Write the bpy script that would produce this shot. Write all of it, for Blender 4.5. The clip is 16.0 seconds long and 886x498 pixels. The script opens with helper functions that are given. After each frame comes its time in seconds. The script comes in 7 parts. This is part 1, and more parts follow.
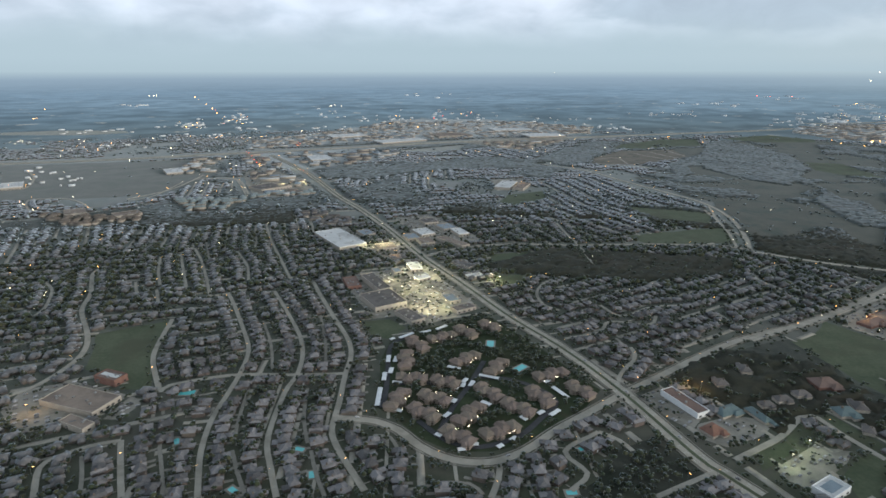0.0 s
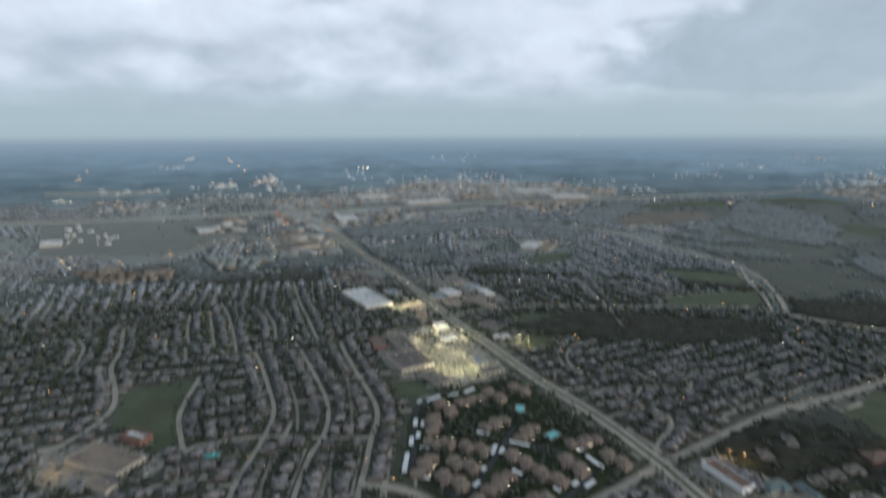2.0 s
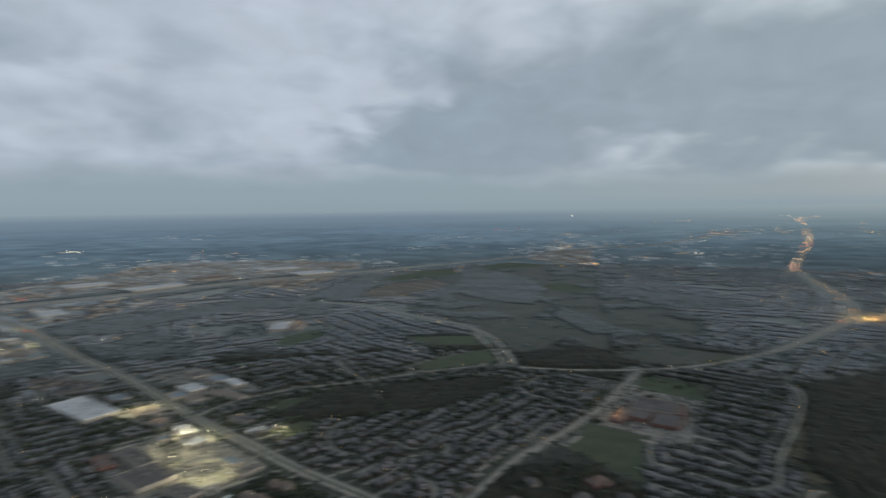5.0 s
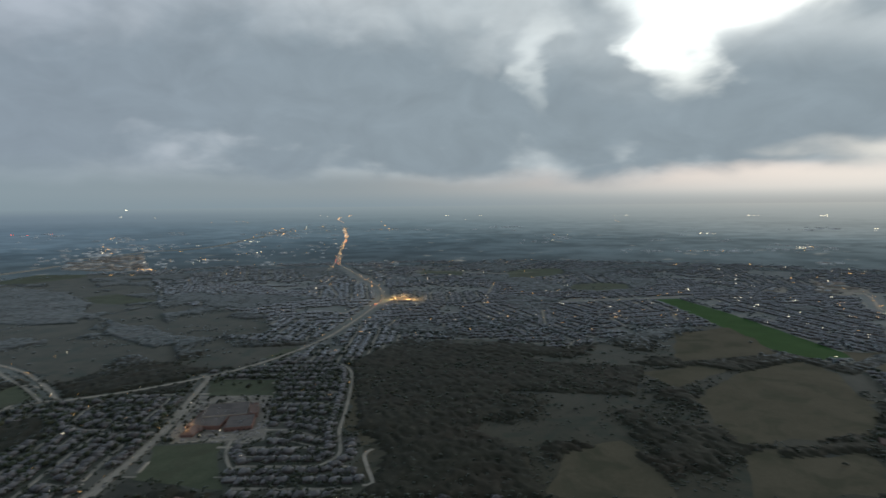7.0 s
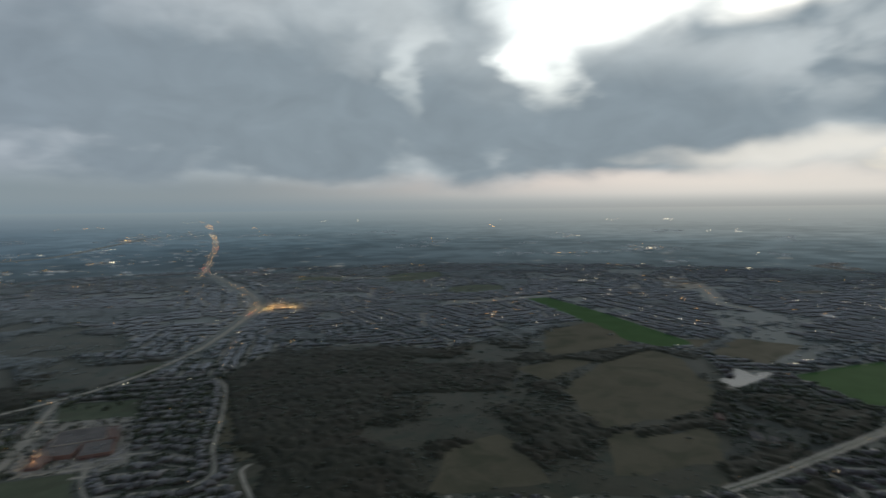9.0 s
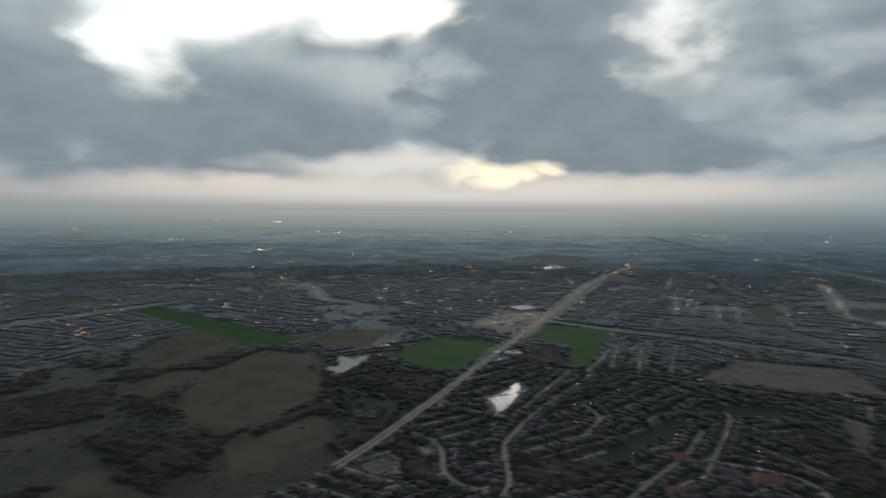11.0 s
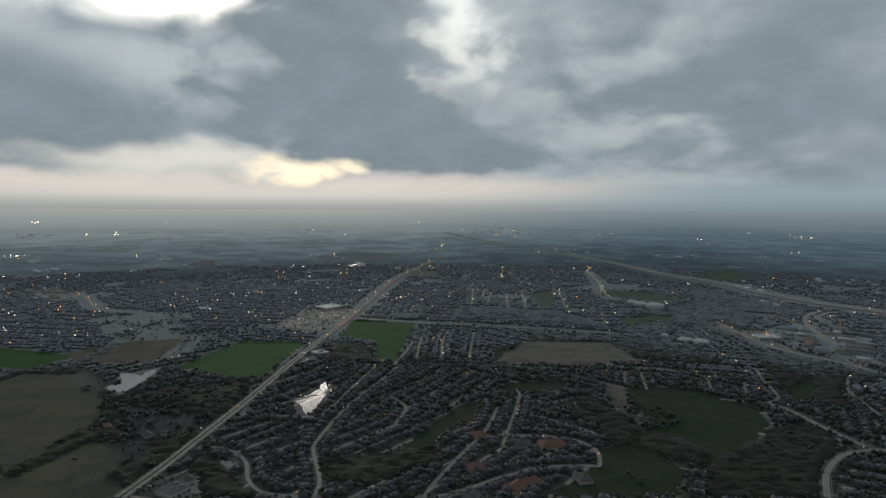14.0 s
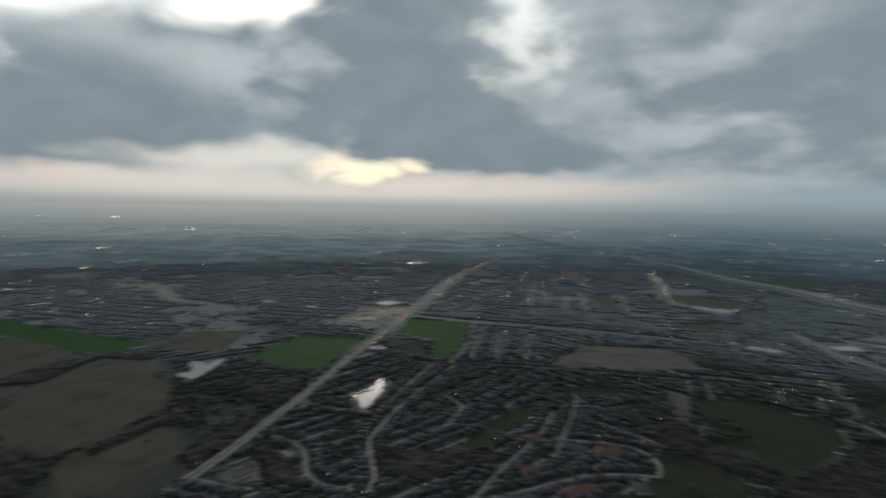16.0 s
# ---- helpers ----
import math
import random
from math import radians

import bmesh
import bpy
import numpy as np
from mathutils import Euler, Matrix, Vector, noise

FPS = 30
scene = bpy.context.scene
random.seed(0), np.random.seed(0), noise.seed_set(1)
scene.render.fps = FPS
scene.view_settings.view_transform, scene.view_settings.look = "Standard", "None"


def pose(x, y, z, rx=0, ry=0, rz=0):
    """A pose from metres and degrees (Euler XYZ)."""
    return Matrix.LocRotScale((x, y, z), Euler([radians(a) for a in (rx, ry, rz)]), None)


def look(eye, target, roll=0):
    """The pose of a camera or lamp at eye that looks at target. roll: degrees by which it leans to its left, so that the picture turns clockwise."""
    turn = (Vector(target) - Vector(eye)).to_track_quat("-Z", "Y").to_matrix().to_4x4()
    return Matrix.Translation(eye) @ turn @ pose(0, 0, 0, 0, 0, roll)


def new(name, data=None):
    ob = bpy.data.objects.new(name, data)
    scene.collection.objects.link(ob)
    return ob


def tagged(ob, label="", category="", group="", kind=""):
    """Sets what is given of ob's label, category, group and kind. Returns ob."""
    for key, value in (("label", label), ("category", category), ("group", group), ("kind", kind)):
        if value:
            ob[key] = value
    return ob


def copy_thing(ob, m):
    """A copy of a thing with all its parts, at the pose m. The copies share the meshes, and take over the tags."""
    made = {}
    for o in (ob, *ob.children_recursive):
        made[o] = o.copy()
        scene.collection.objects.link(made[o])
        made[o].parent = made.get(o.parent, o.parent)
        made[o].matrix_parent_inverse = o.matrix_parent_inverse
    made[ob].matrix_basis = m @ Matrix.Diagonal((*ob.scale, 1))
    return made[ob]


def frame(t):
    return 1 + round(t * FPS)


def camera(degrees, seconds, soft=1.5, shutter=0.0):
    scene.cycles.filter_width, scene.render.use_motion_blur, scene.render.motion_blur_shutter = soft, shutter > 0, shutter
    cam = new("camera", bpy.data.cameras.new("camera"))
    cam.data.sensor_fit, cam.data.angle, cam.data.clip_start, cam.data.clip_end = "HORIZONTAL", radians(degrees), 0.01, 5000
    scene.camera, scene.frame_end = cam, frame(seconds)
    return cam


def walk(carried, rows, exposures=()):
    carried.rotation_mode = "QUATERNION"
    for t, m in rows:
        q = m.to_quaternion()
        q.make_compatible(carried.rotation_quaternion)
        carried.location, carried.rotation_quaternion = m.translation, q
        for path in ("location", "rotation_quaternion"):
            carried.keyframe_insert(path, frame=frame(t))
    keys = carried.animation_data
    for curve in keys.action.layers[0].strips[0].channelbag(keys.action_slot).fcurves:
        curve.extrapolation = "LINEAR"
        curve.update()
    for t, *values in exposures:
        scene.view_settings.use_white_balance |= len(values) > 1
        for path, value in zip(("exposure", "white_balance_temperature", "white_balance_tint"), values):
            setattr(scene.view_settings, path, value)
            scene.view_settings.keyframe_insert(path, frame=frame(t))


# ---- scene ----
EXPOSURES = [(0.0, 1.36), (1.5, 1.34), (2.5, 0.85), (3.2, 0.72), (5.3, 0.6), (7.0, 0.42), (10.0, 0.25), (12.3, 0.18), (16.0, 0.18)]
# camera: high over the suburb, drifting a little and turning; place in metres, yaw, pitch and roll in degrees
EYE = 330.0
TURNS = [
    (0.0, -0.0, -0.0, -0.0, -3.00, -17.03, -0.07),
    (0.5, -1.8, 0.6, 0.3, -2.28, -17.11, -0.02),
    (1.0, -3.6, 1.3, 0.5, -1.47, -17.15, -0.06),
    (1.5, -5.4, 1.9, 0.8, -1.05, -16.76, -0.04),
    (2.0, -6.8, 2.4, 1.0, -0.63, -11.11, -0.24),
    (2.5, -8.2, 2.9, 1.2, -0.25, -5.08, -0.35),
    (3.0, -9.7, 3.4, 1.5, 0.17, -3.20, -0.40),
    (3.2, -10.2, 3.6, 1.6, -0.41, -3.23, -0.50),
    (5.3, -17.2, 7.8, 7.1, -33.69, -4.11, -0.60),
    (5.5, -18.2, 8.4, 7.7, -39.66, -4.28, -0.44),
    (6.0, -20.5, 9.9, 9.3, -55.65, -4.38, -0.50),
    (6.5, -22.8, 11.3, 10.8, -63.95, -4.38, -0.55),
    (7.0, -25.1, 12.8, 12.4, -68.07, -4.33, -0.56),
    (7.5, -26.9, 12.7, 12.7, -71.48, -4.24, -0.55),
    (8.0, -28.7, 12.6, 12.9, -73.67, -4.16, -0.55),
    (8.5, -30.4, 12.4, 13.2, -74.79, -4.05, -0.55),
    (9.0, -31.4, 12.1, 12.3, -80.12, -3.99, -0.64),
    (9.5, -32.4, 11.8, 11.5, -89.44, -3.96, -0.71),
    (10.0, -33.4, 11.5, 10.6, -100.37, -4.03, -0.97),
    (10.2, -33.9, 11.4, 10.3, -104.18, -3.98, -0.60),
    (12.3, -34.5, 12.4, 8.8, -131.81, -3.81, 0.13),
    (12.5, -34.6, 12.3, 8.8, -132.91, -3.83, -0.03),
    (13.0, -34.7, 11.9, 8.6, -134.80, -3.89, 0.05),
    (13.5, -34.9, 11.6, 8.5, -136.17, -3.89, 0.10),
    (14.0, -35.1, 11.3, 8.4, -136.86, -3.88, 0.19),
    (14.5, -35.0, 10.8, 8.3, -137.29, -3.89, 0.40),
    (15.0, -34.9, 10.3, 8.3, -137.79, -3.90, 0.51),
    (15.5, -34.8, 9.8, 8.3, -138.15, -3.90, 0.69),
    (16.0, -34.7, 9.2, 8.2, -131.00, -3.98, 0.93),
]
cam = camera(75.2, 16.0, 1.6, 1.0)
walk(cam, [(t, pose(ex, ey, EYE + ez, 90 + p, 0, y) @ Matrix.Rotation(radians(r), 4, "Z")) for t, ex, ey, ez, y, p, r in TURNS], EXPOSURES)
# ---- node helpers ----


class Nodes:
    """A small writer for node trees: each call makes one node and returns its first output."""

    def __init__(self, tree):
        self.tree = tree
        tree.nodes.clear()

    def node(self, kind, **sets):
        n = self.tree.nodes.new(kind)
        for key, value in sets.items():
            setattr(n, key, value)
        return n

    def put(self, socket, value):
        if hasattr(value, "is_linked"):
            self.tree.links.new(value, socket)
        else:
            socket.default_value = value

    def math(self, op, a, b=0.0, c=0.0, clamp=False):
        n = self.node("ShaderNodeMath", operation=op, use_clamp=clamp)
        for s, v in zip(n.inputs, (a, b, c)):
            self.put(s, v)
        return n.outputs[0]

    def step(self, x, lo, hi):
        n = self.node("ShaderNodeMapRange", interpolation_type="SMOOTHSTEP")
        for s, v in zip(n.inputs, (x, lo, hi, 0.0, 1.0)):
            self.put(s, v)
        return n.outputs[0]

    def mix(self, fac, a, b, blend="MIX"):
        n = self.node("ShaderNodeMix", data_type="RGBA", blend_type=blend)
        self.put(n.inputs[0], fac)
        for s, v in ((n.inputs[6], a), (n.inputs[7], b)):
            self.put(s, (*v, 1.0) if isinstance(v, tuple) else v)
        return n.outputs[2]

    def noise(self, where, scale, detail=4.0, rough=0.55, warp=0.0):
        n = self.node("ShaderNodeTexNoise")
        self.put(n.inputs["Vector"], where)
        for key, v in (("Scale", scale), ("Detail", detail), ("Roughness", rough), ("Distortion", warp)):
            n.inputs[key].default_value = v
        return n.outputs[0]

    def join(self, x, y, z=0.0):
        n = self.node("ShaderNodeCombineXYZ")
        for s, v in zip(n.inputs, (x, y, z)):
            self.put(s, v)
        return n.outputs[0]

    def split(self, v):
        n = self.node("ShaderNodeSeparateXYZ")
        self.put(n.inputs[0], v)
        return n.outputs[0], n.outputs[1], n.outputs[2]


# ---- sky: a broken cloud deck at dusk, open towards the set sun ----
SUN_AZIMUTH, SUN_HEIGHT = 122.7, 4.0
# patches of the deck: azimuth, height, half width, half height in degrees, strength
DARK = [(28.0, 7.0, 9.4, 3.1, 1.4), (6.5, 14.1, 8.6, 3.4, 0.4), (58.4, 8.2, 14.3, 3.4, 0.7), (54.0, 9.6, 14.9, 4.9, 0.8), (98.2, 6.8, 13.7, 3.7, 0.9), (76.3, 6.8, 7.1, 3.4, 0.5), (98.9, 6.1, 10.9, 4.3, 0.8), (123.8, 13.1, 7.7, 7.4, 0.9), (133.7, 7.1, 9.4, 4.3, 1.1), (156.5, 9.3, 8.6, 4.9, 0.6), (70.1, 6.7, 8.6, 2.9, 0.6), (165.8, 12.5, 10, 6, 0.7), (41, 10.6, 11, 4, 0.7), (170, 6, 8, 4, 0.5), (80, 10.5, 8, 4, 0.7), (66, 12, 8, 5, 0.6), (139.0, 5.0, 8.0, 1.5, 1.3), (96.5, 5.8, 7.0, 1.3, 0.8), (128.0, 12.0, 6.0, 5.0, 0.6)]
THIN = [(-28.5, 13.4, 10.0, 3.0, 1.5), (-16.3, 11.3, 11.4, 1.7, 0.7), (11.9, 10.7, 7.1, 1.7, 0.6), (10.4, 14.6, 8.6, 5.7, 0.7), (69.8, 13.3, 3.1, 4.3, 0.3), (147.7, 9.8, 7.4, 3.7, 0.8), (159.5, 11.4, 5.7, 1.7, 0.5), (108.0, 11.1, 8.6, 2.9, 0.6), (87.7, 11.8, 4.6, 4.6, 0.15)]
world = bpy.data.worlds.new("dusk_sky")
scene.world = world
world.use_nodes = True
n = Nodes(world.node_tree)
way = n.node("ShaderNodeTexCoord").outputs["Generated"]
x, y, z = n.split(way)
height = n.math("MULTIPLY", n.math("ARCSINE", z), 57.2958)
azimuth = n.math("MULTIPLY", n.math("ARCTAN2", x, y), 57.2958)
flat = n.math("ADD", n.math("MAXIMUM", z, 0.0), 0.34)
deck = n.join(n.math("DIVIDE", x, flat), n.math("DIVIDE", y, flat))
big = n.noise(deck, 1.5, 3.0, 0.45, 0.25)
fine = n.noise(deck, 5.0, 4.0, 0.46, 0.3)
puff = n.noise(n.join(n.math("MULTIPLY", azimuth, 0.10), n.math("MULTIPLY", height, 0.19)), 1.0, 5.0, 0.46, 0.25)
west = n.step(n.math("ADD", n.math("MULTIPLY", x, 0.85), n.math("MULTIPLY", y, -0.52)), -0.25, 0.75)


def lump(az, el, wide, tall, soft=0.8, stray=1.0):
    """How far a direction lies within a ragged patch of the deck."""
    dx = n.math("DIVIDE", n.math("SUBTRACT", n.math("ADD", azimuth, n.math("MULTIPLY", n.math("SUBTRACT", fine, 0.5), 22.0 * stray)), az), wide)
    dy = n.math("DIVIDE", n.math("SUBTRACT", n.math("ADD", height, n.math("MULTIPLY", n.math("SUBTRACT", puff, 0.5), 9.0 * stray)), el), tall)
    r = n.math("SQRT", n.math("ADD", n.math("MULTIPLY", dx, dx), n.math("MULTIPLY", dy, dy)))
    return n.math("SUBTRACT", 1.0, n.step(r, 1.0 - soft, 1.0 + soft))


body = n.math("ADD", n.math("MULTIPLY", big, 0.42), n.math("ADD", n.math("MULTIPLY", fine, 0.26), n.math("MULTIPLY", puff, 0.32)))
for az, el, wide, tall, deep in DARK:
    body = n.math("ADD", body, n.math("MULTIPLY", lump(az, el, wide, tall), 0.15 * deep))
for az, el, wide, tall, deep in THIN:
    body = n.math("SUBTRACT", body, n.math("MULTIPLY", lump(az, el, wide, tall), 0.15 * deep))
thick = n.step(body, 0.385, 0.65)
# the deck: pale where it is thin, slate where it is thick
pale = n.mix(west, (0.315, 0.356, 0.415), (0.405, 0.45, 0.47))
slate = n.mix(west, (0.190, 0.233, 0.278), (0.198, 0.243, 0.275))
cloud = n.mix(thick, pale, slate)
shade = n.math("ADD", 0.81, n.math("MULTIPLY", n.noise(n.join(n.math("MULTIPLY", azimuth, 0.19), n.math("MULTIPLY", height, 0.29), 4.0), 1.0, 6.0, 0.56, 0.6), 0.38))
cloud = n.mix(1.0, cloud, n.join(shade, shade, shade), "MULTIPLY")
# the clear slot under the deck
slot_edge = n.math("ADD", height, n.math("MULTIPLY", n.math("SUBTRACT", puff, 0.5), 4.0))
slot = n.math("SUBTRACT", 1.0, n.step(slot_edge, 1.7, n.math("SUBTRACT", 5.7, n.math("MULTIPLY", west, 2.0))))
blush = n.mix(n.step(height, 0.0, 3.4), (0.38, 0.405, 0.40), (0.66, 0.56, 0.505))
sunset = n.step(azimuth, 54.0, 106.0)
low = n.mix(sunset, n.mix(west, (0.185, 0.236, 0.268), (0.215, 0.248, 0.262)), blush)
north_west = n.step(azimuth, 134.0, 166.0)
low = n.mix(north_west, low, (0.255, 0.325, 0.355))
color = n.mix(slot, cloud, low)
murk = n.mix(sunset, (0.172, 0.222, 0.252), (0.29, 0.30, 0.292))
murk = n.mix(north_west, murk, (0.19, 0.245, 0.275))


clear = n.node("ShaderNodeTexSky", sky_type="NISHITA", sun_disc=False, sun_elevation=radians(SUN_HEIGHT), sun_rotation=radians(SUN_AZIMUTH)).outputs[0]
open_sky = n.mix(0.06, (1.0, 1.04, 1.02), clear)
for az, el, wide, tall, soft, strength in ((92.8, 18.6, 6.4, 4.0, 0.7, 1.0), (89.8, 14.0, 3.0, 2.7, 0.8, 0.9), (100.0, 20.4, 4.6, 2.6, 0.8, 0.9), (110.5, 20.2, 7.5, 3.8, 0.4, 1.0), (138.4, 18.8, 2.0, 5.0, 1.0, 0.55), (77, 13.5, 1.6, 3.0, 0.9, 0.25), (-28.5, 13.6, 7.0, 1.5, 0.9, 0.30)):
    color = n.mix(n.math("MULTIPLY", lump(az, el, wide, tall, soft, 0.7), strength), color, open_sky)
flare = n.math("MULTIPLY", lump(118.0, 2.9, 24.0, 2.4, 0.9, 0.0), 0.75)
color = n.mix(n.math("MULTIPLY", flare, slot), color, (0.66, 0.63, 0.57))
color = n.mix(n.math("MULTIPLY", lump(122.9, 3.9, 4.6, 1.15, 0.55, 0.6), 0.95), color, (1.12, 0.97, 0.70))
color = n.mix(n.math("MULTIPLY", lump(111, 4.2, 9, 1.3, 0.8, 0.6), 0.6), color, (0.84, 0.79, 0.70))
color = n.mix(n.math("SUBTRACT", 1.0, n.step(height, -0.3, 1.5)), color, murk)
# overhead, unseen, the deck is set darker and bluer to tune ground light
over = n.step(height, 22.0, 60.0)
color = n.mix(over, color, (0.142, 0.177, 0.212))
back = n.node("ShaderNodeBackground")
n.put(back.inputs[0], color)
back.inputs[1].default_value = 1.0
n.put(n.node("ShaderNodeOutputWorld").inputs[0], back.outputs[0])

# the veiled sun, low in the slot
sun = new("sun", bpy.data.lights.new("sun", "SUN"))
sun.data.energy, sun.data.angle, sun.data.color = 0.9, radians(14), (1.0, 0.92, 0.82)
sa, sh = radians(SUN_AZIMUTH), radians(SUN_HEIGHT + 4)
sun.matrix_world = look((math.sin(sa) * 900, math.cos(sa) * 900, 900 * math.tan(sh)), (0, 0, 0))
# ---- materials ----


def surface(name, low, high, size=20.0, fine=1.5, rough=0.8, bump=0.0, spread=0.0, island=False, gloss=0.14, haze_sheen=0.0, metal=0.0, stain=None, stain_size=60.0, hue=0.03):
    """Two tones mixed by a coarse and a fine noise in metres; spread varies the tone from piece to piece."""
    m = bpy.data.materials.new(name)
    m.use_nodes = True
    n = Nodes(m.node_tree)
    geo = n.node("ShaderNodeNewGeometry")
    where = geo.outputs["Position"]
    a = n.noise(where, 1.0 / size, 3.0)
    b = n.noise(where, 1.0 / fine, 3.0, 0.65)
    tone = n.math("ADD", n.math("MULTIPLY", n.step(a, 0.3, 0.7), 0.55), n.math("MULTIPLY", n.step(b, 0.25, 0.75), 0.45))
    color = n.mix(tone, low, high)
    if stain:
        color = n.mix(n.math("MULTIPLY", n.step(n.noise(where, 1.0 / stain_size, 4.0, 0.6, 0.5), 0.48, 0.66), 0.85), color, stain)
    if spread:
        pick = geo.outputs["Random Per Island"] if island else n.node("ShaderNodeObjectInfo").outputs["Random"]
        hsv = n.node("ShaderNodeHueSaturation")
        n.put(hsv.inputs["Value"], n.math("ADD", 1.0 - spread, n.math("MULTIPLY", pick, 2 * spread)))
        n.put(hsv.inputs["Hue"], n.math("ADD", 0.5 - hue / 2, n.math("MULTIPLY", n.math("FRACT", n.math("MULTIPLY", pick, 7.3)), hue)))
        n.put(hsv.inputs["Color"], color)
        color = hsv.outputs[0]
    p = n.node("ShaderNodeBsdfPrincipled")
    n.put(p.inputs["Base Color"], color)
    p.inputs["Roughness"].default_value, p.inputs["Metallic"].default_value = rough, metal
    p.inputs["Specular IOR Level"].default_value = gloss
    # bluish sheen stands in for distance haze on surfaces seen at a slant
    p.inputs["Sheen Weight"].default_value = haze_sheen
    p.inputs["Sheen Roughness"].default_value = 0.4
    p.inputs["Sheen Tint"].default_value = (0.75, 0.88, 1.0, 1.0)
    if bump:
        bn = n.node("ShaderNodeBump")
        bn.inputs["Strength"].default_value, bn.inputs["Distance"].default_value = 0.6, bump
        n.put(bn.inputs["Height"], b)
        n.put(p.inputs["Normal"], bn.outputs[0])
    n.put(n.node("ShaderNodeOutputMaterial").inputs[0], p.outputs[0])
    return m


def lit(name, color, power):
    m = bpy.data.materials.new(name)
    m.use_nodes = True
    n = Nodes(m.node_tree)
    e = n.node("ShaderNodeEmission")
    e.inputs[0].default_value, e.inputs[1].default_value = (*color, 1), power
    n.put(n.node("ShaderNodeOutputMaterial").inputs[0], e.outputs[0])
    m.cycles.emission_sampling = "NONE"
    return m


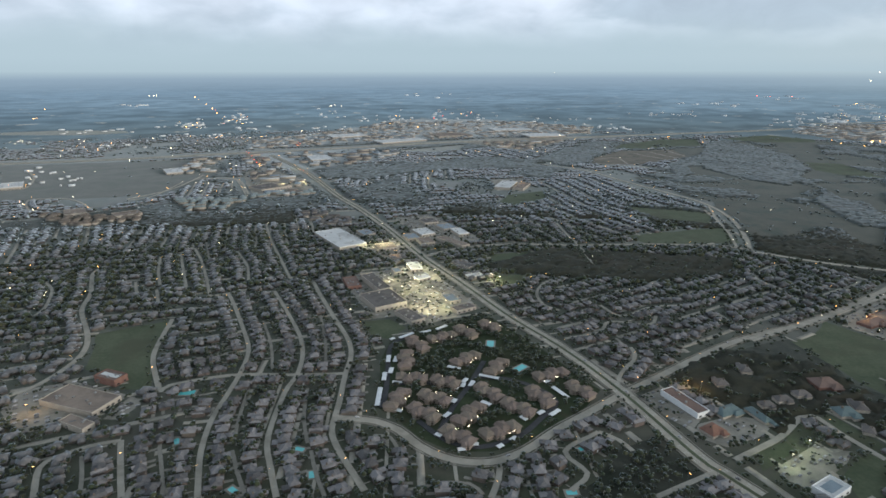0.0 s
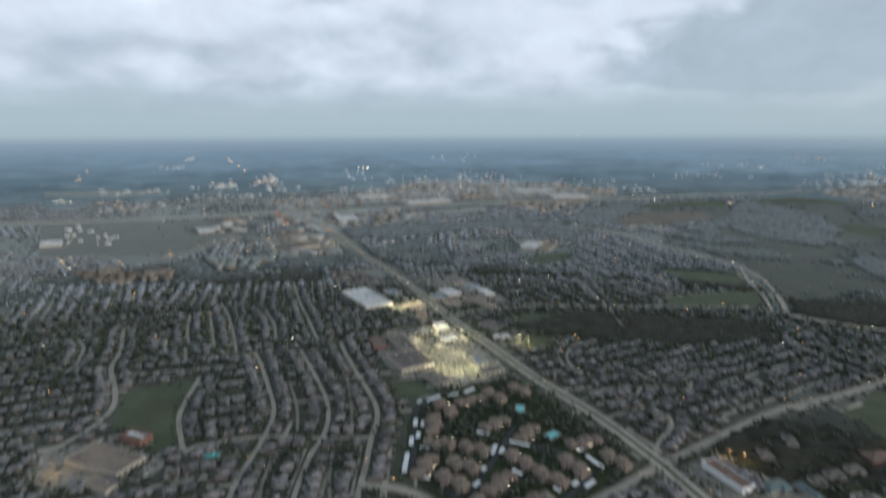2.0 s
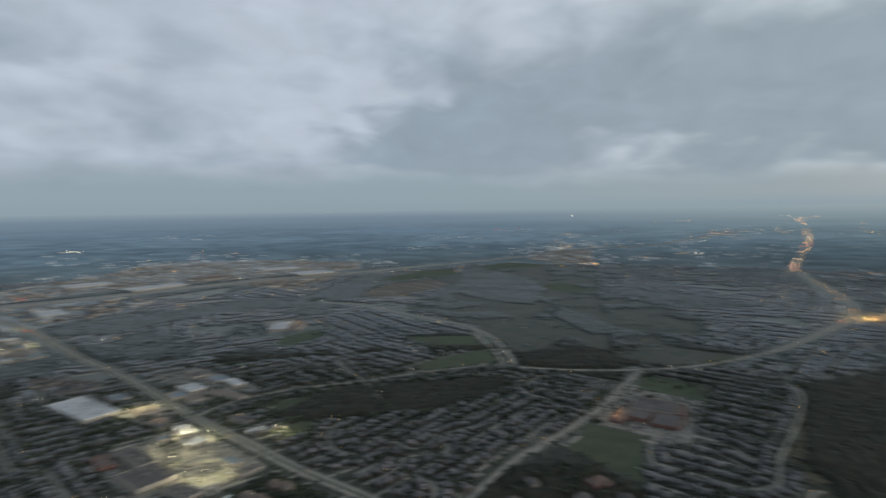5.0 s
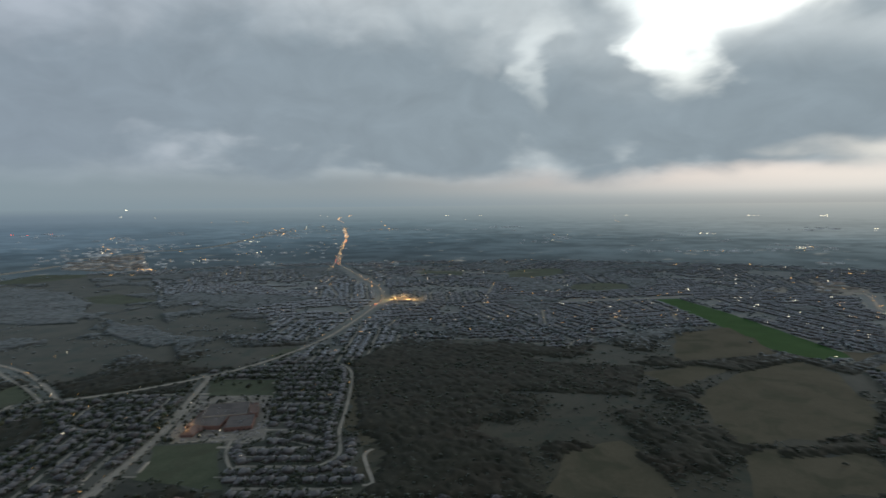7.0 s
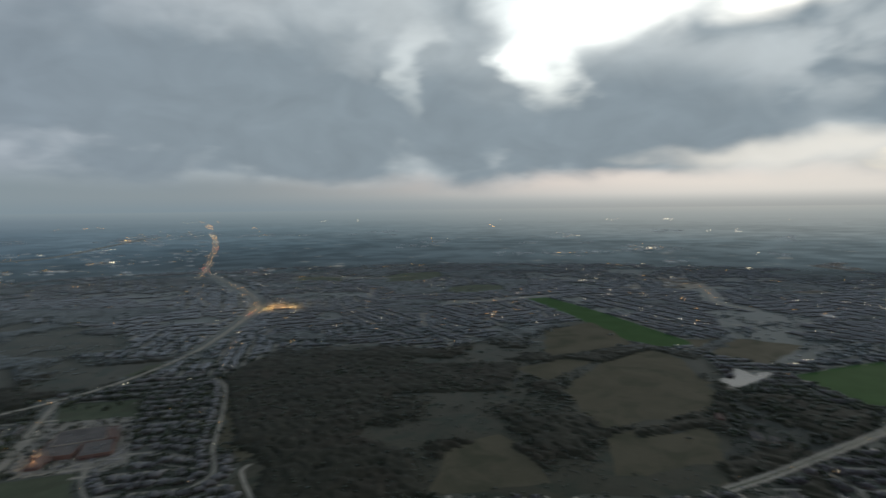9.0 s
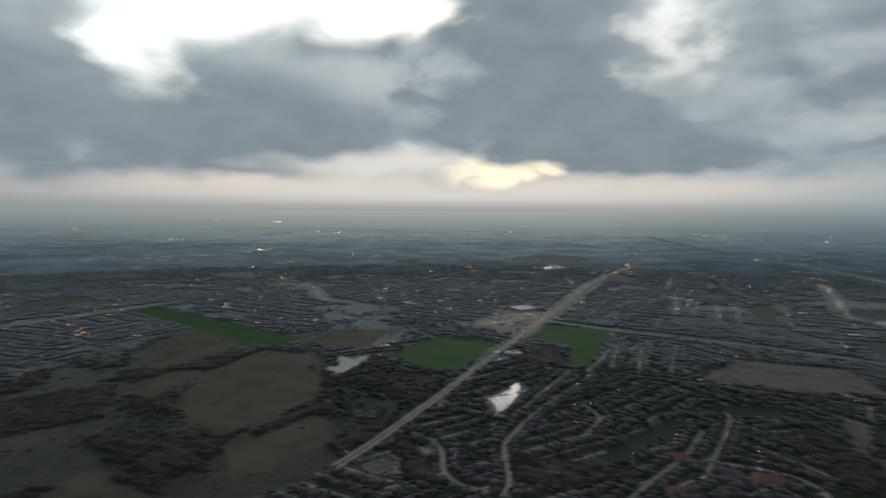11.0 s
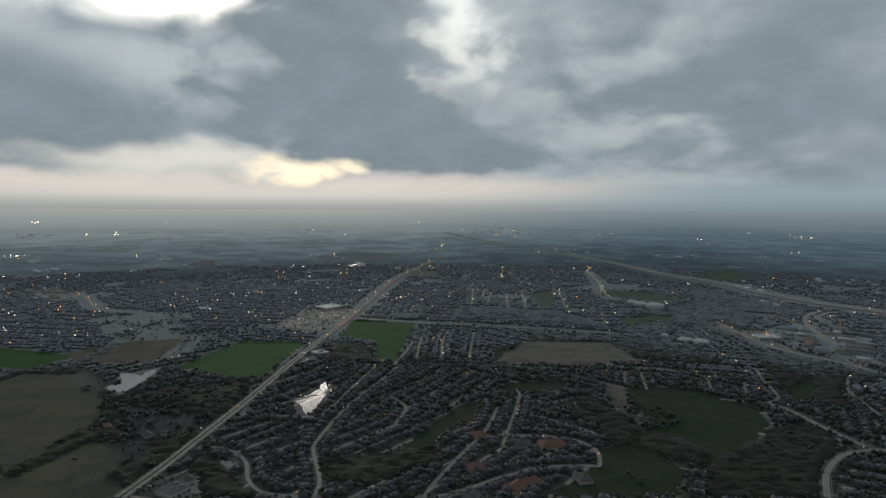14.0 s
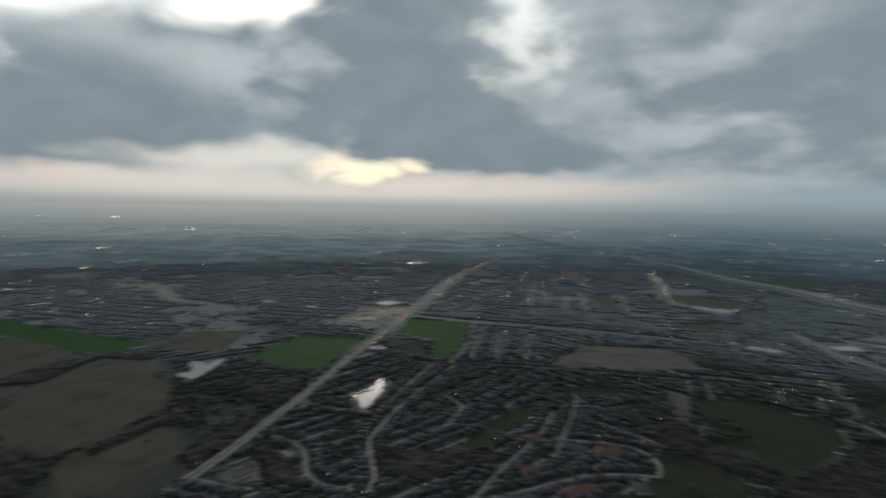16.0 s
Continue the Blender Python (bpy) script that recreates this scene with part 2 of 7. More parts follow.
M = {
    "ground": surface("mixed_turf", (0.034, 0.040, 0.024), (0.070, 0.072, 0.046), 75, 7, 0.9, 0.3, stain=(0.080, 0.075, 0.056), stain_size=150, haze_sheen=0.27, gloss=0.15),
    "green_field": surface("winter_wheat", (0.030, 0.078, 0.020), (0.046, 0.105, 0.032), 60, 5, 0.9, 0.2, gloss=0.05, haze_sheen=0.0),
    "brown_field": surface("dry_pasture", (0.086, 0.080, 0.055), (0.122, 0.110, 0.078), 75, 6, 0.9, 0.3, stain=(0.068, 0.070, 0.047), stain_size=70, gloss=0.05, haze_sheen=0.0),
    "pasture": surface("rough_pasture", (0.040, 0.040, 0.024), (0.072, 0.066, 0.044), 70, 6, 0.9, 0.3, stain=(0.030, 0.040, 0.025), stain_size=60, gloss=0.06, haze_sheen=0.13),
    "commerce": surface("yards", (0.085, 0.085, 0.070), (0.15, 0.145, 0.125), 60, 9, 0.9, 0.1, stain=(0.055, 0.062, 0.042), stain_size=110, haze_sheen=0.35),
    "woods": surface("woodland_floor", (0.036, 0.040, 0.031), (0.066, 0.066, 0.052), 18, 4, 0.95, 0.5, stain=(0.026, 0.032, 0.022), stain_size=50, gloss=0.06, haze_sheen=0.12),
    "meadow": surface("mown_grass", (0.06, 0.076, 0.046), (0.1, 0.112, 0.072), 32, 4, 0.9, 0.25, stain=(0.070, 0.074, 0.048), stain_size=80, gloss=0.06, haze_sheen=0.04),
    "dry_grass": surface("dry_grass", (0.066, 0.066, 0.05), (0.112, 0.106, 0.084), 60, 8, 0.9, 0.2, stain=(0.070, 0.076, 0.054), stain_size=90, haze_sheen=0.14),
    "pale_field": surface("pale_stubble", (0.12, 0.12, 0.09), (0.18, 0.17, 0.13), 30, 3, 0.9, haze_sheen=0.2),
    "bare": surface("bare_earth", (0.10, 0.085, 0.066), (0.17, 0.145, 0.115), 25, 3, 0.95, 0.3, stain=(0.07, 0.07, 0.05), stain_size=50, haze_sheen=0.05),
    "lot": surface("car_park_concrete", (0.20, 0.187, 0.16), (0.31, 0.29, 0.25), 22, 2, 0.85, 0.05, stain=(0.145, 0.137, 0.115), stain_size=40),
    "asphalt": surface("asphalt", (0.045, 0.046, 0.05), (0.075, 0.075, 0.078), 14, 1.5, 0.85, 0.02),
    "road": surface("road_concrete", (0.27, 0.25, 0.21), (0.36, 0.335, 0.285), 18, 2, 0.8, 0.03, stain=(0.22, 0.205, 0.172), stain_size=30),
    "path": surface("path_concrete", (0.19, 0.178, 0.152), (0.27, 0.25, 0.215), 9, 1.5, 0.85),
    "paint": surface("road_paint", (0.5, 0.5, 0.46), (0.66, 0.65, 0.6), 4, 0.8, 0.7),
    "shingle": surface("asphalt_shingles", (0.098, 0.096, 0.1), (0.195, 0.188, 0.188), 5, 0.7, 0.9, 0.05, 0.40, hue=0.08),
    # far copy of the shingles: low contrast and bluish sheen paint in haze
    "shingle_hazed": surface("hazed_shingles", (0.072, 0.070, 0.073), (0.135, 0.130, 0.130), 5, 0.7, 0.9, 0.0, 0.32, True, haze_sheen=0.75),
    "shingle_dark": surface("new_dark_shingles", (0.050, 0.044, 0.046), (0.092, 0.081, 0.083), 5, 0.7, 0.9, 0.0, 0.34, True, haze_sheen=0.32),
    "shingle_mid": surface("asphalt_shingles_mid", (0.092, 0.089, 0.090), (0.170, 0.163, 0.159), 5, 0.7, 0.9, 0.0, 0.38, True, haze_sheen=0.3),
    # far copy of the dark shingles, with haze put in as bluish sheen
    "dark_shingle_hazed": surface("hazed_dark_shingles", (0.050, 0.046, 0.047), (0.090, 0.083, 0.084), 5, 0.7, 0.9, 0.0, 0.30, True, haze_sheen=0.55),
    "brick": surface("house_brick", (0.095, 0.078, 0.068), (0.165, 0.138, 0.120), 3, 0.4, 0.9, 0.02, 0.3),
    "brick_far": surface("house_brick_far", (0.085, 0.073, 0.066), (0.145, 0.126, 0.112), 3, 0.4, 0.9, 0.0, 0.30, True, haze_sheen=0.2),
    "apt_roof": surface("tan_shingles", (0.135, 0.108, 0.09), (0.2, 0.163, 0.138), 6, 0.8, 0.9, 0.05, 0.08),
    "apt_wall": surface("tan_stucco", (0.2, 0.165, 0.135), (0.28, 0.235, 0.195), 4, 0.6, 0.85),
    "roof_grey": surface("gravel_roof", (0.10, 0.093, 0.09), (0.155, 0.142, 0.135), 14, 1.2, 0.9, 0.03, stain=(0.08, 0.076, 0.074), stain_size=22),
    "roof_white": surface("white_membrane", (0.42, 0.43, 0.43), (0.58, 0.58, 0.57), 14, 1.5, 0.7, stain=(0.33, 0.33, 0.32), stain_size=25),
    "roof_blue": surface("blue_grey_metal_roof", (0.14, 0.18, 0.21), (0.20, 0.245, 0.28), 8, 1, 0.5, metal=0.2),
    "roof_tan": surface("tan_gravel_roof", (0.18, 0.145, 0.12), (0.26, 0.215, 0.18), 12, 1.2, 0.9, stain=(0.15, 0.125, 0.108), stain_size=24),
    "roof_red": surface("red_brown_roof", (0.125, 0.088, 0.076), (0.19, 0.138, 0.12), 12, 1.2, 0.9),
    "roof_teal": surface("teal_roof", (0.085, 0.12, 0.125), (0.125, 0.165, 0.17), 8, 1, 0.6),
    "roof_estate": surface("pale_green_grey_shingles", (0.15, 0.18, 0.175), (0.23, 0.26, 0.25), 8, 1, 0.8, haze_sheen=0.2),
    "roof_brown": surface("clay_roof", (0.15, 0.082, 0.062), (0.22, 0.125, 0.096), 6, 0.8, 0.85),
    "wall_pale": surface("pale_wall", (0.30, 0.27, 0.23), (0.42, 0.38, 0.33), 6, 1, 0.85),
    "wall_red": surface("red_brick_wall", (0.16, 0.088, 0.07), (0.23, 0.135, 0.112), 4, 0.5, 0.9),
    "white": surface("white_sheet_metal", (0.60, 0.61, 0.62), (0.74, 0.75, 0.75), 5, 1, 0.45),
    "dark_glass": surface("window_glass", (0.02, 0.025, 0.03), (0.04, 0.045, 0.05), 3, 1, 0.1, gloss=0.6),
    "pole": surface("galvanised_pole", (0.2, 0.2, 0.2), (0.3, 0.3, 0.3), 2, 0.3, 0.5, metal=0.6),
    "bark": surface("bark", (0.05, 0.04, 0.03), (0.09, 0.075, 0.06), 1, 0.2, 0.9, 0.03),
    "leaf": surface("oak_leaves", (0.022, 0.029, 0.016), (0.054, 0.061, 0.033), 14, 1.3, 0.85, 0.25, 0.4, gloss=0.12, haze_sheen=0.06, hue=0.07),
    "leaf_mid": surface("tree_cover_leaves", (0.020, 0.026, 0.015), (0.050, 0.055, 0.031), 26, 2.0, 0.85, 0.4, 0.42, True, gloss=0.1, haze_sheen=0.38, hue=0.08),
    # paler grey-blue leaf copy: haze put into the colour and the sheen
    "leaf_hazed": surface("hazed_leaves", (0.04, 0.048, 0.042), (0.074, 0.081, 0.066), 90, 9.0, 0.85, 0.0, 0.25, True, gloss=0.12, haze_sheen=1.0),
    "canopy": surface("closed_canopy", (0.022, 0.024, 0.017), (0.044, 0.043, 0.03), 40, 5.0, 0.9, 0.6, stain=(0.040, 0.036, 0.026), stain_size=90, gloss=0.08, haze_sheen=0.04),
    # canopy copy for far stands, haze added through bluer tones and sheen
    "canopy_hazed": surface("hazed_canopy", (0.024, 0.029, 0.023), (0.046, 0.050, 0.038), 60, 8.0, 0.9, 0.6, stain=(0.040, 0.038, 0.030), stain_size=120, gloss=0.08, haze_sheen=0.27),
    "rough_grass": surface("rough_grass", (0.030, 0.042, 0.024), (0.054, 0.066, 0.038), 45, 5, 0.9, 0.3, stain=(0.050, 0.048, 0.032), stain_size=70, gloss=0.05),
    "water": surface("still_water", (0.012, 0.016, 0.018), (0.02, 0.024, 0.026), 40, 3, 0.16, 0.0, gloss=0.3),
    "pool": surface("pool_water", (0.10, 0.46, 0.47), (0.14, 0.56, 0.56), 3, 0.6, 0.15, gloss=0.5),
    "tank": surface("tank_paint", (0.42, 0.42, 0.38), (0.52, 0.52, 0.47), 8, 1, 0.6),
    "car": surface("car_paint", (0.10, 0.10, 0.11), (0.42, 0.42, 0.42), 300, 200, 0.35, spread=0.8, gloss=0.6),
    "car_far": surface("parked_car_paint", (0.12, 0.12, 0.13), (0.38, 0.38, 0.38), 300, 200, 0.35, spread=0.8, gloss=0.6, island=True),
    "tyre": surface("tyre_rubber", (0.02, 0.02, 0.02), (0.03, 0.03, 0.03), 1, 0.2, 0.9),
    "lamp_orange": lit("sodium_lamp", (1.0, 0.50, 0.14), 5.5),
    "lamp_white": lit("white_lamp", (1.0, 0.86, 0.58), 6.0),
    "lamp_red": lit("tail_lamp", (1.0, 0.10, 0.05), 2.5),
}
# roads: kind, width, control points on the ground
ROADS = []
ROADS.append(('drive', 6, [(-36, 521), (-33, 557), (-33, 600), (-31, 663), (-11, 686)]))
ROADS.append(('drive', 6, [(20, 472), (28, 495), (40, 525), (55, 554), (73, 595), (81, 615)]))
ROADS.append(('drive', 6, [(126, 496), (146, 522), (134, 548), (104, 571), (72, 578)]))
ROADS.append(('drive', 6, [(-26, 568), (8, 568), (47, 564), (55, 554)]))
ROADS.append(('drive', 6, [(1, 496), (27, 463), (58, 451), (97, 466), (126, 496)]))
ROADS.append(('arterial', 22.4, [(277, 373), (262, 402), (250, 427), (222, 535), (185, 638), (132, 746), (75, 887), (16, 1027), (-53, 1226), (-130, 1422), (-207, 1593), (-312, 1866), (-425, 2130), (-593, 2459)]))
ROADS.append(('collector', 11.2, [(222, 535), (269, 564), (377, 632), (453, 669), (550, 703), (728, 793)]))
ROADS.append(('collector', 11.2, [(431, 652), (572, 718), (720, 800), (861, 882)]))
ROADS.append(('collector', 11.2, [(646, 1027), (704, 975), (765, 932), (861, 882), (944, 856), (1075, 843), (1278, 857), (1670, 952), (1898, 1034), (2122, 1179), (2372, 1400), (2697, 1686), (2957, 1901), (3384, 2132), (3401, 2105)]))
ROADS.append(('collector', 10.5, [(-82, 506), (-60, 502), (-41, 497), (-18, 481), (3, 454), (31, 434), (65, 429), (99, 444), (134, 473), (173, 500), (222, 535)]))
ROADS.append(('street', 6.3, [(73, 429), (68, 406), (59, 384)]))
ROADS.append(('street', 7.0, [(-44, 398), (-71, 451), (-82, 482), (-82, 506), (-81, 535), (-81, 594), (-79, 638), (-88, 685), (-116, 759), (-149, 849), (-166, 900)]))
ROADS.append(('street', 7.0, [(-81, 594), (-136, 594), (-198, 598), (-234, 592), (-272, 578), (-277, 564)]))
ROADS.append(('street', 6.3, [(-115, 394), (-128, 431), (-141, 476), (-142, 557), (-136, 594), (-138, 641), (-150, 692), (-174, 753), (-206, 828), (-222, 863)]))
ROADS.append(('street', 6.3, [(-179, 397), (-197, 458), (-204, 510), (-203, 552), (-202, 601), (-208, 660), (-234, 728), (-274, 821), (-292, 857)]))
ROADS.append(('street', 6.3, [(-374, 838), (-326, 844), (-292, 857), (-257, 879), (-206, 914), (-166, 925)]))
ROADS.append(('street', 7.0, [(-340, 762), (-327, 682), (-314, 636), (-277, 564)]))
ROADS.append(('street', 7.7, [(-551, 1009), (-552, 964), (-507, 869), (-484, 800), (-435, 721), (-412, 671), (-409, 628), (-420, 584), (-442, 562)]))
ROADS.append(('street', 6.3, [(-312, 404), (-330, 442), (-324, 457), (-302, 472), (-278, 479)]))
ROADS.append(('street', 6.3, [(-278, 479), (-259, 438), (-241, 401)]))
ROADS.append(('street', 5.6, [(-230, 504), (-203, 507)]))
ROADS.append(('street', 5.6, [(-431, 1107), (-391, 1027), (-353, 938), (-316, 846)]))
ROADS.append(('street', 5.6, [(-340, 1303), (-295, 1160), (-240, 1008), (-206, 914)]))
ROADS.append(('street', 5.6, [(-475, 1055), (-446, 973), (-414, 901)]))
ROADS.append(('street', 5.6, [(-342, 1083), (-300, 995), (-273, 906)]))
ROADS.append(('collector', 9.8, [(16, 1027), (91, 1078), (189, 1099), (328, 1084), (472, 1083), (622, 1059), (646, 1024)]))
ROADS.append(('collector', 10.5, [(646, 1024), (697, 1133), (750, 1294), (764, 1449), (728, 1593), (665, 1788), (612, 1979), (488, 2143)]))
ROADS.append(('street', 6.3, [(633, 1047), (675, 1157), (712, 1280), (759, 1409)]))
ROADS.append(('street', 5.6, [(583, 825), (571, 867), (586, 900), (625, 931), (672, 941)]))
ROADS.append(('street', 5.6, [(327, 1264), (326, 1146), (328, 1084), (324, 1010), (320, 961)]))
ROADS.append(('street', 5.6, [(245, 905), (211, 874), (190, 830), (191, 784), (209, 762)]))
ROADS.append(('street', 5.6, [(273, 779), (292, 737), (344, 765), (398, 772)]))
ROADS.append(('street', 5.6, [(174, 468), (189, 454), (196, 437)]))
ROADS.append(('street', 5.6, [(174, 468), (134, 440), (146, 410), (126, 389)]))
ROADS.append(('street', 5.6, [(259, 605), (236, 579), (217, 543)]))
ROADS.append(('street', 5.6, [(193, 378), (253, 404)]))
ROADS.append(('street', 7.0, [(282, 420), (342, 450), (393, 485), (404, 451), (416, 413)]))
ROADS.append(('street', 5.6, [(67, 1988), (48, 1804), (52, 1658)]))
ROADS.append(('street', 6.3, [(-775, 1573), (-729, 1623), (-728, 1850)]))
ROADS.append(('street', 6.3, [(-563, 1861), (-505, 1716), (-463, 1592), (-463, 1534)]))
ROADS.append(('street', 6.3, [(589, 891), (601, 914), (647, 942), (690, 942), (718, 920)]))
ROADS.append(('street', 6.3, [(732, 853), (673, 808)]))
ROADS.append(('street', 5.6, [(597, 651), (636, 635), (631, 618), (588, 591), (549, 547), (557, 526)]))
ROADS.append(('street', 6.3, [(1032, 678), (984, 625), (859, 555), (736, 495)]))
ROADS.append(('street', 6.3, [(736, 495), (705, 480), (645, 441), (617, 438), (584, 447)]))
ROADS.append(('street', 6.3, [(669, 402), (649, 404), (613, 379), (581, 354), (570, 363)]))
ROADS.append(('street', 5.6, [(582, 690), (628, 607)]))
ROADS.append(('arterial', 18.9, [(687, -207), (730, -267), (783, -334), (899, -478), (1035, -639), (1212, -856), (1443, -1148), (2100, -1950), (2729, -2925)]))
ROADS.append(('street', 6.3, [(1403, -1051), (1310, -1130), (1192, -1197)]))
ROADS.append(('street', 6.3, [(917, -797), (818, -644), (748, -537), (758, -506), (804, -472)]))
ROADS.append(('street', 6.3, [(869, -812), (792, -670), (739, -571), (662, -464), (632, -437), (555, -394), (523, -363)]))
ROADS.append(('street', 6.3, [(1014, -996), (948, -907), (891, -823)]))
ROADS.append(('street', 5.6, [(1120, -1150), (1005, -1014), (891, -889)]))
ROADS.append(('street', 5.6, [(1048, -1167), (964, -1054), (851, -929)]))
ROADS.append(('street', 5.6, [(973, -1189), (891, -1083), (805, -974)]))
ROADS.append(('street', 6.3, [(935, -780), (828, -883), (740, -951), (641, -1021), (514, -1108), (396, -1171), (277, -1167)]))
ROADS.append(('street', 7.0, [(429, -452), (446, -488), (472, -560), (508, -665), (557, -759)]))
ROADS.append(('street', 7.0, [(422, -459), (404, -514), (394, -559), (368, -623), (327, -667), (321, -675), (352, -718), (407, -722), (484, -663)]))
ROADS.append(('street', 6.3, [(510, -832), (488, -882), (461, -858), (434, -846), (407, -853)]))
ROADS.append(('street', 6.3, [(303, -1331), (269, -1250), (229, -1175), (219, -1141), (228, -1103)]))
ROADS.append(('collector', 9.0, [(228, -1103), (195, -1095), (136, -1044), (65, -992), (42, -1009)]))
ROADS.append(('collector', 9.8, [(55, -994), (86, -951), (96, -899), (95, -843), (83, -781)]))
ROADS.append(('street', 6.3, [(152, -1419), (137, -1302), (109, -1238), (69, -1160)]))
ROADS.append(('street', 6.3, [(765, -330), (741, -347), (712, -361), (667, -355), (620, -333), (578, -329), (537, -353)]))
ROADS.append(('street', 6.3, [(842, -585), (841, -526), (862, -473)]))
ROADS.append(('street', 6.3, [(740, -674), (670, -650), (629, -588)]))
ROADS.append(('street', 5.6, [(453, -636), (560, -826), (593, -862)]))
ROADS.append(('street', 5.6, [(498, -1112), (459, -1040)]))
ROADS.append(('street', 5.6, [(468, -1129), (414, -1034)]))
ROADS.append(('street', 5.6, [(358, -1191), (325, -1121)]))
ROADS.append(('street', 5.6, [(292, -1202), (266, -1131)]))
ROADS.append(('collector', 9.0, [(1576, -2891), (1281, -2469), (1079, -2148), (987, -2029)]))
ROADS.append(('street', 6.3, [(764, -328), (744, -352), (692, -358)]))
ROADS.append(('street', 5.6, [(-609, 925), (-575, 885), (-544, 814), (-541, 783)]))
ROADS.append(('street', 5.6, [(-460, 917), (-432, 864), (-414, 883), (-382, 816)]))
ROADS.append(('street', 5.6, [(-445, 1071), (-402, 970), (-364, 880)]))
ROADS.append(('street', 5.6, [(193, 670), (244, 687), (269, 719), (320, 707), (340, 734)]))
ROADS.append(('street', 5.6, [(245, 585), (267, 619), (269, 641)]))
ROADS.append(('street', 5.6, [(432, 739), (436, 700), (450, 690)]))
ROADS.append(('street', 5.6, [(622, 794), (695, 831), (738, 850)]))
ROADS.append(('street', 5.6, [(613, 857), (612, 806)]))
# the outer roads, in true distances
ROADS.append(('freeway', 56, [(-1673, 2246), (-1363, 2317), (-1096, 2393), (-794, 2509), (-480, 2620), (-236, 2706), (83, 2843), (492, 2959), (963, 3060), (1409, 3165), (1698, 3229), (2082, 3318), (2272, 3400)]))
ROADS.append(('freeway', 56, [(2544, 3662), (2827, 3658), (3145, 3691), (3656, 3589), (4627, 3989), (6017, 4589)]))
ROADS.append(('freeway', 56, [(5150, -5579), (4003, -4793), (3288, -4358), (2661, -3994), (2173, -3708), (1783, -3477), (1424, -3197), (1138, -2969), (877, -2845), (629, -2625), (485, -2516), (365, -2448), (168, -2388)]))
ROADS.append(('ramp', 14, [(129, -1954), (202, -1946), (261, -1995), (307, -2052), (334, -2141), (328, -2231), (294, -2309), (166, -2364)]))
ROADS.append(('ramp', 14, [(350, -2268), (367, -2168), (353, -2048), (314, -1921), (263, -1804), (219, -1722)]))
ROADS.append(('collector', 12, [(546, -1831), (477, -1747), (410, -1662), (338, -1589), (257, -1545), (189, -1528), (85, -1472)]))
ROADS.append(('collector', 10, [(1386, -1100), (1200, -1191), (977, -1319), (778, -1422), (695, -1461)]))
ROADS.append(('street', 7, [(1978, -2332), (1752, -2048)]))
ROADS.append(('street', 7, [(1696, -2044), (1286, -1549)]))
ROADS.append(('street', 7, [(1657, -2081), (1384, -1732)]))
ROADS.append(('street', 7, [(1429, -1839), (1267, -1616)]))
ROADS.append(('street', 7, [(1373, -1872), (1149, -1580)]))
ROADS.append(('street', 7, [(1369, -1969), (1104, -1623)]))
ROADS.append(('street', 7, [(1879, -2508), (1683, -2241)]))
ROADS.append(('street', 7, [(1266, -2095), (1003, -1721)]))
ROADS.append(('street', 7, [(1740, -2764), (1519, -2497)]))
ROADS.append(('street', 7, [(1571, -2848), (1378, -2607), (1208, -2353), (1073, -2099)]))
ROADS.append(('street', 7, [(1440, -1483), (1509, -1510), (1561, -1622), (1641, -1773)]))
ROADS.append(('street', 8, [(2110, 1413), (1841, 1195)]))
ROADS.append(('street', 8, [(1802, 404), (1593, 350)]))
ROADS.append(('street', 8, [(1755, 189), (1616, 123)]))
ROADS.append(('street', 8, [(1863, 13), (1771, -1)]))
ROADS.append(('street', 8, [(1496, 782), (1420, 765)]))
ROADS.append(('street', 8, [(2348, 734), (2070, 672)]))
ROADS.append(('street', 8, [(2098, 2210), (1923, 2013)]))
ROADS.append(('collector', 11, [(2618, -573), (2517, -641), (2354, -631), (2168, -599), (2075, -619), (1975, -668)]))
ROADS.append(('collector', 9, [(2666, 1238), (2726, 1075), (2729, 834), (2836, 654)]))
ROADS.append(('collector', 9, [(2005, 365), (2113, 173), (2243, -28)]))
ROADS.append(('avenue', 9, [(1534, 985), (1649, 1002)]))
ROADS.append(('avenue', 9, [(2565, 1709), (2999, 1945), (4198, 2634), (5195, 3220), (6758, 4217)]))
ROADS.append(('street', 7, [(-632, 1621), (-680, 1821)]))
ROADS.append(('street', 7, [(-592, 1619), (-640, 1819)]))
ROADS.append(('street', 7, [(-546, 1614), (-593, 1814)]))
ROADS.append(('street', 7, [(-509, 1626), (-567, 1813)]))
ROADS.append(('street', 7, [(-972, 1472), (-1020, 1541), (-1041, 1599), (-966, 1608), (-895, 1561), (-821, 1475)]))
ROADS.append(('street', 7, [(-972, 1472), (-912, 1440), (-880, 1455)]))
ROADS.append(('street', 7, [(-1070, 1516), (-1020, 1541)]))
ROADS.append(('collector', 9, [(-783, 1590), (-748, 1650), (-716, 1730), (-707, 1892), (-709, 1977)]))
ROADS.append(('collector', 9, [(-707, 1892), (-613, 1908), (-549, 1844), (-467, 1635)]))
ROADS.append(('collector', 9, [(-1262, 1807), (-1164, 1758), (-1232, 1923), (-1366, 2113)]))
ROADS.append(('collector', 9, [(705, 2147), (776, 2101), (855, 2031)]))
ROADS.append(('street', 6, [(720, 2252), (820, 2290), (812, 2139)]))
ROADS.append(('ramp', 8, [(682, 1093), (690, 1149), (689, 1219), (713, 1297), (728, 1375)]))
ROADS.append(('street_bare', 6, [(1014, 2202), (939, 2420)]))
ROADS.append(('street_bare', 6, [(1071, 2228), (1025, 2450)]))
ROADS.append(('street_bare', 6, [(1127, 2272), (1113, 2482)]))
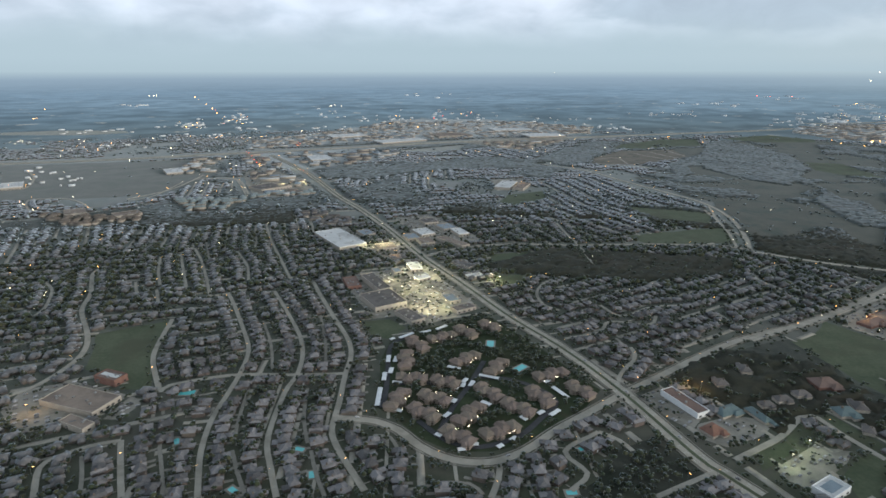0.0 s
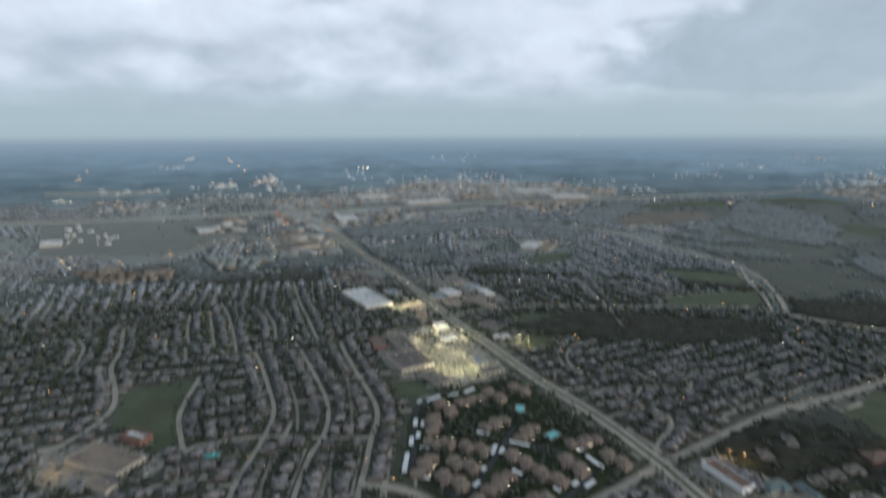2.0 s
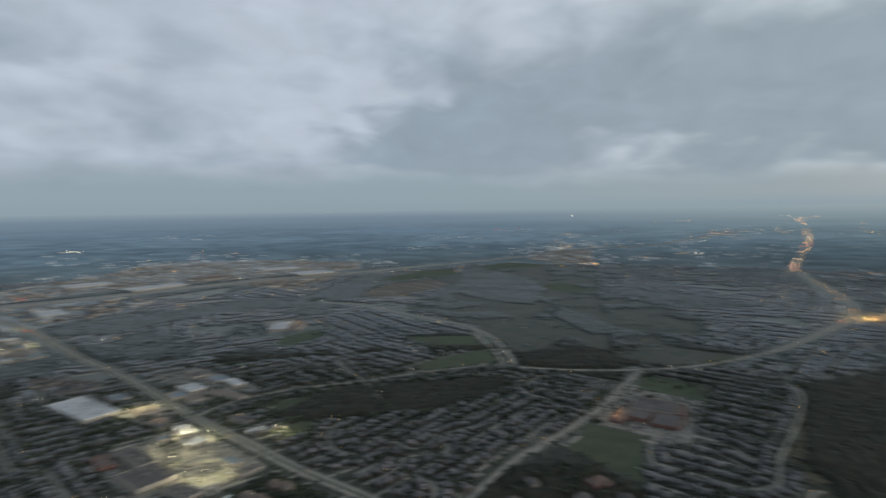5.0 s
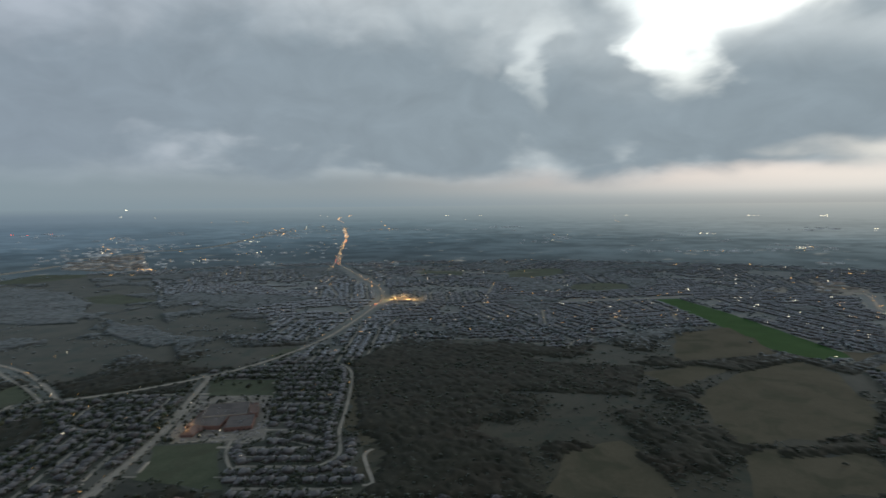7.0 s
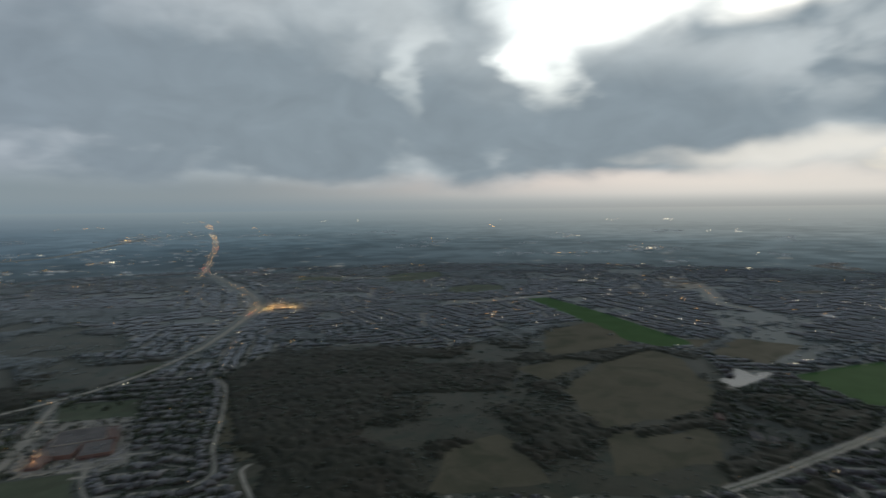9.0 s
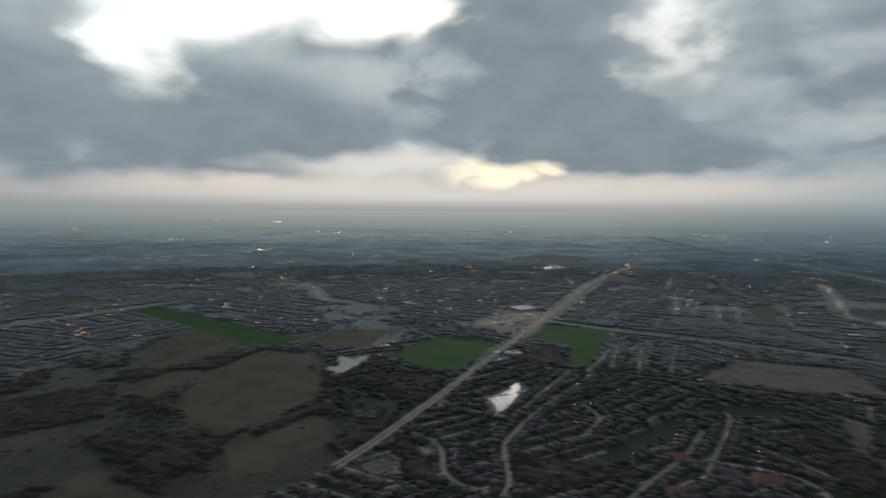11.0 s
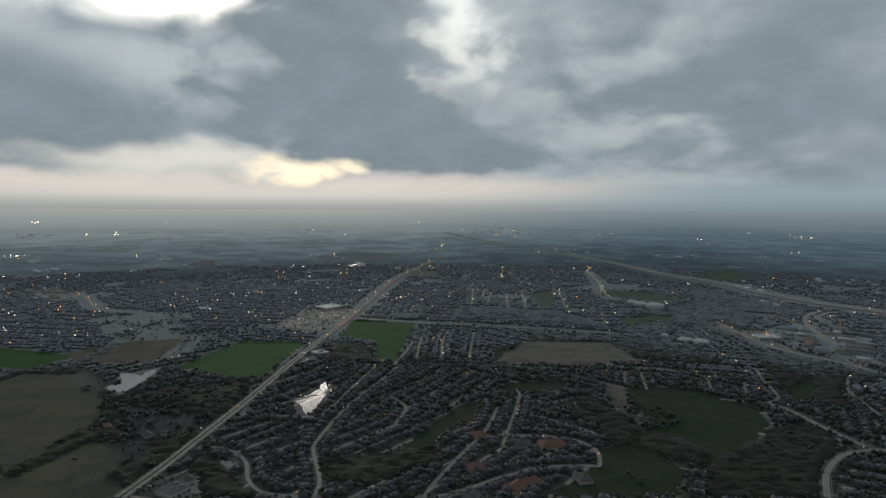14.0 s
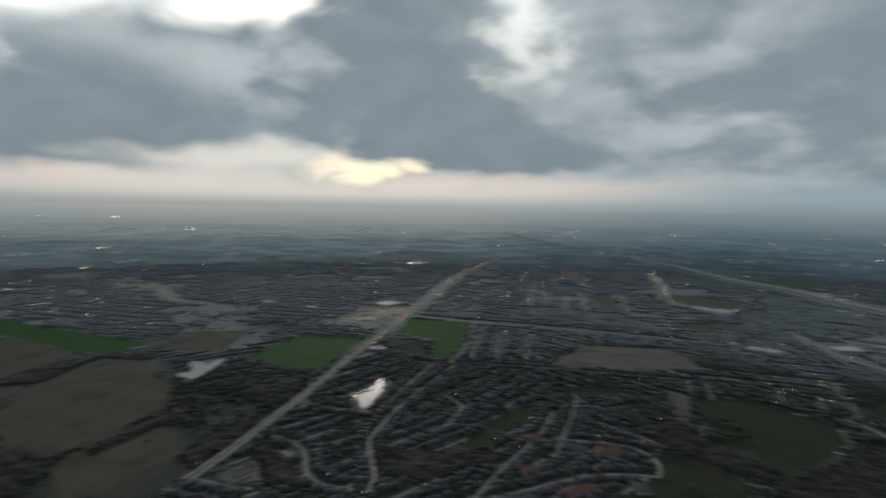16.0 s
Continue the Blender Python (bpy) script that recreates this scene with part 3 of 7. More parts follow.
ROADS.append(('street', 6, [(852, 1350), (785, 1226)]))
ROADS.append(('street', 6, [(802, 1333), (842, 1342)]))
ROADS.append(('street', 6, [(889, 1364), (799, 1212)]))
ROADS.append(('alley', 3.6, [(-238, 467), (-224, 438), (-208, 401)]))
ROADS.append(('alley', 3.6, [(-169, 458), (-156, 428), (-142, 400)]))
ROADS.append(('alley', 3.6, [(-97, 454), (-88, 423), (-76, 393)]))
ROADS.append(('alley', 3.6, [(-302, 457), (-287, 429), (-275, 403)]))
ROADS.append(('alley', 3.6, [(-211, 747), (-184, 675), (-167, 609)]))
ROADS.append(('alley', 3.6, [(-135, 764), (-115, 674), (-106, 611)]))
ROADS.append(('alley', 3.6, [(-183, 567), (-178, 514), (-172, 474)]))
ROADS.append(('alley', 3.6, [(-119, 564), (-113, 508), (-102, 465)]))
ROADS.append(('alley', 3.6, [(-367, 1003), (-423, 1149)]))
ROADS.append(('alley', 3.6, [(260, 667), (264, 622), (248, 603)]))
ROADS.append(('alley', 3.6, [(-42, 474), (-26, 471), (-18, 452)]))
ROADS.append(('alley', 3.6, [(0, 392), (12, 404), (43, 402), (53, 388)]))
# land: kind and outline
LAND = []
LAND.append(('grove', [(286, 574), (371, 621), (486, 654), (491, 578), (501, 516), (445, 449), (429, 493), (388, 485), (345, 454), (336, 488), (315, 521), (303, 538)]))
LAND.append(('grove', [(178, 438), (218, 454), (246, 417), (251, 396), (210, 376), (119, 381), (153, 401)]))
LAND.append(('brown_field', [(1402, -224), (1354, -305), (1204, -320), (1139, -326), (1092, -335), (952, -262), (895, -174), (879, -134)]))
LAND.append(('brown_field', [(852, -129), (875, -176), (912, -247), (856, -264), (729, -230), (690, -205), (782, -117)]))
LAND.append(('pasture', [(1039, 661), (1259, 662), (1360, 469), (1317, 246), (1607, 69), (1761, -150), (1399, -271), (1189, -340), (760, -220), (539, 360), (670, 375), (727, 454)]))
LAND.append(('pasture', [(608, 402), (946, 510), (1209, 340), (1403, -358), (1096, -330), (893, -278), (1035, -560), (821, -351), (663, -164), (583, 365)]))
LAND.append(('pasture', [(1464, 2570), (1241, 1741), (1506, 1610), (1427, 1202), (1233, 1026), (1138, 1095), (1137, 915), (1218, 870), (951, 862), (878, 917), (739, 974), (664, 1039), (813, 1218), (787, 1424)]))
LAND.append(('woods', [(800, -1718), (590, -1732), (511, -1643), (421, -1634), (483, -2033), (667, -2164), (718, -2028), (669, -1848)]))
LAND.append(('green_field', [(1360, -1068), (1188, -1177), (908, -839), (935, -812), (1088, -933), (1195, -901)]))
LAND.append(('green_field', [(1333, -692), (1216, -815), (1009, -572), (1191, -487)]))
LAND.append(('green_field', [(2149, 74), (2189, -5), (1916, -163), (1613, -300), (1472, -365), (1414, -284), (1455, -216), (1710, -117)]))
LAND.append(('green_field', [(1208, -485), (1298, -625), (1348, -724), (1005, -545), (1089, -518)]))
LAND.append(('brown_field', [(1590, 12), (1715, -132), (1440, -219), (1373, -116), (1292, 0)]))
LAND.append(('brown_field', [(1055, -22), (1254, -116), (1367, -208), (1399, -271), (1241, -295), (1072, -302), (999, -287), (935, -210), (861, -79), (964, -49)]))
LAND.append(('brown_field', [(841, -81), (929, -222), (849, -245), (760, -220), (706, -79), (754, -82)]))
LAND.append(('brown_field', [(755, 147), (822, 78), (745, 29), (675, 3), (619, 150)]))
LAND.append(('brown_field', [(949, 607), (1015, 539), (906, 428), (758, 372), (672, 422), (719, 477)]))
LAND.append(('brown_field', [(1186, 69), (1290, -34), (1268, -97), (1097, 1)]))
LAND.append(('brown_field', [(1521, -347), (1539, -488), (1480, -611), (1291, -468), (1375, -351)]))
LAND.append(('meadow', [(-422, 717), (-387, 736), (-342, 756), (-329, 682), (-316, 637), (-289, 571), (-321, 573), (-346, 611), (-385, 620), (-401, 671)]))
LAND.append(('meadow', [(480, 646), (541, 667), (558, 650), (560, 588), (501, 516), (491, 578)]))
LAND.append(('meadow', [(438, 1148), (690, 1208), (660, 1085), (472, 1083)]))
LAND.append(('meadow', [(537, 1428), (663, 1376), (730, 1336), (675, 1229), (582, 1287)]))
LAND.append(('meadow', [(221, 1480), (269, 1588), (377, 1639), (360, 1507), (247, 1452)]))
LAND.append(('meadow', [(140, 911), (190, 922), (170, 868), (138, 870)]))
LAND.append(('meadow', [(-74, 738), (-36, 745), (-12, 716), (-33, 682), (-56, 692)]))
LAND.append(('meadow', [(361, 393), (432, 432), (378, 367), (357, 368)]))
LAND.append(('meadow', [(308, 431), (345, 445), (344, 429), (298, 404)]))
LAND.append(('meadow', [(350, 458), (385, 472), (385, 457), (344, 437)]))
LAND.append(('meadow', [(401, 479), (416, 484), (432, 432), (418, 415), (410, 438)]))
LAND.append(('meadow', [(136, 1038), (237, 1051), (235, 991), (149, 977)]))
LAND.append(('meadow', [(1078, 996), (1142, 868), (1029, 824), (1008, 926)]))
LAND.append(('meadow', [(845, 870), (892, 741), (799, 672), (756, 790)]))
LAND.append(('meadow', [(566, 706), (610, 616), (543, 564), (495, 645)]))
LAND.append(('rough_grass', [(476, -536), (523, -568), (555, -626), (547, -684), (604, -783), (611, -715), (571, -580), (536, -504), (504, -465)]))
LAND.append(('rough_grass', [(445, -1004), (433, -1051), (366, -1090), (223, -1068), (196, -997), (186, -890), (207, -765), (284, -796), (342, -880), (405, -954)]))
LAND.append(('rough_grass', [(346, -723), (313, -775), (230, -736), (214, -657), (333, -544), (321, -643)]))
LAND.append(('rough_grass', [(819, -1071), (706, -1247), (590, -1149), (722, -968)]))
LAND.append(('rough_grass', [(633, -872), (570, -975), (519, -933), (584, -824)]))
LAND.append(('rough_grass', [(572, -792), (593, -862), (567, -863)]))
LAND.append(('meadow', [(784, -1666), (702, -1887), (644, -1740), (705, -1560)]))
LAND.append(('rough_grass', [(164, -1368), (150, -1479), (144, -1296)]))
LAND.append(('water', [(1166, -333), (1174, -349), (1194, -372), (1238, -372), (1249, -389), (1224, -408), (1196, -407), (1220, -424), (1232, -453), (1216, -450), (1188, -426), (1153, -395), (1120, -363), (1110, -344), (1140, -333)]))
LAND.append(('water', [(857, -548), (861, -562), (849, -578), (868, -606), (887, -627), (893, -646), (877, -647), (860, -623), (830, -601), (812, -578), (794, -558), (772, -533), (762, -512), (785, -520), (823, -535)]))
LAND.append(('water', [(717, -344), (684, -343), (662, -336), (664, -330), (696, -332)]))
LAND.append(('water', [(623, -473), (625, -485), (611, -479)]))
LAND.append(('woods', [(1060, 667), (1297, 648), (1293, 477), (1202, 275), (1231, 66), (1035, 76), (989, 293), (788, 291), (736, 199), (619, 150), (544, 348), (670, 375), (727, 454)]))
LAND.append(('woods', [(-953, 1338), (-691, 1499), (-653, 1588), (-435, 1362), (-332, 1446), (-210, 1616), (-51, 1647), (-316, 1511), (-275, 1299), (-449, 1283), (-679, 1296), (-902, 1261)]))
LAND.append(('pasture', [(1163, 2597), (1964, 2924), (2158, 2535), (784, 861), (731, 907), (697, 979), (683, 1063), (763, 1293), (789, 1482), (766, 1642), (720, 1836), (1088, 2121)]))
LAND.append(('woods', [(948, 2102), (1297, 2470), (1368, 2391), (1074, 1989), (867, 1828)]))
LAND.append(('woods', [(1232, 1614), (1225, 1494), (1122, 1273), (987, 1108), (1011, 1252), (1077, 1466)]))
LAND.append(('woods', [(1188, 2188), (1460, 2422), (1239, 1754), (1102, 1501), (1089, 1581), (1204, 1981)]))
LAND.append(('woods', [(718, 1123), (760, 1040), (841, 931), (773, 848), (713, 938), (671, 1045)]))
LAND.append(('brown_field', [(1242, 1705), (1465, 1692), (1202, 1370), (1168, 1482)]))
LAND.append(('meadow', [(997, 2045), (1200, 2086), (1156, 1865), (1017, 1787), (948, 1877)]))
LAND.append(('meadow', [(1024, 1767), (1216, 1776), (1182, 1617), (1030, 1490), (985, 1603)]))
LAND.append(('water', [(940, 1312), (956, 1299), (920, 1215), (871, 1183)]))
LAND.append(('meadow', [(885, 1345), (955, 1353), (876, 1218), (810, 1201)]))
LAND.append(('meadow', [(948, 1203), (1040, 1174), (923, 1031), (899, 1071)]))
LAND.append(('woods', [(128, 971), (274, 1067), (589, 978), (530, 889), (386, 870), (254, 904), (144, 940)]))
LAND.append(('woods', [(762, -340), (675, -324), (573, -315), (640, -252)]))
LAND.append(('woods', [(502, -904), (427, -891), (311, -829), (233, -819), (268, -785), (356, -756)]))
LAND.append(('woods', [(215, -810), (159, -1005), (81, -964), (89, -775), (187, -682)]))
LAND.append(('woods', [(342, -1537), (89, -1451), (151, -1288), (107, -1160), (214, -1181), (321, -1410)]))
LAND.append(('woods', [(1155, -841), (1093, -902), (935, -812), (1033, -731)]))
LAND.append(('woods', [(1285, -1411), (938, -1637), (729, -1537), (1175, -1344)]))
LAND.append(('woods', [(609, -435), (544, -522), (523, -568), (485, -540), (501, -426), (551, -399)]))
LAND.append(('lot', [(-127, 920), (-91, 944), (-43, 956), (12, 994), (52, 888), (96, 778), (4, 715), (-28, 755), (-59, 746)]))
LAND.append(('lot', [(-103, 1089), (-38, 1145), (2, 1046), (-56, 1014)]))
LAND.append(('lot', [(-206, 1221), (-148, 1256), (-108, 1149), (-147, 1083)]))
LAND.append(('lot', [(235, 528), (266, 545), (287, 488), (266, 466), (253, 483)]))
LAND.append(('lot', [(-43, 1323), (39, 1364), (148, 1134), (30, 1081)]))
LAND.append(('lot', [(310, 407), (365, 436), (396, 426), (379, 411), (325, 378), (311, 392)]))
LAND.append(('lot', [(276, 476), (319, 489), (353, 474), (327, 453), (286, 438), (262, 457)]))
LAND.append(('lot', [(-429, 578), (-384, 594), (-307, 560), (-329, 514), (-382, 494), (-424, 534)]))
LAND.append(('lot', [(-312, 523), (-298, 554), (-287, 543), (-296, 512)]))
LAND.append(('lot', [(588, 711), (706, 766), (608, 647), (593, 665)]))
LAND.append(('lot', [(251, 1812), (354, 1827), (346, 1693), (245, 1647)]))
LAND.append(('lot', [(584, 702), (757, 814), (810, 687), (721, 621), (639, 566), (621, 580)]))
LAND.append(('lot', [(1447, -827), (1609, -1087), (1522, -1222), (1332, -998), (1292, -874)]))
LAND.append(('lot', [(1847, 979), (1947, 887), (1808, 825), (1753, 953)]))
LAND.append(('lot', [(649, -243), (686, -271), (696, -304), (616, -275)]))
LAND.append(('rough_grass', [(222, -1220), (209, -1346), (175, -1265), (184, -1125)]))
LAND.append(('bare', [(477, -974), (463, -1017), (361, -880), (302, -779), (309, -767), (387, -873)]))
LAND.append(('bare', [(783, -1068), (677, -1225), (608, -1131), (712, -996)]))
LAND.append(('bare', [(490, -1011), (449, -1001), (350, -856), (354, -835)]))
LAND.append(('apt', [(-43, 622), (-33, 674), (19, 714), (101, 757), (200, 544), (176, 512), (101, 454), (67, 444), (31, 446), (3, 468), (-41, 524)]))
LAND.append(('grove', [(1135, -320), (1068, -341), (1065, -455), (962, -505), (906, -488), (795, -343), (767, -296), (725, -229), (856, -264), (934, -257)]))
LAND.append(('woods', [(867, -132), (940, -248), (916, -256), (841, -127)]))
LAND.append(('woods', [(1453, -232), (1371, -324), (1595, -480), (1544, -477), (1314, -320), (1412, -225)]))
LAND.append(('lot', [(454, -1752), (378, -1796), (341, -1684), (410, -1644)]))
LAND.append(('lot', [(532, -1754), (508, -1802), (443, -1711), (451, -1642)]))
LAND.append(('dry_grass', [(-1537, 2225), (-1157, 2288), (-896, 2334), (-670, 2096), (-671, 1790), (-724, 1687), (-834, 1618), (-1024, 1581), (-1108, 1573)]))
LAND.append(('meadow', [(-1163, 1657), (-881, 1683), (-973, 1856), (-1090, 1771), (-1196, 1707)]))
LAND.append(('yards', [(-849, 2008), (-851, 2145), (-829, 2239), (-726, 2098), (-655, 2021), (-676, 1967), (-762, 1970), (-815, 1961)]))
LAND.append(('yards', [(-861, 2172), (-879, 2349), (-748, 2356), (-748, 2166), (-801, 2130)]))
LAND.append(('yards', [(-588, 2016), (-540, 2141), (-346, 1852), (-287, 1704), (-331, 1586), (-440, 1592), (-501, 1762)]))
LAND.append(('commerce', [(-668, 2230), (-406, 2081), (-345, 2076), (-176, 2245), (-25, 2480), (-232, 2666), (-473, 2581), (-712, 2467)]))
LAND.append(('commerce', [(-746, 2637), (-252, 2909), (518, 3117), (990, 3199), (1122, 3577), (530, 4201), (-119, 4245), (-318, 3713), (-544, 3355), (-827, 2988)]))
LAND.append(('yards', [(251, 2857), (363, 2651), (496, 2524), (654, 2714), (815, 2963), (688, 3052), (412, 3017)]))
LAND.append(('pale_field', [(73, 2511), (214, 2579), (266, 2783), (78, 2667), (-75, 2559)]))
LAND.append(('bare', [(679, 2147), (844, 2110), (992, 2203), (1201, 2351), (1332, 2585), (1104, 2521), (917, 2497), (729, 2295)]))
LAND.append(('meadow', [(905, 2574), (1096, 2563), (1356, 2667), (1455, 2916), (1267, 2905), (1002, 2738)]))
LAND.append(('meadow', [(1604, 2928), (1926, 3061), (2028, 2842), (1663, 2238), (1561, 1902), (1523, 1761), (1443, 1827), (1410, 1947), (1518, 2170), (1698, 2557), (1667, 2778)]))
LAND.append(('water', [(1422, 1983), (1449, 1944), (1441, 1849), (1410, 1777), (1381, 1769), (1382, 1864)]))
LAND.append(('water', [(1614, 2486), (1687, 2499), (1682, 2445), (1607, 2376), (1581, 2398)]))
LAND.append(('water', [(955, 1511), (971, 1497), (958, 1438), (931, 1427), (937, 1462)]))
LAND.append(('water', [(1748, 2770), (1872, 2784), (1897, 2735), (1761, 2700)]))
LAND.append(('water', [(-570, 1443), (-546, 1461), (-508, 1433), (-519, 1416)]))
LAND.append(('commerce', [(2115, 3158), (2161, 2783), (2274, 2678), (2975, 3533), (2679, 3572), (2346, 3459)]))
LAND.append(('pale_field', [(-2246, 3305), (-1791, 3293), (-1600, 3403), (-1690, 3530), (-2081, 3539), (-2322, 3420)]))
LAND.append(('woods', [(-323, 1933), (-165, 1841), (-21, 1960), (140, 2047), (342, 2036), (503, 2026), (505, 2219), (301, 2357), (64, 2215), (-143, 2063)]))
LAND.append(('woods', [(466, 2248), (577, 2156), (729, 2295), (905, 2535), (895, 2746), (690, 2590)]))
LAND.append(('woods', [(1038, 1994), (1078, 1765), (1144, 1665), (1405, 1970), (1543, 2278), (1593, 2649), (1499, 2839), (1243, 2437)]))
LAND.append(('meadow', [(2569, 731), (2636, 609), (2841, 509), (3036, 574), (2947, 741), (2832, 803)]))
LAND.append(('meadow', [(2601, 1209), (2605, 970), (2761, 1027), (2740, 1240)]))
LAND.append(('meadow', [(2283, 401), (2280, 275), (2386, 171), (2521, 192), (2535, 304), (2439, 415)]))
LAND.append(('yards', [(2472, -302), (2426, -371), (2566, -425), (2629, -380)]))
LAND.append(('yards', [(2531, -488), (2418, -539), (2540, -677), (2678, -693), (2727, -574)]))
LAND.append(('meadow', [(1314, 1855), (1288, 1705), (1353, 1704), (1437, 1893), (1402, 1949)]))
LAND.append(('water', [(1378, 1917), (1411, 1872), (1380, 1744), (1350, 1747), (1360, 1831)]))
LAND.append(('water', [(2749, -2119), (2822, -2242), (2920, -2306), (2859, -2312), (2716, -2251), (2658, -2164), (2695, -2128)]))
LAND.append(('pale_field', [(2929, -2466), (2880, -2513), (3068, -2762), (3185, -2778)]))
# a far meadow laid in the pale tone, which stands in for haze
LAND.append(('pale_field', [(3368, -2261), (2992, -2179), (2897, -2381), (3062, -2835), (3303, -2880), (3556, -2696)]))
LAND.append(('bare', [(2094, -2002), (1967, -2058), (2155, -2275), (2230, -2161)]))
LAND.append(('meadow', [(1282, -1937), (1283, -2051), (1137, -1874), (1043, -1702), (1082, -1677)]))
LAND.append(('yards', [(3416, -1436), (3196, -1525), (3236, -1621), (3456, -1594), (3598, -1717), (3649, -1664)]))
LAND.append(('yards', [(2388, -943), (2369, -1010), (2410, -1092), (2459, -1119), (2439, -1036)]))
LAND.append(('yards', [(2854, -527), (2795, -635), (2632, -657), (2477, -561), (2554, -523)]))
LAND.append(('meadow', [(1147, -2259), (982, -2281), (779, -2225), (823, -2070), (963, -2087), (1083, -2090)]))
LAND.append(('meadow', [(1075, -3324), (992, -3484), (818, -3211), (839, -2882), (978, -2992)]))
LAND.append(('woods', [(896, -1799), (711, -1801), (523, -1959), (596, -2312), (763, -2563), (904, -2599), (739, -2171), (763, -1974)]))
LAND.append(('woods', [(1327, -1453), (1098, -1478), (922, -1570), (976, -1658), (1178, -1583)]))
LAND.append(('woods', [(555, -2070), (373, -2134), (410, -2322), (546, -2453), (694, -2409)]))
LAND.append(('commerce', [(373, -1680), (270, -1608), (122, -1541), (160, -1886), (233, -1894), (347, -2004), (402, -1854)]))
LAND.append(('bare', [(747, -997), (606, -1073), (511, -1230), (656, -1351), (818, -1207)]))
LAND.append(('lot', [(-313, 516), (-300, 515), (-291, 552), (-305, 558)]))
LAND.append(('woods', [(485, -834), (379, -792), (295, -765), (222, -754), (229, -811), (332, -828), (424, -899), (490, -919)]))
LAND.append(('woods', [(192, -966), (154, -1056), (106, -991), (101, -915), (120, -814), (169, -733), (195, -776), (173, -872)]))
# large buildings: style, centre, length, depth, turn, height
BUILDINGS = []
BUILDINGS.append(('flat_grey', -48, 807, 51, 62, 27, 8))
BUILDINGS.append(('flat_grey', -63, 880, 22, 80, 26, 8))
BUILDINGS.append(('flat_grey', -8, 747, 22, 46, 32, 6))
BUILDINGS.append(('flat_red', -102, 885, 22, 46, 17, 6))
BUILDINGS.append(('flat_grey', 70, 772, 33, 18, 28, 5))
BUILDINGS.append(('flat_blue', 54, 810, 18, 30, 22, 5))
BUILDINGS.append(('flat_white', 0, 963, 21, 40, 13, 5))
BUILDINGS.append(('flat_white', 12, 904, 24, 18, 32, 5))
BUILDINGS.append(('flat_blue', -31, 942, 13, 23, 19, 5))
BUILDINGS.append(('flat_white', -152, 1141, 57, 134, 30, 9))
BUILDINGS.append(('flat_blue', -102, 1190, 27, 41, 29, 6))
BUILDINGS.append(('flat_tan', -56, 1090, 36, 38, 18, 5))
BUILDINGS.append(('flat_tan', -35, 1018, 18, 25, 19, 5))
BUILDINGS.append(('flat_white', 21, 1189, 32, 48, 24, 6))
BUILDINGS.append(('flat_blue', -5, 1153, 27, 38, 20, 6))
BUILDINGS.append(('flat_tan', 23, 1121, 28, 42, 17, 6))
BUILDINGS.append(('flat_tan', 78, 1113, 20, 80, 37, 6))
BUILDINGS.append(('flat_white', 98, 1187, 23, 48, 20, 6))
BUILDINGS.append(('flat_blue', 72, 1230, 33, 44, 24, 6))
BUILDINGS.append(('flat_grey', 34, 1283, 32, 41, 19, 6))
BUILDINGS.append(('flat_grey', 87, 970, 20, 42, 46, 5))
BUILDINGS.append(('flat_white', 100, 912, 28, 12, 21, 4))
BUILDINGS.append(('flat_brown', 277, 510, 16, 50, 21, 6))
BUILDINGS.append(('hip_teal', 314, 493, 29, 15, 22, 5))
BUILDINGS.append(('hip_teal', 341, 484, 11, 28, 15, 5))
BUILDINGS.append(('hip_brown', 283, 462, 20, 17, 26, 5))
BUILDINGS.append(('flat_rim', 338, 376, 27, 17, 27, 6))
BUILDINGS.append(('hip_red', 624, 691, 39, 20, 22, 6))
BUILDINGS.append(('flat_tan', -351, 548, 35, 73, 68, 6))
BUILDINGS.append(('flat_tan', -331, 504, 13, 35, 63, 6))
BUILDINGS.append(('gym', -341, 592, 17, 31, 66, 8))
BUILDINGS.append(('flat_grey', 710, 700, 69, 61, 125, 7))
BUILDINGS.append(('flat_redbrown', 670, 696, 69, 51, 23, 6))
BUILDINGS.append(('flat_redbrown', 677, 644, 41, 54, 124, 6))
BUILDINGS.append(('flat_red', 729, 661, 14, 52, 128, 7))
BUILDINGS.append(('flat_white', 281, 1711, 106, 47, 68, 8))
BUILDINGS.append(('flat_tan', 325, 1688, 98, 32, 65, 7))
BUILDINGS.append(('flat_white', 1593, -1154, 72, 63, 95, 8))
BUILDINGS.append(('flat_tan', 1847, 927, 51, 91, 126, 6))
BUILDINGS.append(('flat_white', 372, -1685, 56, 42, 43, 6))
BUILDINGS.append(('flat_white', 705, 3128, 202, 149, 10, 8))
BUILDINGS.append(('flat_white', -371, 2319, 81, 126, 18, 9))
BUILDINGS.append(('flat_white', -351, 3156, 196, 123, 26, 9))
BUILDINGS.append(('flat_grey', -427, 1725, 99, 78, 43, 8))
BUILDINGS.append(('flat_white', -828, 2030, 54, 95, 29, 8))
BUILDINGS.append(('flat_tan', -826, 1415, 46, 62, 32, 8))
BUILDINGS.append(('flat_tan', -690, 1389, 57, 45, 39, 8))
BUILDINGS.append(('flat_white', -60, 2918, 253, 103, 31, 8))
BUILDINGS.append(('flat_tan', 209, 3175, 194, 151, 20, 8))
BUILDINGS.append(('flat_white', 578, 3454, 226, 161, 9, 8))
BUILDINGS.append(('flat_white', -1211, 1784, 57, 92, 30, 8))
BUILDINGS.append(('hip_grey', 378, 575, 15, 22, 171, 6))
BUILDINGS.append(('hip_grey', 335, 547, 17, 18, 178, 6))
BUILDINGS.append(('hip_grey', 360, 502, 17, 13, 6, 6))
BUILDINGS.append(('hip_grey', 383, 511, 21, 14, 7, 6))
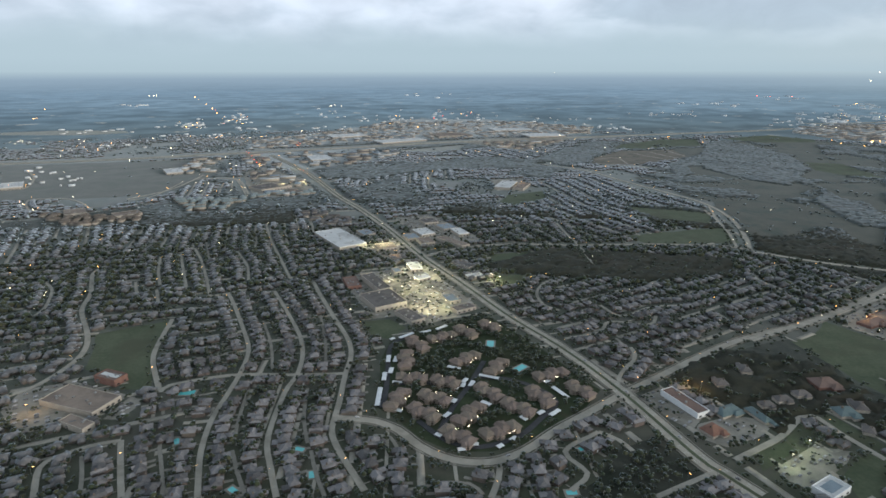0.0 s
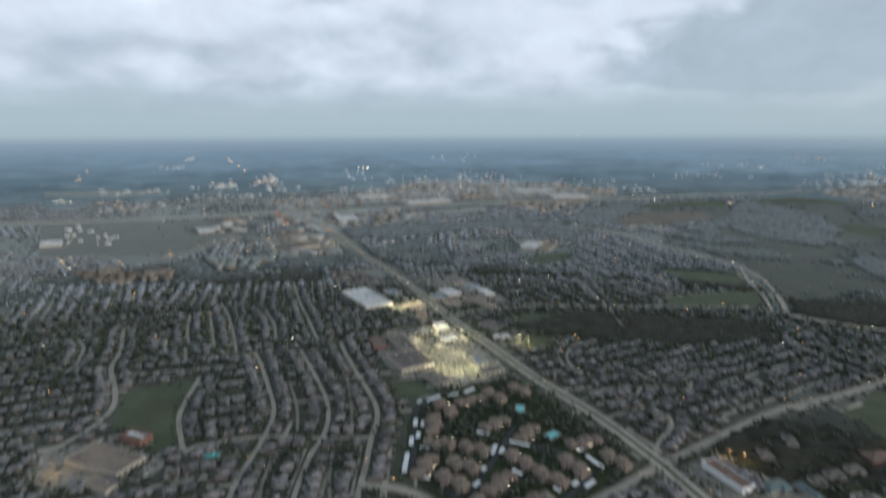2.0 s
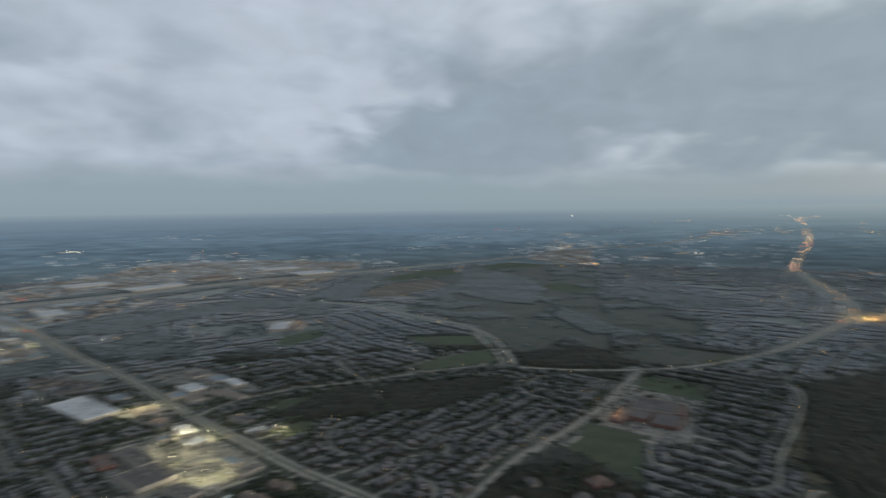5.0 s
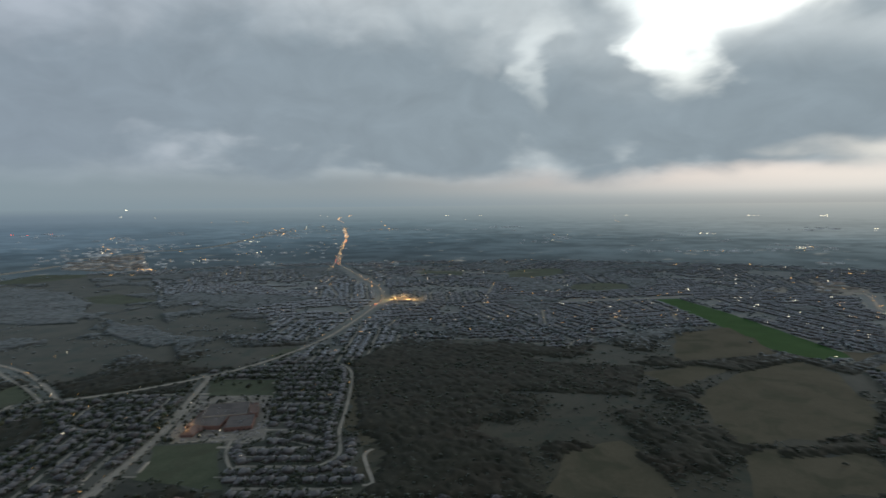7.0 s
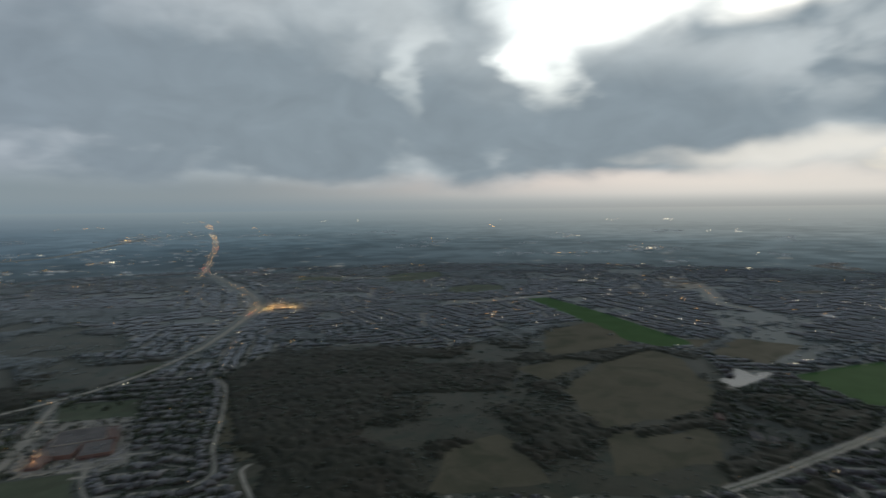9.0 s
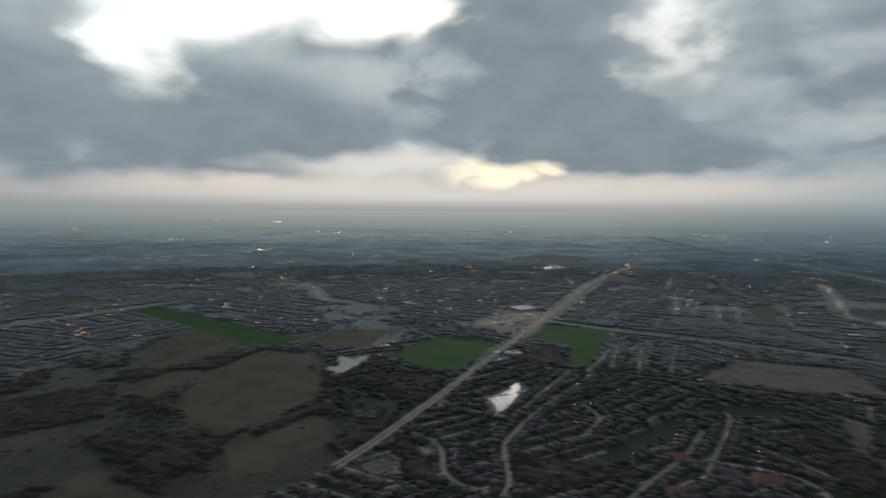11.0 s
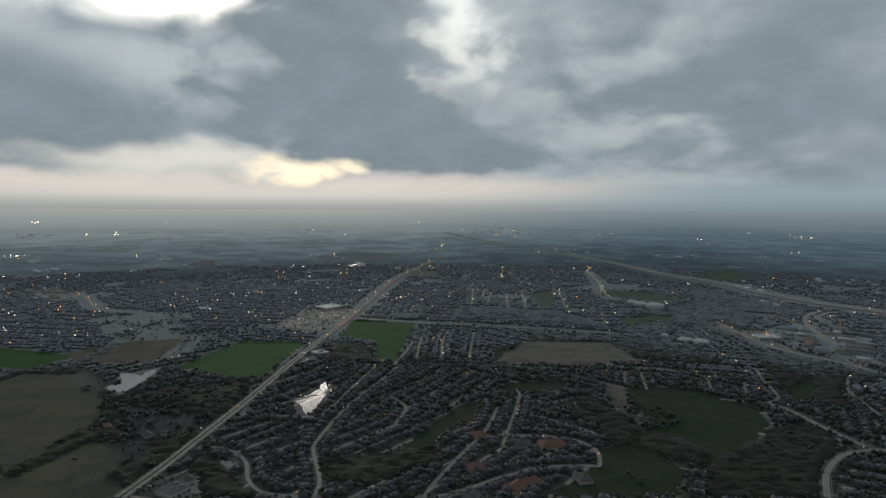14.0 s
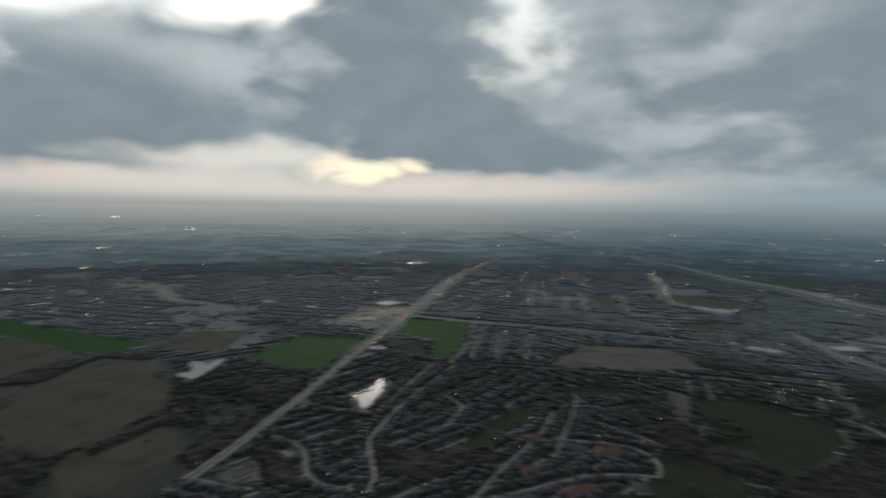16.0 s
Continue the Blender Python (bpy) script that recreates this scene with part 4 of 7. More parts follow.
BUILDINGS.append(('hip_grey', 409, 520, 20, 14, 6, 6))
BUILDINGS.append(('hip_red', 449, 540, 28, 22, 2, 6))
BUILDINGS.append(('hip_teal', 431, 484, 22, 18, 2, 6))
BUILDINGS.append(('hip_grey', 452, 493, 17, 21, 168, 6))
BUILDINGS.append(('hip_grey', 431, 453, 13, 16, 149, 6))
BUILDINGS.append(('hip_grey', 862, -299, 16, 28, 88, 6))
BUILDINGS.append(('hip_grey', 851, -319, 12, 19, 74, 6))
BUILDINGS.append(('hip_red', 938, -269, 11, 22, 85, 6))
BUILDINGS.append(('hip_brown', 363, -546, 33, 19, 96, 7))
BUILDINGS.append(('hip_brown', 356, -571, 22, 17, 72, 7))
BUILDINGS.append(('hip_brown', 498, -640, 24, 23, 73, 6))
BUILDINGS.append(('hip_brown', 433, -552, 25, 24, 70, 6))
BUILDINGS.append(('hip_brown', 401, -685, 39, 23, 55, 6))
BUILDINGS.append(('hip_grey', 434, -657, 30, 28, 62, 6))
BUILDINGS.append(('hip_grey', 316, -622, 23, 29, 53, 6))
BUILDINGS.append(('hip_grey', 388, -492, 29, 17, 96, 6))
BUILDINGS.append(('flat_grey', 655, -255, 28, 29, 105, 5))
BUILDINGS.append(('hip_grey', 677, -281, 15, 25, 87, 5))
BUILDINGS.append(('flat_white', 1088, -765, 31, 30, 87, 5))
BUILDINGS.append(('flat_white', 1873, -845, 27, 50, 81, 5))
# apartment blocks: centre, length, turn
BLOCKS = [(2, 659, 41, 126), (34, 677, 36, 31), (66, 691, 37, 132), (100, 708, 33, 135), (-12, 618, 42, 96), (59, 616, 38, 46), (93, 594, 37, 63), (-5, 574, 33, 177), (32, 564, 32, 159), (-20, 531, 38, 75), (19, 532, 35, 154), (7, 505, 36, 143), (77, 540, 36, 132), (152, 574, 39, 24), (130, 529, 38, 122), (176, 539, 34, 128), (103, 509, 36, 142), (52, 500, 41, 55), (38, 464, 36, 143), (79, 471, 38, 30)]
CARPORTS = [(-40, 540, 36, 87), (-36, 582, 18, 88), (-33, 624, 17, 88), (-30, 678, 7, 39), (-12, 687, 23, 39), (13, 697, 16, 23), (35, 709, 19, 40), (-21, 569, 11, 177), (44, 598, 16, 152), (82, 575, 23, 155), (42, 553, 8, 151), (61, 561, 12, 66), (54, 568, 10, 62), (51, 558, 9, 65), (39, 527, 8, 61), (30, 502, 10, 51), (72, 521, 12, 137), (106, 492, 9, 124), (125, 501, 9, 39), (139, 500, 15, 40)]
CARPORTS += [(154, 538, 25, 116), (146, 562, 11, 31), (-19, 513, 9, 151), (20, 469, 6, 141), (53, 453, 5, 177), (76, 449, 7, 34), (90, 459, 8, 41), (40, 446, 4, 8), (-24, 622, 14, 81), (-29, 595, 13, 83)]
POOLS = [(-247, 562), (122, 597), (95, 661), (-225, 475), (-108, 457), (152, 444), (106, 402), (-91, 421), (-153, 405), (126, 387), (-162, 508), (-60, 397), (258, 411)]
TANKS = [(884, -1981, 20), (840, -1955, 24), (784, -1944, 31), (579, -1525, 10), (513, -1495, 18), (475, -1497, 20)]
# far estates of apartment blocks: roof tone and outline
BLOCK_FIELDS = []
BLOCK_FIELDS.append((2, [(-685, 1591), (-563, 1425), (-468, 1429), (-436, 1577), (-273, 1613), (-283, 1680), (-448, 1623), (-526, 1570), (-624, 1590)]))
BLOCK_FIELDS.append((1, [(-886, 1352), (-759, 1284), (-622, 1338), (-676, 1432), (-737, 1389), (-913, 1420)]))
BLOCK_FIELDS.append((0, [(-263, 1302), (-166, 1245), (-120, 1290), (-245, 1431), (-280, 1396)]))
# tall car-park lamps: place and colour
FLOODS = [(-41, 898, 'w'), (-19, 841, 'w'), (0, 783, 'w'), (20, 776, 'w'), (0, 877, 'w'), (27, 838, 'w'), (45, 781, 'w'), (11, 953, 'w'), (34, 916, 'w'), (-13, 948, 'w'), (-64, 1097, 'w'), (-42, 1108, 'w'), (-86, 1087, 'w'), (139, 875, 'w'), (127, 889, 'w'), (354, 428, 'g'), (326, 409, 'g'), (330, 1730, 'o'), (1835, 972, 'k'), (1840, 957, 'k'), (1896, 952, 'k'), (1833, 899, 'k'), (1876, 889, 'k'), (1435, -931, 'w'), (1478, -1041, 'w'), (1494, -1096, 'w'), (-35, 1030, 'o'), (-391, 527, 'o'), (-425, 2078, 'w'), (-336, 1797, 'w'), (-397, 1754, 'w'), (377, -1705, 'o'), (640, 706, 'o'), (613, 690, 'o'), (305, 532, 'o'), (293, 538, 'o')]
# far towns: centre, half width across and along the view, sheds, lamps
TOWNS = []
TOWNS.append((-521, 3652, 139, 180, 10, ''))
TOWNS.append((-2713, 5857, 158, 228, 6, ''))
TOWNS.append((-1404, 3875, 126, 249, 26, 'oow'))
TOWNS.append((-1244, 4228, 89, 411, 24, 'oorw'))
TOWNS.append((-1112, 3237, 160, 150, 16, 'w'))
TOWNS.append((-1430, 2751, 207, 92, 14, ''))
TOWNS.append((-1870, 3536, 179, 146, 12, ''))
TOWNS.append((-1012, 3621, 119, 126, 6, ''))
TOWNS.append((-641, 4857, 138, 680, 10, 'w'))
TOWNS.append((-116, 4153, 238, 366, 26, 'o'))
TOWNS.append((297, 4689, 247, 404, 22, 'ror'))
TOWNS.append((904, 4034, 312, 312, 18, ''))
TOWNS.append((1213, 3480, 118, 123, 8, ''))
TOWNS.append((2931, 5700, 348, 468, 14, ''))
TOWNS.append((4322, 10642, 492, 881, 10, ''))
TOWNS.append((2492, 3710, 125, 317, 18, ''))
TOWNS.append((3145, 4072, 247, 738, 46, 'ow'))
TOWNS.append((4270, 6634, 212, 529, 8, 'r'))
TOWNS.append((4139, 5249, 212, 364, 16, 'o'))
TOWNS.append((162, 7943, 377, 536, 6, ''))
TOWNS.append((-1848, 9052, 251, 494, 5, ''))
TOWNS.append((2022, 4533, 282, 178, 12, ''))
TOWNS.append((1938, 11206, 530, 757, 6, ''))
TOWNS.append((8772, 11396, 517, 1182, 14, ''))
TOWNS.append((-1256, 1979, 47, 227, 8, ''))
TOWNS.append((-1124, 1938, 65, 125, 10, 'w'))
TOWNS.append((8689, 34950, 660, 5929, 6, 'w'))
TOWNS.append((2965, 3732, 323, 403, 26, 'oo'))
TOWNS.append((2501, 3309, 86, 229, 10, 'w'))
TOWNS.append((3546, 4068, 400, 396, 18, 'o'))
TOWNS.append((4950, 5442, 210, 855, 8, ''))
TOWNS.append((7640, 7463, 697, 1034, 20, 'oo'))
TOWNS.append((4075, 3540, 131, 500, 20, 'wwww'))
TOWNS.append((5487, 4300, 303, 1216, 36, 'oowo'))
TOWNS.append((6370, 4430, 383, 1132, 30, 'wwo'))
TOWNS.append((4118, 2725, 132, 702, 14, 'wo'))
TOWNS.append((2771, 2827, 133, 264, 14, 'ww'))
TOWNS.append((2579, 2857, 109, 245, 10, 'wo'))
TOWNS.append((3376, 2636, 245, 375, 20, 'ow'))
TOWNS.append((9075, 5714, 217, 2028, 20, 'ooo'))
TOWNS.append((11025, 7505, 369, 2, 8, 'w'))
TOWNS.append((7161, 8826, 688, 1935, 14, ''))
TOWNS.append((2235, 2638, 89, 112, 4, 'ooo'))
TOWNS.append((3177, 2796, 79, 176, 4, 'oo'))
TOWNS.append((2717, 2242, 132, 159, 6, 'ooo'))
TOWNS.append((2896, 1551, 97, 300, 8, 'www'))
TOWNS.append((2387, 1277, 87, 63, 4, 'ww'))
TOWNS.append((6664, 3416, 340, 503, 12, 'w'))
TOWNS.append((11029, 5479, 223, 740, 6, ''))
TOWNS.append((9786, 3398, 213, 823, 10, 'w'))
TOWNS.append((7538, 2165, 248, 561, 16, ''))
TOWNS.append((4905, 1121, 124, 207, 8, ''))
TOWNS.append((5648, 1129, 183, 665, 18, 'ow'))
TOWNS.append((4232, 246, 110, 144, 10, ''))
TOWNS.append((4296, -174, 175, 239, 14, 'ooow'))
TOWNS.append((6607, -224, 162, 549, 14, 'ww'))
TOWNS.append((5396, 123, 99, 149, 5, ''))
TOWNS.append((5381, -373, 59, 220, 4, ''))
TOWNS.append((4395, -353, 66, 125, 7, ''))
TOWNS.append((4794, -837, 156, 405, 26, 'oow'))
TOWNS.append((7626, -1442, 291, 418, 14, ''))
TOWNS.append((3659, -763, 61, 84, 9, ''))
TOWNS.append((5981, -2299, 132, 433, 12, 'w'))
TOWNS.append((4210, -1569, 56, 110, 6, ''))
TOWNS.append((11783, -1320, 223, 481, 8, 'w'))
TOWNS.append((8020, -2727, 233, 302, 10, ''))
TOWNS.append((8851, 783, 127, 499, 6, 'o'))
TOWNS.append((11475, 262, 212, 643, 6, ''))
TOWNS.append((12193, 1254, 410, 0, 6, 'w'))
TOWNS.append((8106, -4884, 330, 782, 12, ''))
TOWNS.append((7131, -3865, 167, 325, 6, ''))
TOWNS.append((6497, -4474, 244, 556, 8, 'w'))
TOWNS.append((8337, -8423, 469, 0, 16, 'w'))
TOWNS.append((4632, -6100, 283, 924, 22, 'ooow'))
TOWNS.append((3268, -6530, 127, 467, 12, 'www'))
TOWNS.append((2050, -6093, 114, 296, 8, 'w'))
TOWNS.append((1407, -7511, 211, 445, 14, 'www'))
TOWNS.append((2064, -7933, 207, 538, 10, 'ww'))
TOWNS.append((1532, -4123, 119, 245, 8, ''))
TOWNS.append((1007, -4459, 76, 121, 6, ''))
TOWNS.append((431, -3284, 98, 114, 10, ''))
TOWNS.append((5420, -6231, 245, 714, 10, 'w'))
TOWNS.append((717, -2835, 140, 129, 14, 'w'))
TOWNS.append((481, -2332, 41, 57, 6, 'or'))
TOWNS.append((3295, -2332, 101, 268, 6, 'www'))
TOWNS.append((2476, -4087, 255, 430, 12, 'ww'))
TOWNS.append((3965, -7512, 241, 629, 8, 'o'))
TOWNS.append((3321, -3262, 230, 177, 8, 'o'))
# single lights of the towns towards the horizon
GLOW_W = []
GLOW_W += [(-1933, 2900), (-1878, 2854), (-1920, 2942), (-1922, 2966), (-1885, 2919), (-1853, 2919), (-3164, 7366), (-3118, 7368), (-3133, 7502), (-760, 5623), (-748, 5787), (-722, 5703), (-675, 5622), (-655, 5540), (8539, 35024), (8784, 34926), (9080, 34776), (16621, 33470), (15970, 19736), (-1332, 3061), (-982, 2416), (-1092, 2285), (149, 3798), (-676, 2173)]
GLOW_W += [(-648, 2144), (783, 3071), (861, 2559), (2899, 3846), (9609, 10947), (9300, 11669), (3724, 3786), (3299, 2802), (3264, 2764), (12191, 939), (11992, -1263), (11774, -2341), (11754, -2422), (4010, -1364), (7008, -2160), (7012, -2193), (7125, -1902), (6294, -228), (6304, -284), (6306, -351), (4634, -826), (4630, -795), (2364, 427), (11959, 3991)]
GLOW_W += [(11818, 4733), (4719, -812), (4690, -842), (11383, -2317), (11375, -2355), (10815, -4206), (7467, -2318), (7408, -1989), (4213, -1432), (5513, -4203), (2071, -7838), (995, -4938), (958, -4972), (635, -2860), (646, -2751), (258, -2274), (3406, -6315), (1292, -7261), (1418, -7428), (2450, -3726), (232, -2402), (3392, -3635)]
GLOW_O = []
GLOW_O += [(-2625, 4230), (-2658, 4322), (-3086, 5146), (-2544, 7125), (-2305, 6564), (-2006, 5901), (-1747, 5281), (-1544, 4775), (-1355, 4301), (-1247, 4073), (-1246, 4159), (-1178, 4028), (-1095, 3864), (-1377, 3654), (-1374, 3761), (36, 3584), (-144, 3818), (-564, 2155), (2054, 2746), (2003, 2620), (2045, 2523), (2221, 2696), (2247, 2683), (2222, 2595)]
GLOW_O += [(2244, 2594), (2862, 2877), (2758, 2752), (2809, 2812), (4681, 2898), (3992, 2496), (9571, 6086), (9075, 5749), (8846, 5571), (8030, 5007), (11244, 6861), (8504, 4560), (7429, 3941), (6593, 3451), (6354, 3296), (3393, 2161), (2258, 1315), (2093, 1193), (1916, 1050), (1712, 964), (1745, 971), (3442, -3681), (3478, -3742), (2341, -2170)]
GLOW_O += [(1977, -1764), (1442, -1145), (2312, -2285), (2426, -2444), (2610, -2671)]
GLOW_R = []
GLOW_R += [(-1654, 5082), (-688, 2466), (-654, 2380), (-618, 2286), (-591, 2210), (-540, 2813), (-536, 2748), (158, 4227), (231, 4472), (-389, 2019), (-379, 2005), (4134, 6915), (-710, 2522), (2999, 1945), (2915, 1888), (2835, 1829), (4368, 2718), (4551, 2824), (1692, 959), (1701, 960), (3057, 1974), (1338, -1025), (1347, -1040), (1313, -998)]
GLOW_R += [(1371, -1067), (1308, -985)]
# ---- mesh helpers ----
RNG = np.random.default_rng(7)
LOT, SETBACK = 16.6, 13.0


# past FLAT the land rises to a rim, so that 33 km of plain lie within reach: a place keeps its bearing and its true slant from the eye
FLAT, RIM, SPAN, EDGE = 2600.0, 4800.0, 395.0, 33000.0


def rolled(verts):
    """Rows of x, y, z in true distances, laid on the rising plain."""
    v = np.array(verts, dtype=float).reshape(-1, 3)
    d = np.maximum(np.hypot(v[:, 0], v[:, 1]), 1.0)
    r = np.where(d < FLAT, d, FLAT + (RIM - FLAT) * (1 - np.exp(-np.maximum(d - FLAT, 0) / (RIM - FLAT))))
    k = r / d
    return np.column_stack([v[:, 0] * k, v[:, 1] * k, v[:, 2] * k + SPAN * (1 - k)])


def seat(x, y, turn):
    """The pose of a thing at a true distance."""
    p = rolled([(x, y, 0.0)])[0]
    return pose(p[0], p[1], p[2], 0, 0, turn) @ Matrix.Scale(math.hypot(p[0], p[1]) / math.hypot(x, y), 4)


def mesh(name, verts, faces, mats=(), slots=None, smooth=False):
    me = bpy.data.meshes.new(name)
    me.from_pydata([tuple(v) for v in verts], [], [tuple(f) for f in faces])
    for m in mats:
        me.materials.append(M[m])
    if slots is not None:
        me.polygons.foreach_set("material_index", np.asarray(slots, dtype=np.int32))
    if smooth:
        me.polygons.foreach_set("use_smooth", np.ones(len(me.polygons), dtype=bool))
    me.update()
    return me


def part(name, me, parent, m=None, label=""):
    ob = new(name, me)
    ob.parent = parent
    if m is not None:
        ob.matrix_basis = m
    if label:
        tagged(ob, label)
    return ob


def box(sx, sy, sz, x=0.0, y=0.0, z=0.0, taper=1.0):
    """A box that stands on z, centred on x and y."""
    a, b = sx / 2, sy / 2
    v = [(x + i * a, y + j * b, z) for i, j in ((-1, -1), (1, -1), (1, 1), (-1, 1))]
    v += [(x + i * a * taper, y + j * b * taper, z + sz) for i, j in ((-1, -1), (1, -1), (1, 1), (-1, 1))]
    return v, [(3, 2, 1, 0), (4, 5, 6, 7), (0, 1, 5, 4), (1, 2, 6, 5), (2, 3, 7, 6), (3, 0, 4, 7)]


def hip(sx, sy, rise, x=0.0, y=0.0, z=0.0, eave=0.25):
    """A hipped roof with a fascia; the ridge runs along the longer side."""
    a, b = sx / 2, sy / 2
    v = [(x + i * a, y + j * b, z) for i, j in ((-1, -1), (1, -1), (1, 1), (-1, 1))]
    v += [(p[0], p[1], z + eave) for p in v[:4]]
    if sx >= sy:
        v += [(x - (a - b * 0.95), y, z + rise), (x + (a - b * 0.95), y, z + rise)]
        top = [(4, 5, 9, 8), (5, 6, 9), (6, 7, 8, 9), (7, 4, 8)]
    else:
        v += [(x, y - (b - a * 0.95), z + rise), (x, y + (b - a * 0.95), z + rise)]
        top = [(4, 5, 8), (5, 6, 9, 8), (6, 7, 9), (7, 4, 8, 9)]
    return v, [(3, 2, 1, 0), (0, 1, 5, 4), (1, 2, 6, 5), (2, 3, 7, 6), (3, 0, 4, 7)] + top


def gable(sx, sy, rise, x=0.0, y=0.0, z=0.0):
    a, b = sx / 2, sy / 2
    v = [(x - a, y - b, z), (x + a, y - b, z), (x + a, y + b, z), (x - a, y + b, z), (x - a, y, z + rise), (x + a, y, z + rise)]
    return v, [(3, 2, 1, 0), (0, 1, 5, 4), (2, 3, 4, 5), (1, 2, 5), (3, 0, 4)]


def joined(*pieces):
    verts, faces = [], []
    for v, f in pieces:
        k = len(verts)
        verts += v
        faces += [tuple(i + k for i in g) for g in f]
    return verts, faces


def tube(r0, r1, z0, z1, sides=6, x=0.0, y=0.0):
    v = [(x + r * math.cos(2 * math.pi * i / sides), y + r * math.sin(2 * math.pi * i / sides), zz) for r, zz in ((r0, z0), (r1, z1)) for i in range(sides)]
    f = [(i, (i + 1) % sides, sides + (i + 1) % sides, sides + i) for i in range(sides)]
    return v, f + [tuple(range(sides - 1, -1, -1)), tuple(range(sides, 2 * sides))]


def ball(level, squash=1.0, rough=0.2, seed=0):
    """A lumpy clump: an icosphere pushed about by noise."""
    bm = bmesh.new()
    bmesh.ops.create_icosphere(bm, subdivisions=level, radius=1.0)
    v = []
    for p in bm.verts:
        k = 1 + rough * 2.2 * noise.noise(p.co * 1.7 + Vector((seed * 3.1, seed * 1.7, seed)))
        v.append((p.co.x * k, p.co.y * k, p.co.z * k * squash))
    f = [tuple(q.index for q in g.verts) for g in bm.faces]
    bm.free()
    return v, f


def swarm(name, stamps, places, mats, slots=None, label="", category="", smooth=False):
    """One mesh out of many copies of a few stamps. places: rows of x, y, z, turn, sx, sy, sz, stamp."""
    verts, loops, sizes, idx, base = [], [], [], [], 0
    for s, (sv, sf) in enumerate(stamps):
        rows = places[places[:, 7] == s]
        if not len(rows):
            continue
        v = np.array(sv)
        c, q = np.cos(rows[:, 3])[:, None], np.sin(rows[:, 3])[:, None]
        px, py, pz = v[None, :, 0] * rows[:, 4:5], v[None, :, 1] * rows[:, 5:6], v[None, :, 2] * rows[:, 6:7]
        out = np.stack([px * c - py * q + rows[:, 0:1], px * q + py * c + rows[:, 1:2], pz + rows[:, 2:3]], -1)
        verts.append(rolled(out))
        flat_loops = np.concatenate([np.array(f) for f in sf])
        loops.append((flat_loops[None] + (base + np.arange(len(rows)) * len(v))[:, None]).ravel())
        sizes.append(np.tile([len(f) for f in sf], len(rows)))
        idx.append(np.tile(slots[s] if slots else [0] * len(sf), len(rows)))
        base += len(v) * len(rows)
    verts, loops, sizes, idx = np.concatenate(verts), np.concatenate(loops), np.concatenate(sizes), np.concatenate(idx)
    me = bpy.data.meshes.new(name)
    me.vertices.add(len(verts))
    me.vertices.foreach_set("co", verts.ravel().astype(np.float32))
    me.loops.add(len(loops))
    me.loops.foreach_set("vertex_index", loops.astype(np.int32))
    me.polygons.add(len(sizes))
    me.polygons.foreach_set("loop_start", np.concatenate([[0], np.cumsum(sizes)[:-1]]).astype(np.int32))
    for m in mats:
        me.materials.append(M[m])
    me.polygons.foreach_set("material_index", idx.astype(np.int32))
    if smooth:
        me.polygons.foreach_set("use_smooth", np.ones(len(sizes), dtype=bool))
    me.update(calc_edges=True)
    return tagged(new(name, me), label, category, kind="stuff")


def spline(points, gap=12.0):
    """Points about every gap metres along a smooth line through the control points, and their directions."""
    p = np.array(points, dtype=float)
    if len(p) == 2:
        k = max(2, int(np.hypot(*(p[1] - p[0])) / gap) + 1)
        line = p[0] + (p[1] - p[0]) * np.linspace(0, 1, k)[:, None]
    else:
        q = np.vstack([2 * p[0] - p[1], p, 2 * p[-1] - p[-2]])
        line = []
        for i in range(1, len(q) - 2):
            a, b, c, d = q[i - 1:i + 3]
            k = max(2, int(np.hypot(*(c - b)) / gap) + 1)
            t = np.linspace(0, 1, k, endpoint=False)[:, None]
            line.append(0.5 * (2 * b + (c - a) * t + (2 * a - 5 * b + 4 * c - d) * t ** 2 + (3 * b - a - 3 * c + d) * t ** 3))
        line = np.vstack(line + [p[-1:]])
    way = np.gradient(line, axis=0)
    return line, way / np.maximum(np.hypot(way[:, 0], way[:, 1]), 1e-6)[:, None]


def ribbon(line, way, off0, off1, top, drop=0.2):
    """A strip between two offsets from a line, with a kerb on either side."""
    side = np.stack([way[:, 1], -way[:, 0]], -1)
    v, f = [], []
    for p, s in zip(line, side):
        a, b = p + s * off0, p + s * off1
        v += [(a[0], a[1], top - drop), (a[0], a[1], top), (b[0], b[1], top), (b[0], b[1], top - drop)]
    for i in range(len(line) - 1):
        k = 4 * i
        f += [(k + 1, k + 2, k + 6, k + 5), (k, k + 1, k + 5, k + 4), (k + 2, k + 3, k + 7, k + 6)]
    return v, [g[::-1] for g in f]


def laid(line, way, off0, off1, top, drop=0.2):
    v, f = ribbon(line, way, off0, off1, top, drop)
    return rolled(v), f


# ---- a chart of the land, 4 m to a cell: what stands where ----
CELL, HALF = 4.0, 4900.0
SIDE = int(2 * HALF / CELL)
chart = np.zeros((SIDE, SIDE), dtype=np.uint8)
axis = (np.arange(SIDE) + 0.5) * CELL - HALF
LAND_CODE = {"green_field": 15, "brown_field": 2, "meadow": 2, "pale_field": 2, "dry_grass": 2, "rough_grass": 2, "bare": 2, "water": 6, "woods": 3, "lot": 4, "apt": 5, "pasture": 11, "commerce": 12, "yards": 12, "grove": 13}


def cell(x, y):
    return np.clip(((np.asarray(x) + HALF) / CELL).astype(int), 0, SIDE - 1), np.clip(((np.asarray(y) + HALF) / CELL).astype(int), 0, SIDE - 1)


